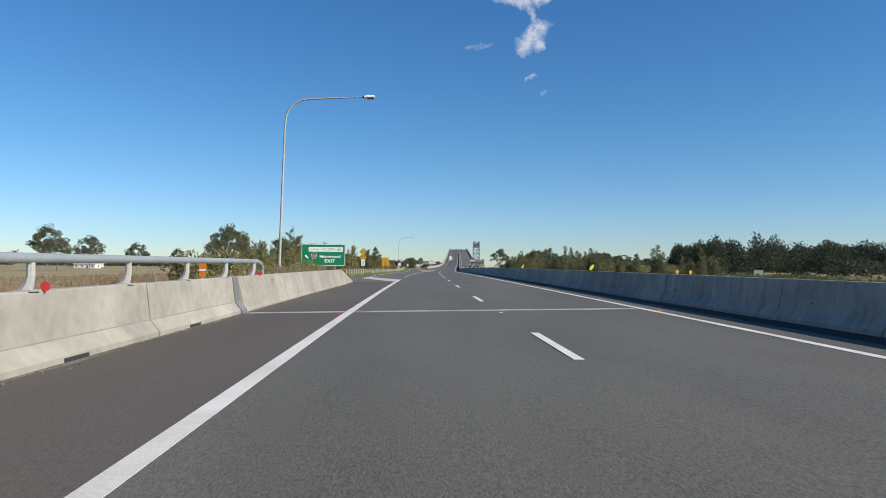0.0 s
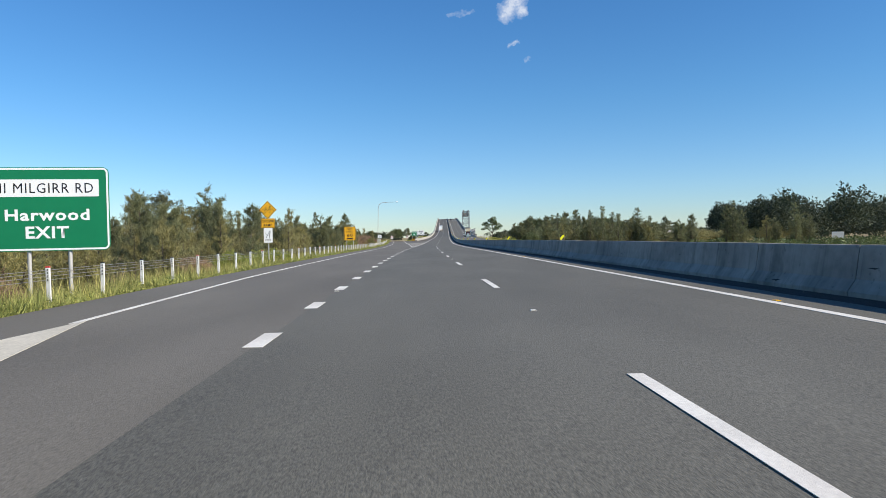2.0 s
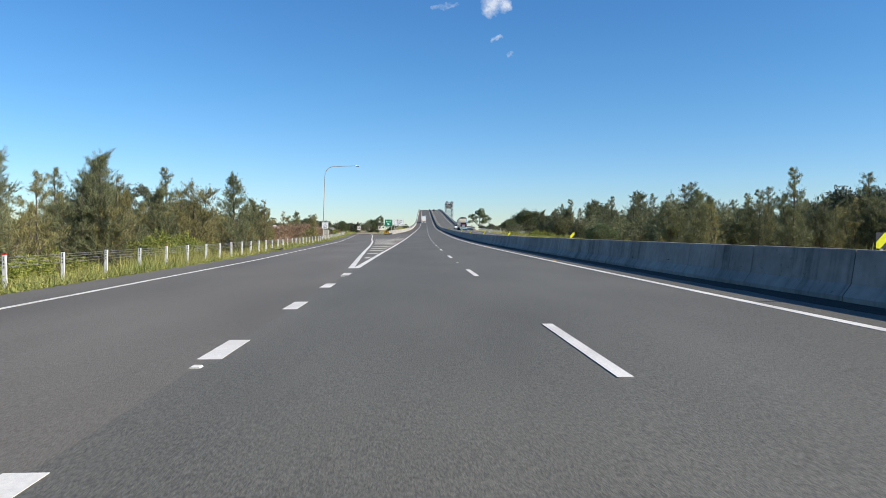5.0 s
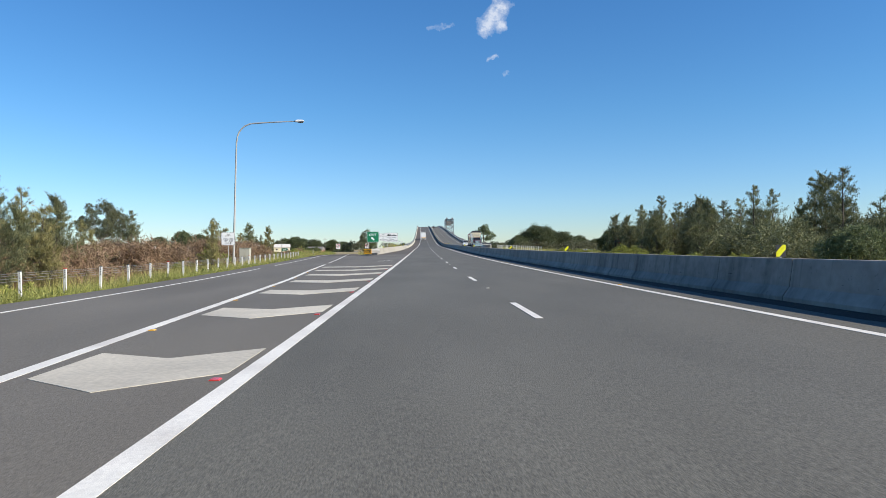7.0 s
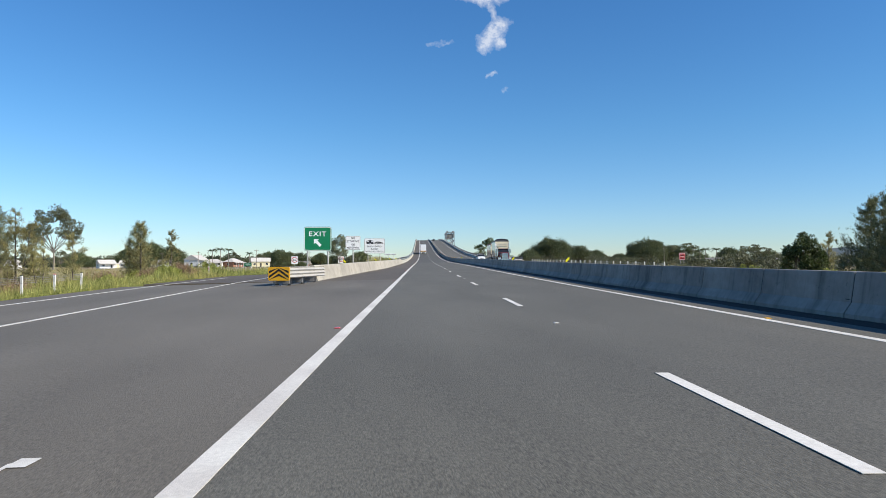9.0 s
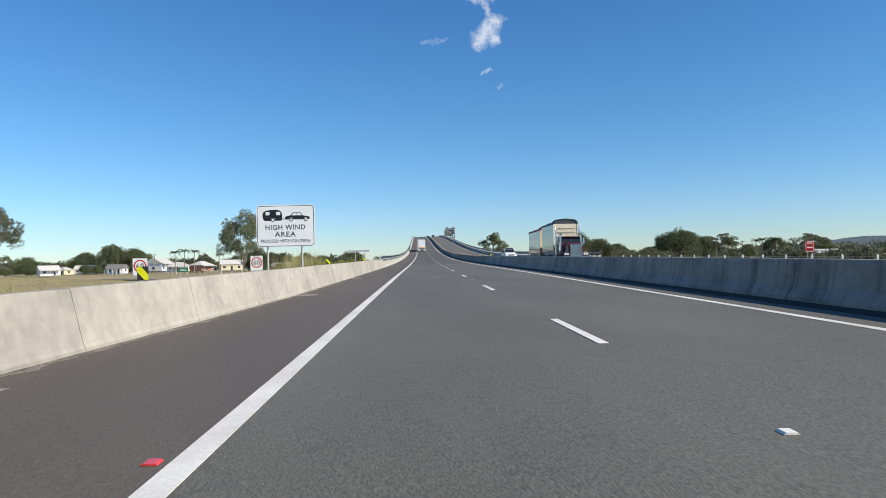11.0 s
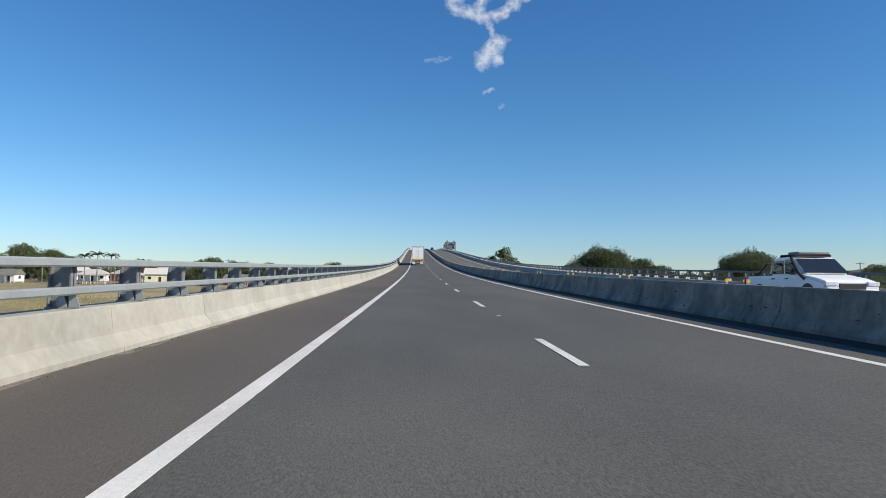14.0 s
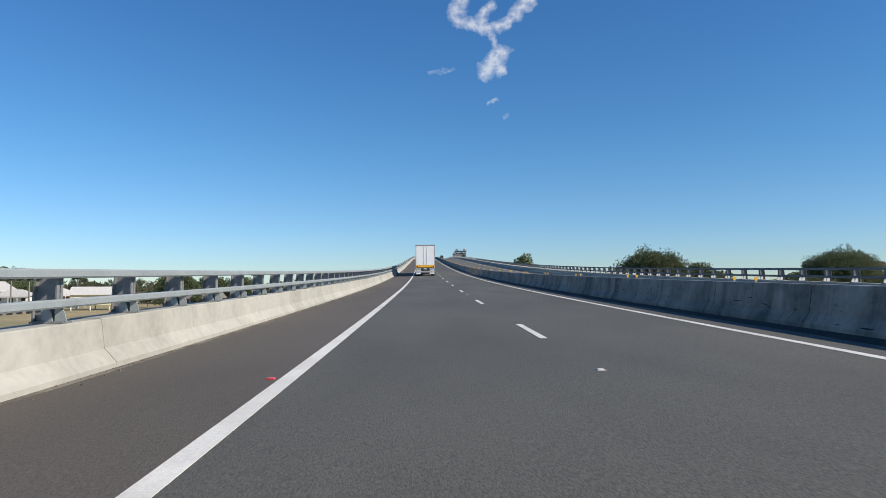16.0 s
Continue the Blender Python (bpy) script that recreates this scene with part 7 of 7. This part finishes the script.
def tipper(y0, y1, tarp, front, rise):
    """One tipper body between two distances behind the bumper."""
    t = part("tipper_body", Geo().box(-1.25, 1.25, L(y1), L(y0), 1.35, 3.78 + rise), M_TIPPER, ot, "polished alloy tipper body", bevel=0.05)
    part("front_wall", Geo().prism([(-1.22, 1.9), (1.22, 1.9), (1.22, 3.82 + rise), (-1.22, 3.82 + rise)], L(y0), L(y0) + 0.03), front, t, "cream front wall")
    for zz in (2.75, 3.2, 3.6):
        part("grab_rail", Geo().tube([(-0.95, L(y0) + 0.08, zz), (0.95, L(y0) + 0.08, zz)], 0.022, 8), M_STEEL, t)
    for sg in (-1, 1):
        part("hood_arm", Geo().tube([(sg * 1.2, L(y0) + 0.05, 3.8 + rise), (sg * 1.05, L(y0) + 0.05, 4.2 + rise), (0, L(y0) + 0.05, 4.34 + rise)], 0.03, 8), M_TARP, t)
        part("wall_rib", Geo().box(sg * 1.2 - 0.05, sg * 1.2 + 0.05, L(y0) + 0.03, L(y0) + 0.07, 1.95, 3.8 + rise), M_CREAM, t)
    part("lower_wall", Geo().box(-1.2, 1.2, L(y0), L(y0) + 0.03, 1.3, 1.9), M_MAROONDARK, t)
    for zz in (1.36, 1.75, 3.71 + rise):
        for sg in (-1, 1):
            part("side_rail", Geo().box(sg * 1.25, sg * 1.28, L(y1), L(y0), zz, zz + 0.07), M_TIPPER, t)
    g = Geo()
    n, kk = 12, 9
    for i in range(n + 1):
        y = y0 + (y1 - y0) * i / n
        g.v += [(1.3 * math.cos(math.pi * j / (kk - 1)) * (1.0 if 0 < j < kk - 1 else 1.0), L(y), 3.78 + rise + (0.34 + 0.2 * max(0.0, 1 - 2.5 * i / n) + 0.05 * math.sin(i * 2.1) + 0.04 * math.sin(i * 5.3 + j)) * math.sin(math.pi * j / (kk - 1)) ** 0.6) for j in range(kk)]
    g.f += [(i * kk + j, i * kk + j + 1, (i + 1) * kk + j + 1, (i + 1) * kk + j) for i in range(n) for j in range(kk - 1)] + [tuple(range(kk)), tuple(range(n * kk + kk - 1, n * kk - 1, -1))]
    part("load_cover", g, tarp, t, "tarpaulin over the load", smooth=50)
    for zz in (3.05, 3.3, 1.5, 1.62):
        for sg in (-1, 1):
            part("seam", Geo().box(sg * 1.25, sg * 1.258, L(y1), L(y0), zz + rise, zz + rise + 0.022), M_STEEL, t)
    for y in (y1 - 0.9, y1 - 2.2, y1 - 3.5):
        for sg in (-1, 1):
            arc = [(L(y) + 0.6 * math.cos(radians(a)), 0.5 + 0.6 * math.sin(radians(a))) for a in range(15, 166, 15)]
            g = Geo().prism(arc + [(p[0], p[1] - 0.02) for p in reversed(arc)], sg * 0.72, sg * 1.26, "x")
            part("mudguard", g, M_CHROME, ot, "round alloy mudguard", smooth=50)
    part("skirt", Geo().box(-1.15, 1.15, L(y1 - 0.2), L(y0 + 0.3), 0.95, 1.36), M_SKIRT, ot)
    for y in (y1 - 0.9, y1 - 2.2, y1 - 3.5):
        for sg in (-1, 1):
            wheel(ot, sg * 0.98, L(y), 0.5, 0.5)


tipper(4.7, 10.9, M_TARP, M_CREAM, 0.22)
tipper(12.3, 19.8, M_REDTARP, M_CREAM, 0.0)

# the white utility
def pickup(s, o, turn, label, paint, extras=True):
    u = thing("pickup_truck", road_pose(s, o, turn=turn, follow=True), label, "car")
    body = [(0.0, 0.42), (0.02, 0.82), (-0.12, 0.93), (-0.5, 1.02), (-1.25, 1.13), (-1.38, 1.16), (-3.25, 1.14), (-3.3, 1.14), (-5.2, 1.14), (-5.25, 0.6), (-5.1, 0.42)]
    part("body", Geo().prism(body, -0.92, 0.92, "x"), paint, u, bevel=0.09, smooth=50)
    cabp = [(-1.25, 1.12), (-2.05, 1.74), (-2.3, 1.80), (-3.2, 1.79), (-3.45, 1.72), (-3.65, 1.12)]
    cb = part("cab", Geo().prism(cabp, -0.8, 0.8, "x"), paint, u, bevel=0.09, smooth=50)
    part("windscreen", Geo().add([(x * (0.78 - 0.08 * f), -1.30 - 0.75 * f + 0.01, 1.155 + 0.58 * f + 0.035) for f in (0.06, 0.94) for x in (-1, 1)], [(0, 1, 3, 2)]), M_WINDOW, cb, fix=False)
    part("rear_window", Geo().add([(x * 0.7, -3.66 + 0.2 * f - 0.01, 1.2 + 0.5 * f) for f in (0.1, 0.9) for x in (-1, 1)], [(0, 1, 3, 2)]), M_WINDOW, cb, fix=False)
    for sg in (-1, 1):
        for a, b in ((-1.75, -2.5), (-2.58, -3.45)):
            top = [(a - (0.38 if a > -2 else 0.0), 1.68), (b + (0.1 if b < -3 else 0.0), 1.68), (b, 1.2), (a, 1.2)]
            part("side_window", Geo().prism(top, sg * 0.8, sg * 0.807, "x"), M_WINDOW, cb)
        part("mirror", Geo().box(sg * 1.0 - 0.1, sg * 1.0 + 0.1, -1.72, -1.6, 1.15, 1.32), M_DARK, u, bevel=0.03)
        part("headlamp", Geo().box(sg * 0.7 - 0.2, sg * 0.7 + 0.2, -0.24, 0.03, 0.76, 0.9), M_LAMP, u, bevel=0.02)
        part("tail_lamp", Geo().box(sg * 0.85 - 0.07, sg * 0.85 + 0.07, -5.27, -5.2, 0.7, 1.08), M_REDLAMP, u)
        for y in (-0.95, -4.1):
            wheel(u, sg * 0.82, y, 0.385, 0.25)
            part("wheel_arch", Geo().prism([(y + 0.47 * math.cos(radians(a)), 0.385 + 0.47 * math.sin(radians(a))) for a in range(0, 181, 20)] + [(y - 0.4, 0.385), (y + 0.4, 0.385)], sg * 0.80, sg * 0.925, "x"), M_DARK, u)
        for y in (-2.2, -3.1):
            part("door_handle", Geo().box(sg * 0.925 - 0.012, sg * 0.925 + 0.012, y - 0.1, y + 0.1, 1.0, 1.04), M_DARK, u)
    part("grille", Geo().box(-0.45, 0.45, -0.02, 0.03, 0.62, 0.84), M_DARK, u, bevel=0.02)
    part("bumper", Geo().box(-0.88, 0.88, -0.12, 0.06, 0.4, 0.66), M_DARK if not extras else paint, u, bevel=0.04)
    part("plate_bar", Geo().box(-0.18, 0.18, 0.06, 0.068, 0.48, 0.58), M_WHITE, u)
    if extras:
        part("tray_bed", Geo().box(-0.78, 0.78, -5.15, -3.75, 1.1, 1.147), M_DARK, u)
        rk = part("roof_rack", Geo().box(-0.62, 0.62, -3.1, -2.1, 1.87, 1.9), M_DARK, u)
        for y in (-2.15, -2.6, -3.05):
            part("rack_bar", Geo().box(-0.66, 0.66, y - 0.03, y + 0.03, 1.8, 1.88), M_DARK, rk)
        part("roof_box", Geo().box(-0.6, 0.55, -2.75, -2.1, 1.9, 1.98), M_GALVDARK, rk, bevel=0.02)
        part("snorkel", Geo().tube([(0.93, -1.1, 1.0), (0.95, -1.4, 1.2), (0.88, -1.95, 1.72), (0.88, -1.95, 1.85)], [0.05, 0.05, 0.05, 0.06], 8), M_BLACK, u, smooth=40)
        part("sports_bar", Geo().tube([(-0.75, -4.6, 1.14), (-0.7, -3.9, 1.6), (0.7, -3.9, 1.6), (0.75, -4.6, 1.14)], 0.035, 8), M_BLACK, u, smooth=40)
    return u


pickup(404.9, 13.95, 180, "white dual-cab utility with roof rack and snorkel", M_TRUCKWHITE)
pickup(800, 10.4, 180, "dark grey utility far up the bridge", M_DARK, False)

# ---- the town on the flat, the old lift bridge and the hills ----
def house(s, o, turn, w, d, h, wall, roof, stilts=0.0, veranda=True, label="", gable=True):
    m = ground_pose(s, o, turn)
    hs = thing("house", m, label, "house", "houses of the town")
    z0 = stilts
    wl_ = part("wall", Geo().box(-w / 2, w / 2, -d / 2, d / 2, z0 if not stilts else z0, z0 + h), wall, hs)
    ov, rise = 0.5, d * 0.31
    if gable:
        part("roof", Geo().prism([(-d / 2 - ov, z0 + h - 0.1), (d / 2 + ov, z0 + h - 0.1), (d / 2 + ov, z0 + h + 0.05), (0, z0 + h + rise), (-d / 2 - ov, z0 + h + 0.05)], -w / 2 - 0.4, w / 2 + 0.4, "x"), roof, hs)
    else:
        zt, zb = z0 + h + rise, z0 + h
        r_ = max(0.3, w / 2 - d / 2)
        part("roof", Geo().add([(-w / 2 - ov, -d / 2 - ov, zb), (w / 2 + ov, -d / 2 - ov, zb), (w / 2 + ov, d / 2 + ov, zb), (-w / 2 - ov, d / 2 + ov, zb), (-r_, 0, zt), (r_, 0, zt)],
                               [(0, 1, 5, 4), (2, 3, 4, 5), (1, 2, 5), (3, 0, 4), (3, 2, 1, 0)]), roof, hs)
    n = max(2, int(w // 3))
    for i in range(n):
        x = -w / 2 + w * (i + 0.5) / n
        if i == n // 2:
            part("door", Geo().box(x - 0.45, x + 0.45, -d / 2 - 0.05, -d / 2 - 0.002, z0 + 0.02, z0 + 2.05), M_DARK, hs)
        else:
            wd = part("window", Geo().box(x - 0.7, x + 0.7, -d / 2 - 0.06, -d / 2 - 0.002, z0 + 0.95, z0 + 2.2), M_WHITE, hs)
            part("pane", Geo().box(x - 0.6, x + 0.6, -d / 2 - 0.075, -d / 2 - 0.06, z0 + 1.05, z0 + 2.1), M_WINDOW, wd)
    for sg in (-1, 1):
        wd = part("window", Geo().box(sg * w / 2 - 0.05, sg * w / 2 + 0.05, -0.8, 0.8, z0 + 0.95, z0 + 2.2), M_WHITE, hs)
        part("pane", Geo().box(sg * w / 2 - 0.065, sg * w / 2 + 0.065, -0.7, 0.7, z0 + 1.05, z0 + 2.1), M_WINDOW, wd)
    if veranda:
        part("veranda_roof", Geo().prism([(-d / 2 - 2.2, z0 + h - 0.45), (-d / 2, z0 + h - 0.05), (-d / 2, z0 + h + 0.03), (-d / 2 - 2.2, z0 + h - 0.37)], -w / 2, w / 2, "x"), roof, hs)
        for i in range(5):
            x = -w / 2 + 0.1 + (w - 0.2) * i / 4
            part("veranda_post", Geo().box(x - 0.06, x + 0.06, -d / 2 - 2.15, -d / 2 - 2.03, 0, z0 + h - 0.4), M_WHITE, hs)
        part("veranda_floor", Geo().box(-w / 2, w / 2, -d / 2 - 2.2, -d / 2, z0 - 0.15, z0), M_GALVDARK, hs)
    if stilts:
        for x in (-w / 2 + 0.3, 0, w / 2 - 0.3):
            for y in (-d / 2 + 0.3, d / 2 - 0.3):
                part("stilt", Geo().box(x - 0.12, x + 0.12, y - 0.12, y + 0.12, -0.2, z0), M_TOWN_W, hs)
    else:
        part("footing", Geo().box(-w / 2 - 0.05, w / 2 + 0.05, -d / 2 - 0.05, d / 2 + 0.05, -0.5, 0.02), M_DRAIN, hs)
    return hs


W_, C_, B_ = M_TOWN_W, M_TOWN_C, M_TOWN_B
G_, R_, D_ = M_ROOF_G, M_ROOF_R, M_ROOF_D
for a in (
        (660, -139, 78, 15, 12, 4.4, W_, G_, 1.6, True, "white weatherboard house on stilts with a grey iron roof"),
        (650, -125, 8, 15, 8, 2.9, W_, G_, 1.2, True, "long white cottage with a veranda and grey roof"),
        (655, -115, 70, 15, 9, 3.2, B_, G_, 1.2, True, "red brick house with a grey roof"),
        (632, -93, 15, 15, 9, 3.2, C_, G_, 1.4, False, "cream house with a pale gabled roof"),
        (690, -80, -10, 17, 9, 2.8, B_, D_, 0.0, True, "low brick house with a dull brown roof"),
        (640, -152, 0, 12, 8, 2.9, W_, D_, 0.8, True, "white house with a dark roof among trees"),
        (700, -197, 10, 15, 9, 3.0, W_, G_, 0.6, False, "white house with a pale roof at the field's edge"),
        (690, -204, -25, 11, 8, 2.9, C_, G_, 0.4, True, "cream cottage with a pale iron roof"),
        (560, -300, 20, 14, 9, 3.0, W_, G_, 0.5, True, "pale farmhouse across the paddock"),
        (455, -250, 0, 22, 10, 3.4, W_, G_, 0.0, False, "long pale farm shed across the paddock"),
        (620, -175, 40, 12, 8, 3.0, W_, G_, 0.8, True, "white house with a pale roof in the town"),
        (520, 124, -30, 15, 9, 2.9, C_, D_, 0.0, True, "low house with a dark roof beyond the oncoming lanes"),
        (540, 148, -20, 18, 9, 2.8, W_, G_, 0.0, False, "pale low building with a grey roof among palms"),
        (560, 172, -30, 16, 9, 3.0, C_, G_, 0.0, True, "cream house with a grey iron roof near the hill"),
        (740, -120, 5, 14, 9, 3.0, W_, D_, 0.8, False, "white house behind the palms"),
        (600, -215, -15, 13, 8, 3.0, W_, G_, 0.8, True, "white cottage with a pale iron roof")):
    house(*a[:3], a[3] * 0.68, a[4] * 0.8, a[5] * 0.92, *a[6:10], label=a[10], gable=(a[0] + int(a[1])) % 3 != 0)

# power poles of the town
for s, o in ((600, -118), (560, -78), (640, -152), (600, -60), (545, 110), (585, 140)):
    root, up = on_ground("power_pole", s, o, "timber power pole with a cross-arm", "power pole", "power poles")
    part("pole", Geo().tube([(0, 0, -0.5), (0, 0, 9.5)], [0.16, 0.11], 8), M_PALEBARK, root, smooth=40)
    arm = part("cross_arm", Geo().box(-1.1, 1.1, -0.06, 0.06, 9.0, 9.14), M_BARK, root)
    for x in (-0.95, -0.35, 0.35, 0.95):
        part("insulator", Geo().tube([(x, 0, 9.14), (x, 0, 9.3)], 0.045, 6), M_WHITE, arm)

# lift towers of the old river bridge
def lift_tower(x, y, high, turn):
    m = Matrix.Translation((x, y, -6.0)) @ Matrix.Rotation(radians(turn), 4, "Z")
    t = thing("bridge_lift_tower", m, "grey steel truss lift tower of the old bridge", "bridge tower", "lift towers of the old bridge", "structure")
    wx, wy, hh = 5.0, 2.6, high
    for sx_ in (-1, 1):
        for sy_ in (-1, 1):
            part("leg", Geo().box(sx_ * wx - 0.35, sx_ * wx + 0.35, sy_ * wy - 0.35, sy_ * wy + 0.35, 0, hh), M_TOWERSTEEL, t)
    levels = [6, 13, 20, 27, 34, hh - 0.4]
    for z in levels:
        for sy_ in (-1, 1):
            part("girt", Geo().box(-wx, wx, sy_ * wy - 0.25, sy_ * wy + 0.25, z - 0.35, z + 0.35), M_TOWERSTEEL, t)
        for sx_ in (-1, 1):
            part("girt", Geo().box(sx_ * wx - 0.2, sx_ * wx + 0.2, -wy, wy, z - 0.25, z + 0.25), M_TOWERSTEEL, t)
    for a, b in zip(levels[:-1], levels[1:]):
        for sy_ in (-1, 1):
            for q in (-1, 1):
                part("brace", Geo().tube([(-wx * q, sy_ * wy, a), (wx * q, sy_ * wy, b)], 0.22, 5), M_TOWERSTEEL, t)
    part("counterweight", Geo().box(-wx + 0.7, wx - 0.7, -1.6, 1.6, hh - 6.6, hh - 1.4), M_CONCRETE3, t, bevel=0.1)
    part("machine_deck", Geo().box(-wx - 0.8, wx + 0.8, -wy - 0.8, wy + 0.8, hh, hh + 0.4), M_TOWERSTEEL, t)
    for sx_ in (-1, 1):
        part("sheave", Geo().tube([(sx_ * 3.6, -0.4, hh + 1.2), (sx_ * 3.6, 0.4, hh + 1.2)], 1.2, 16), M_TOWERSTEEL, t)
    part("handrail", Geo().box(-wx - 0.8, wx + 0.8, -wy - 0.8, -wy - 0.7, hh + 1.3, hh + 1.4), M_TOWERSTEEL, t)
    return t


lift_tower(102.4, 1074, 44.3, -4)
lift_tower(106.5, 1128, 44.3, -4)
ob_ = thing("old_bridge", Matrix.Translation((102.4, 1074, 0)) @ Matrix.Rotation(radians(-4), 4, "Z"), "grey steel truss bridge across the river", "bridge", kind="structure")
part("deck", Geo().box(-4, 4, -230, 210, 3.0, 3.8), M_TOWERSTEEL, ob_)
for sg in (-1, 1):
    for z in (4.2, 9.6):
        part("chord", Geo().box(sg * 4 - 0.25, sg * 4 + 0.25, -230, 210, z - 0.25, z + 0.25), M_TOWERSTEEL, ob_)
    g = Geo()
    for i in range(44):
        y = -230 + i * 10.0
        g.tube([(sg * 4, y, 4.2), (sg * 4, y + 5, 9.6)], 0.18, 4).tube([(sg * 4, y + 5, 9.6), (sg * 4, y + 10, 4.2)], 0.18, 4)
    part("web_members", g, M_TOWERSTEEL, ob_, fix=False)
for y in (-230, -150, -70, 0, 54, 130, 210):
    part("pier", Geo().box(-4.5, 4.5, y - 1.5, y + 1.5, -9, 3.0), M_CONCRETE3, ob_, bevel=0.2)

# far hills
def ridge(name, label, s, o0, o1, high, depth, seed):
    g = Geo()
    n, k = 60, 8
    for i in range(n + 1):
        f = i / n
        o = o0 + (o1 - o0) * f
        prof = high * (math.sin(math.pi * f) ** 0.7) * (0.7 + 0.5 * noise.noise((f * 4, seed, 0)) + 0.12 * noise.noise((f * 25, seed, 1)))
        for j in range(k + 1):
            q = j / k
            p = W(s + depth * (q - 0.5), o)
            g.v.append((p.x, p.y, FIELD - 2 + max(0.0, prof) * math.sin(math.pi * q) ** 0.8))
    g.f += [(i * (k + 1) + j, i * (k + 1) + j + 1, (i + 1) * (k + 1) + j + 1, (i + 1) * (k + 1) + j) for i in range(n) for j in range(k)]
    return tagged(part(name, g, M_FAR, fix=False, smooth=60), label, "hill", kind="structure")


ridge("backdrop", "blue-green wooded hill far across the flat", 1900, 820, 2100, 78, 700, 3)
ridge("backdrop", "low far ridge beyond the town", 2500, -2300, -500, 34, 500, 7)
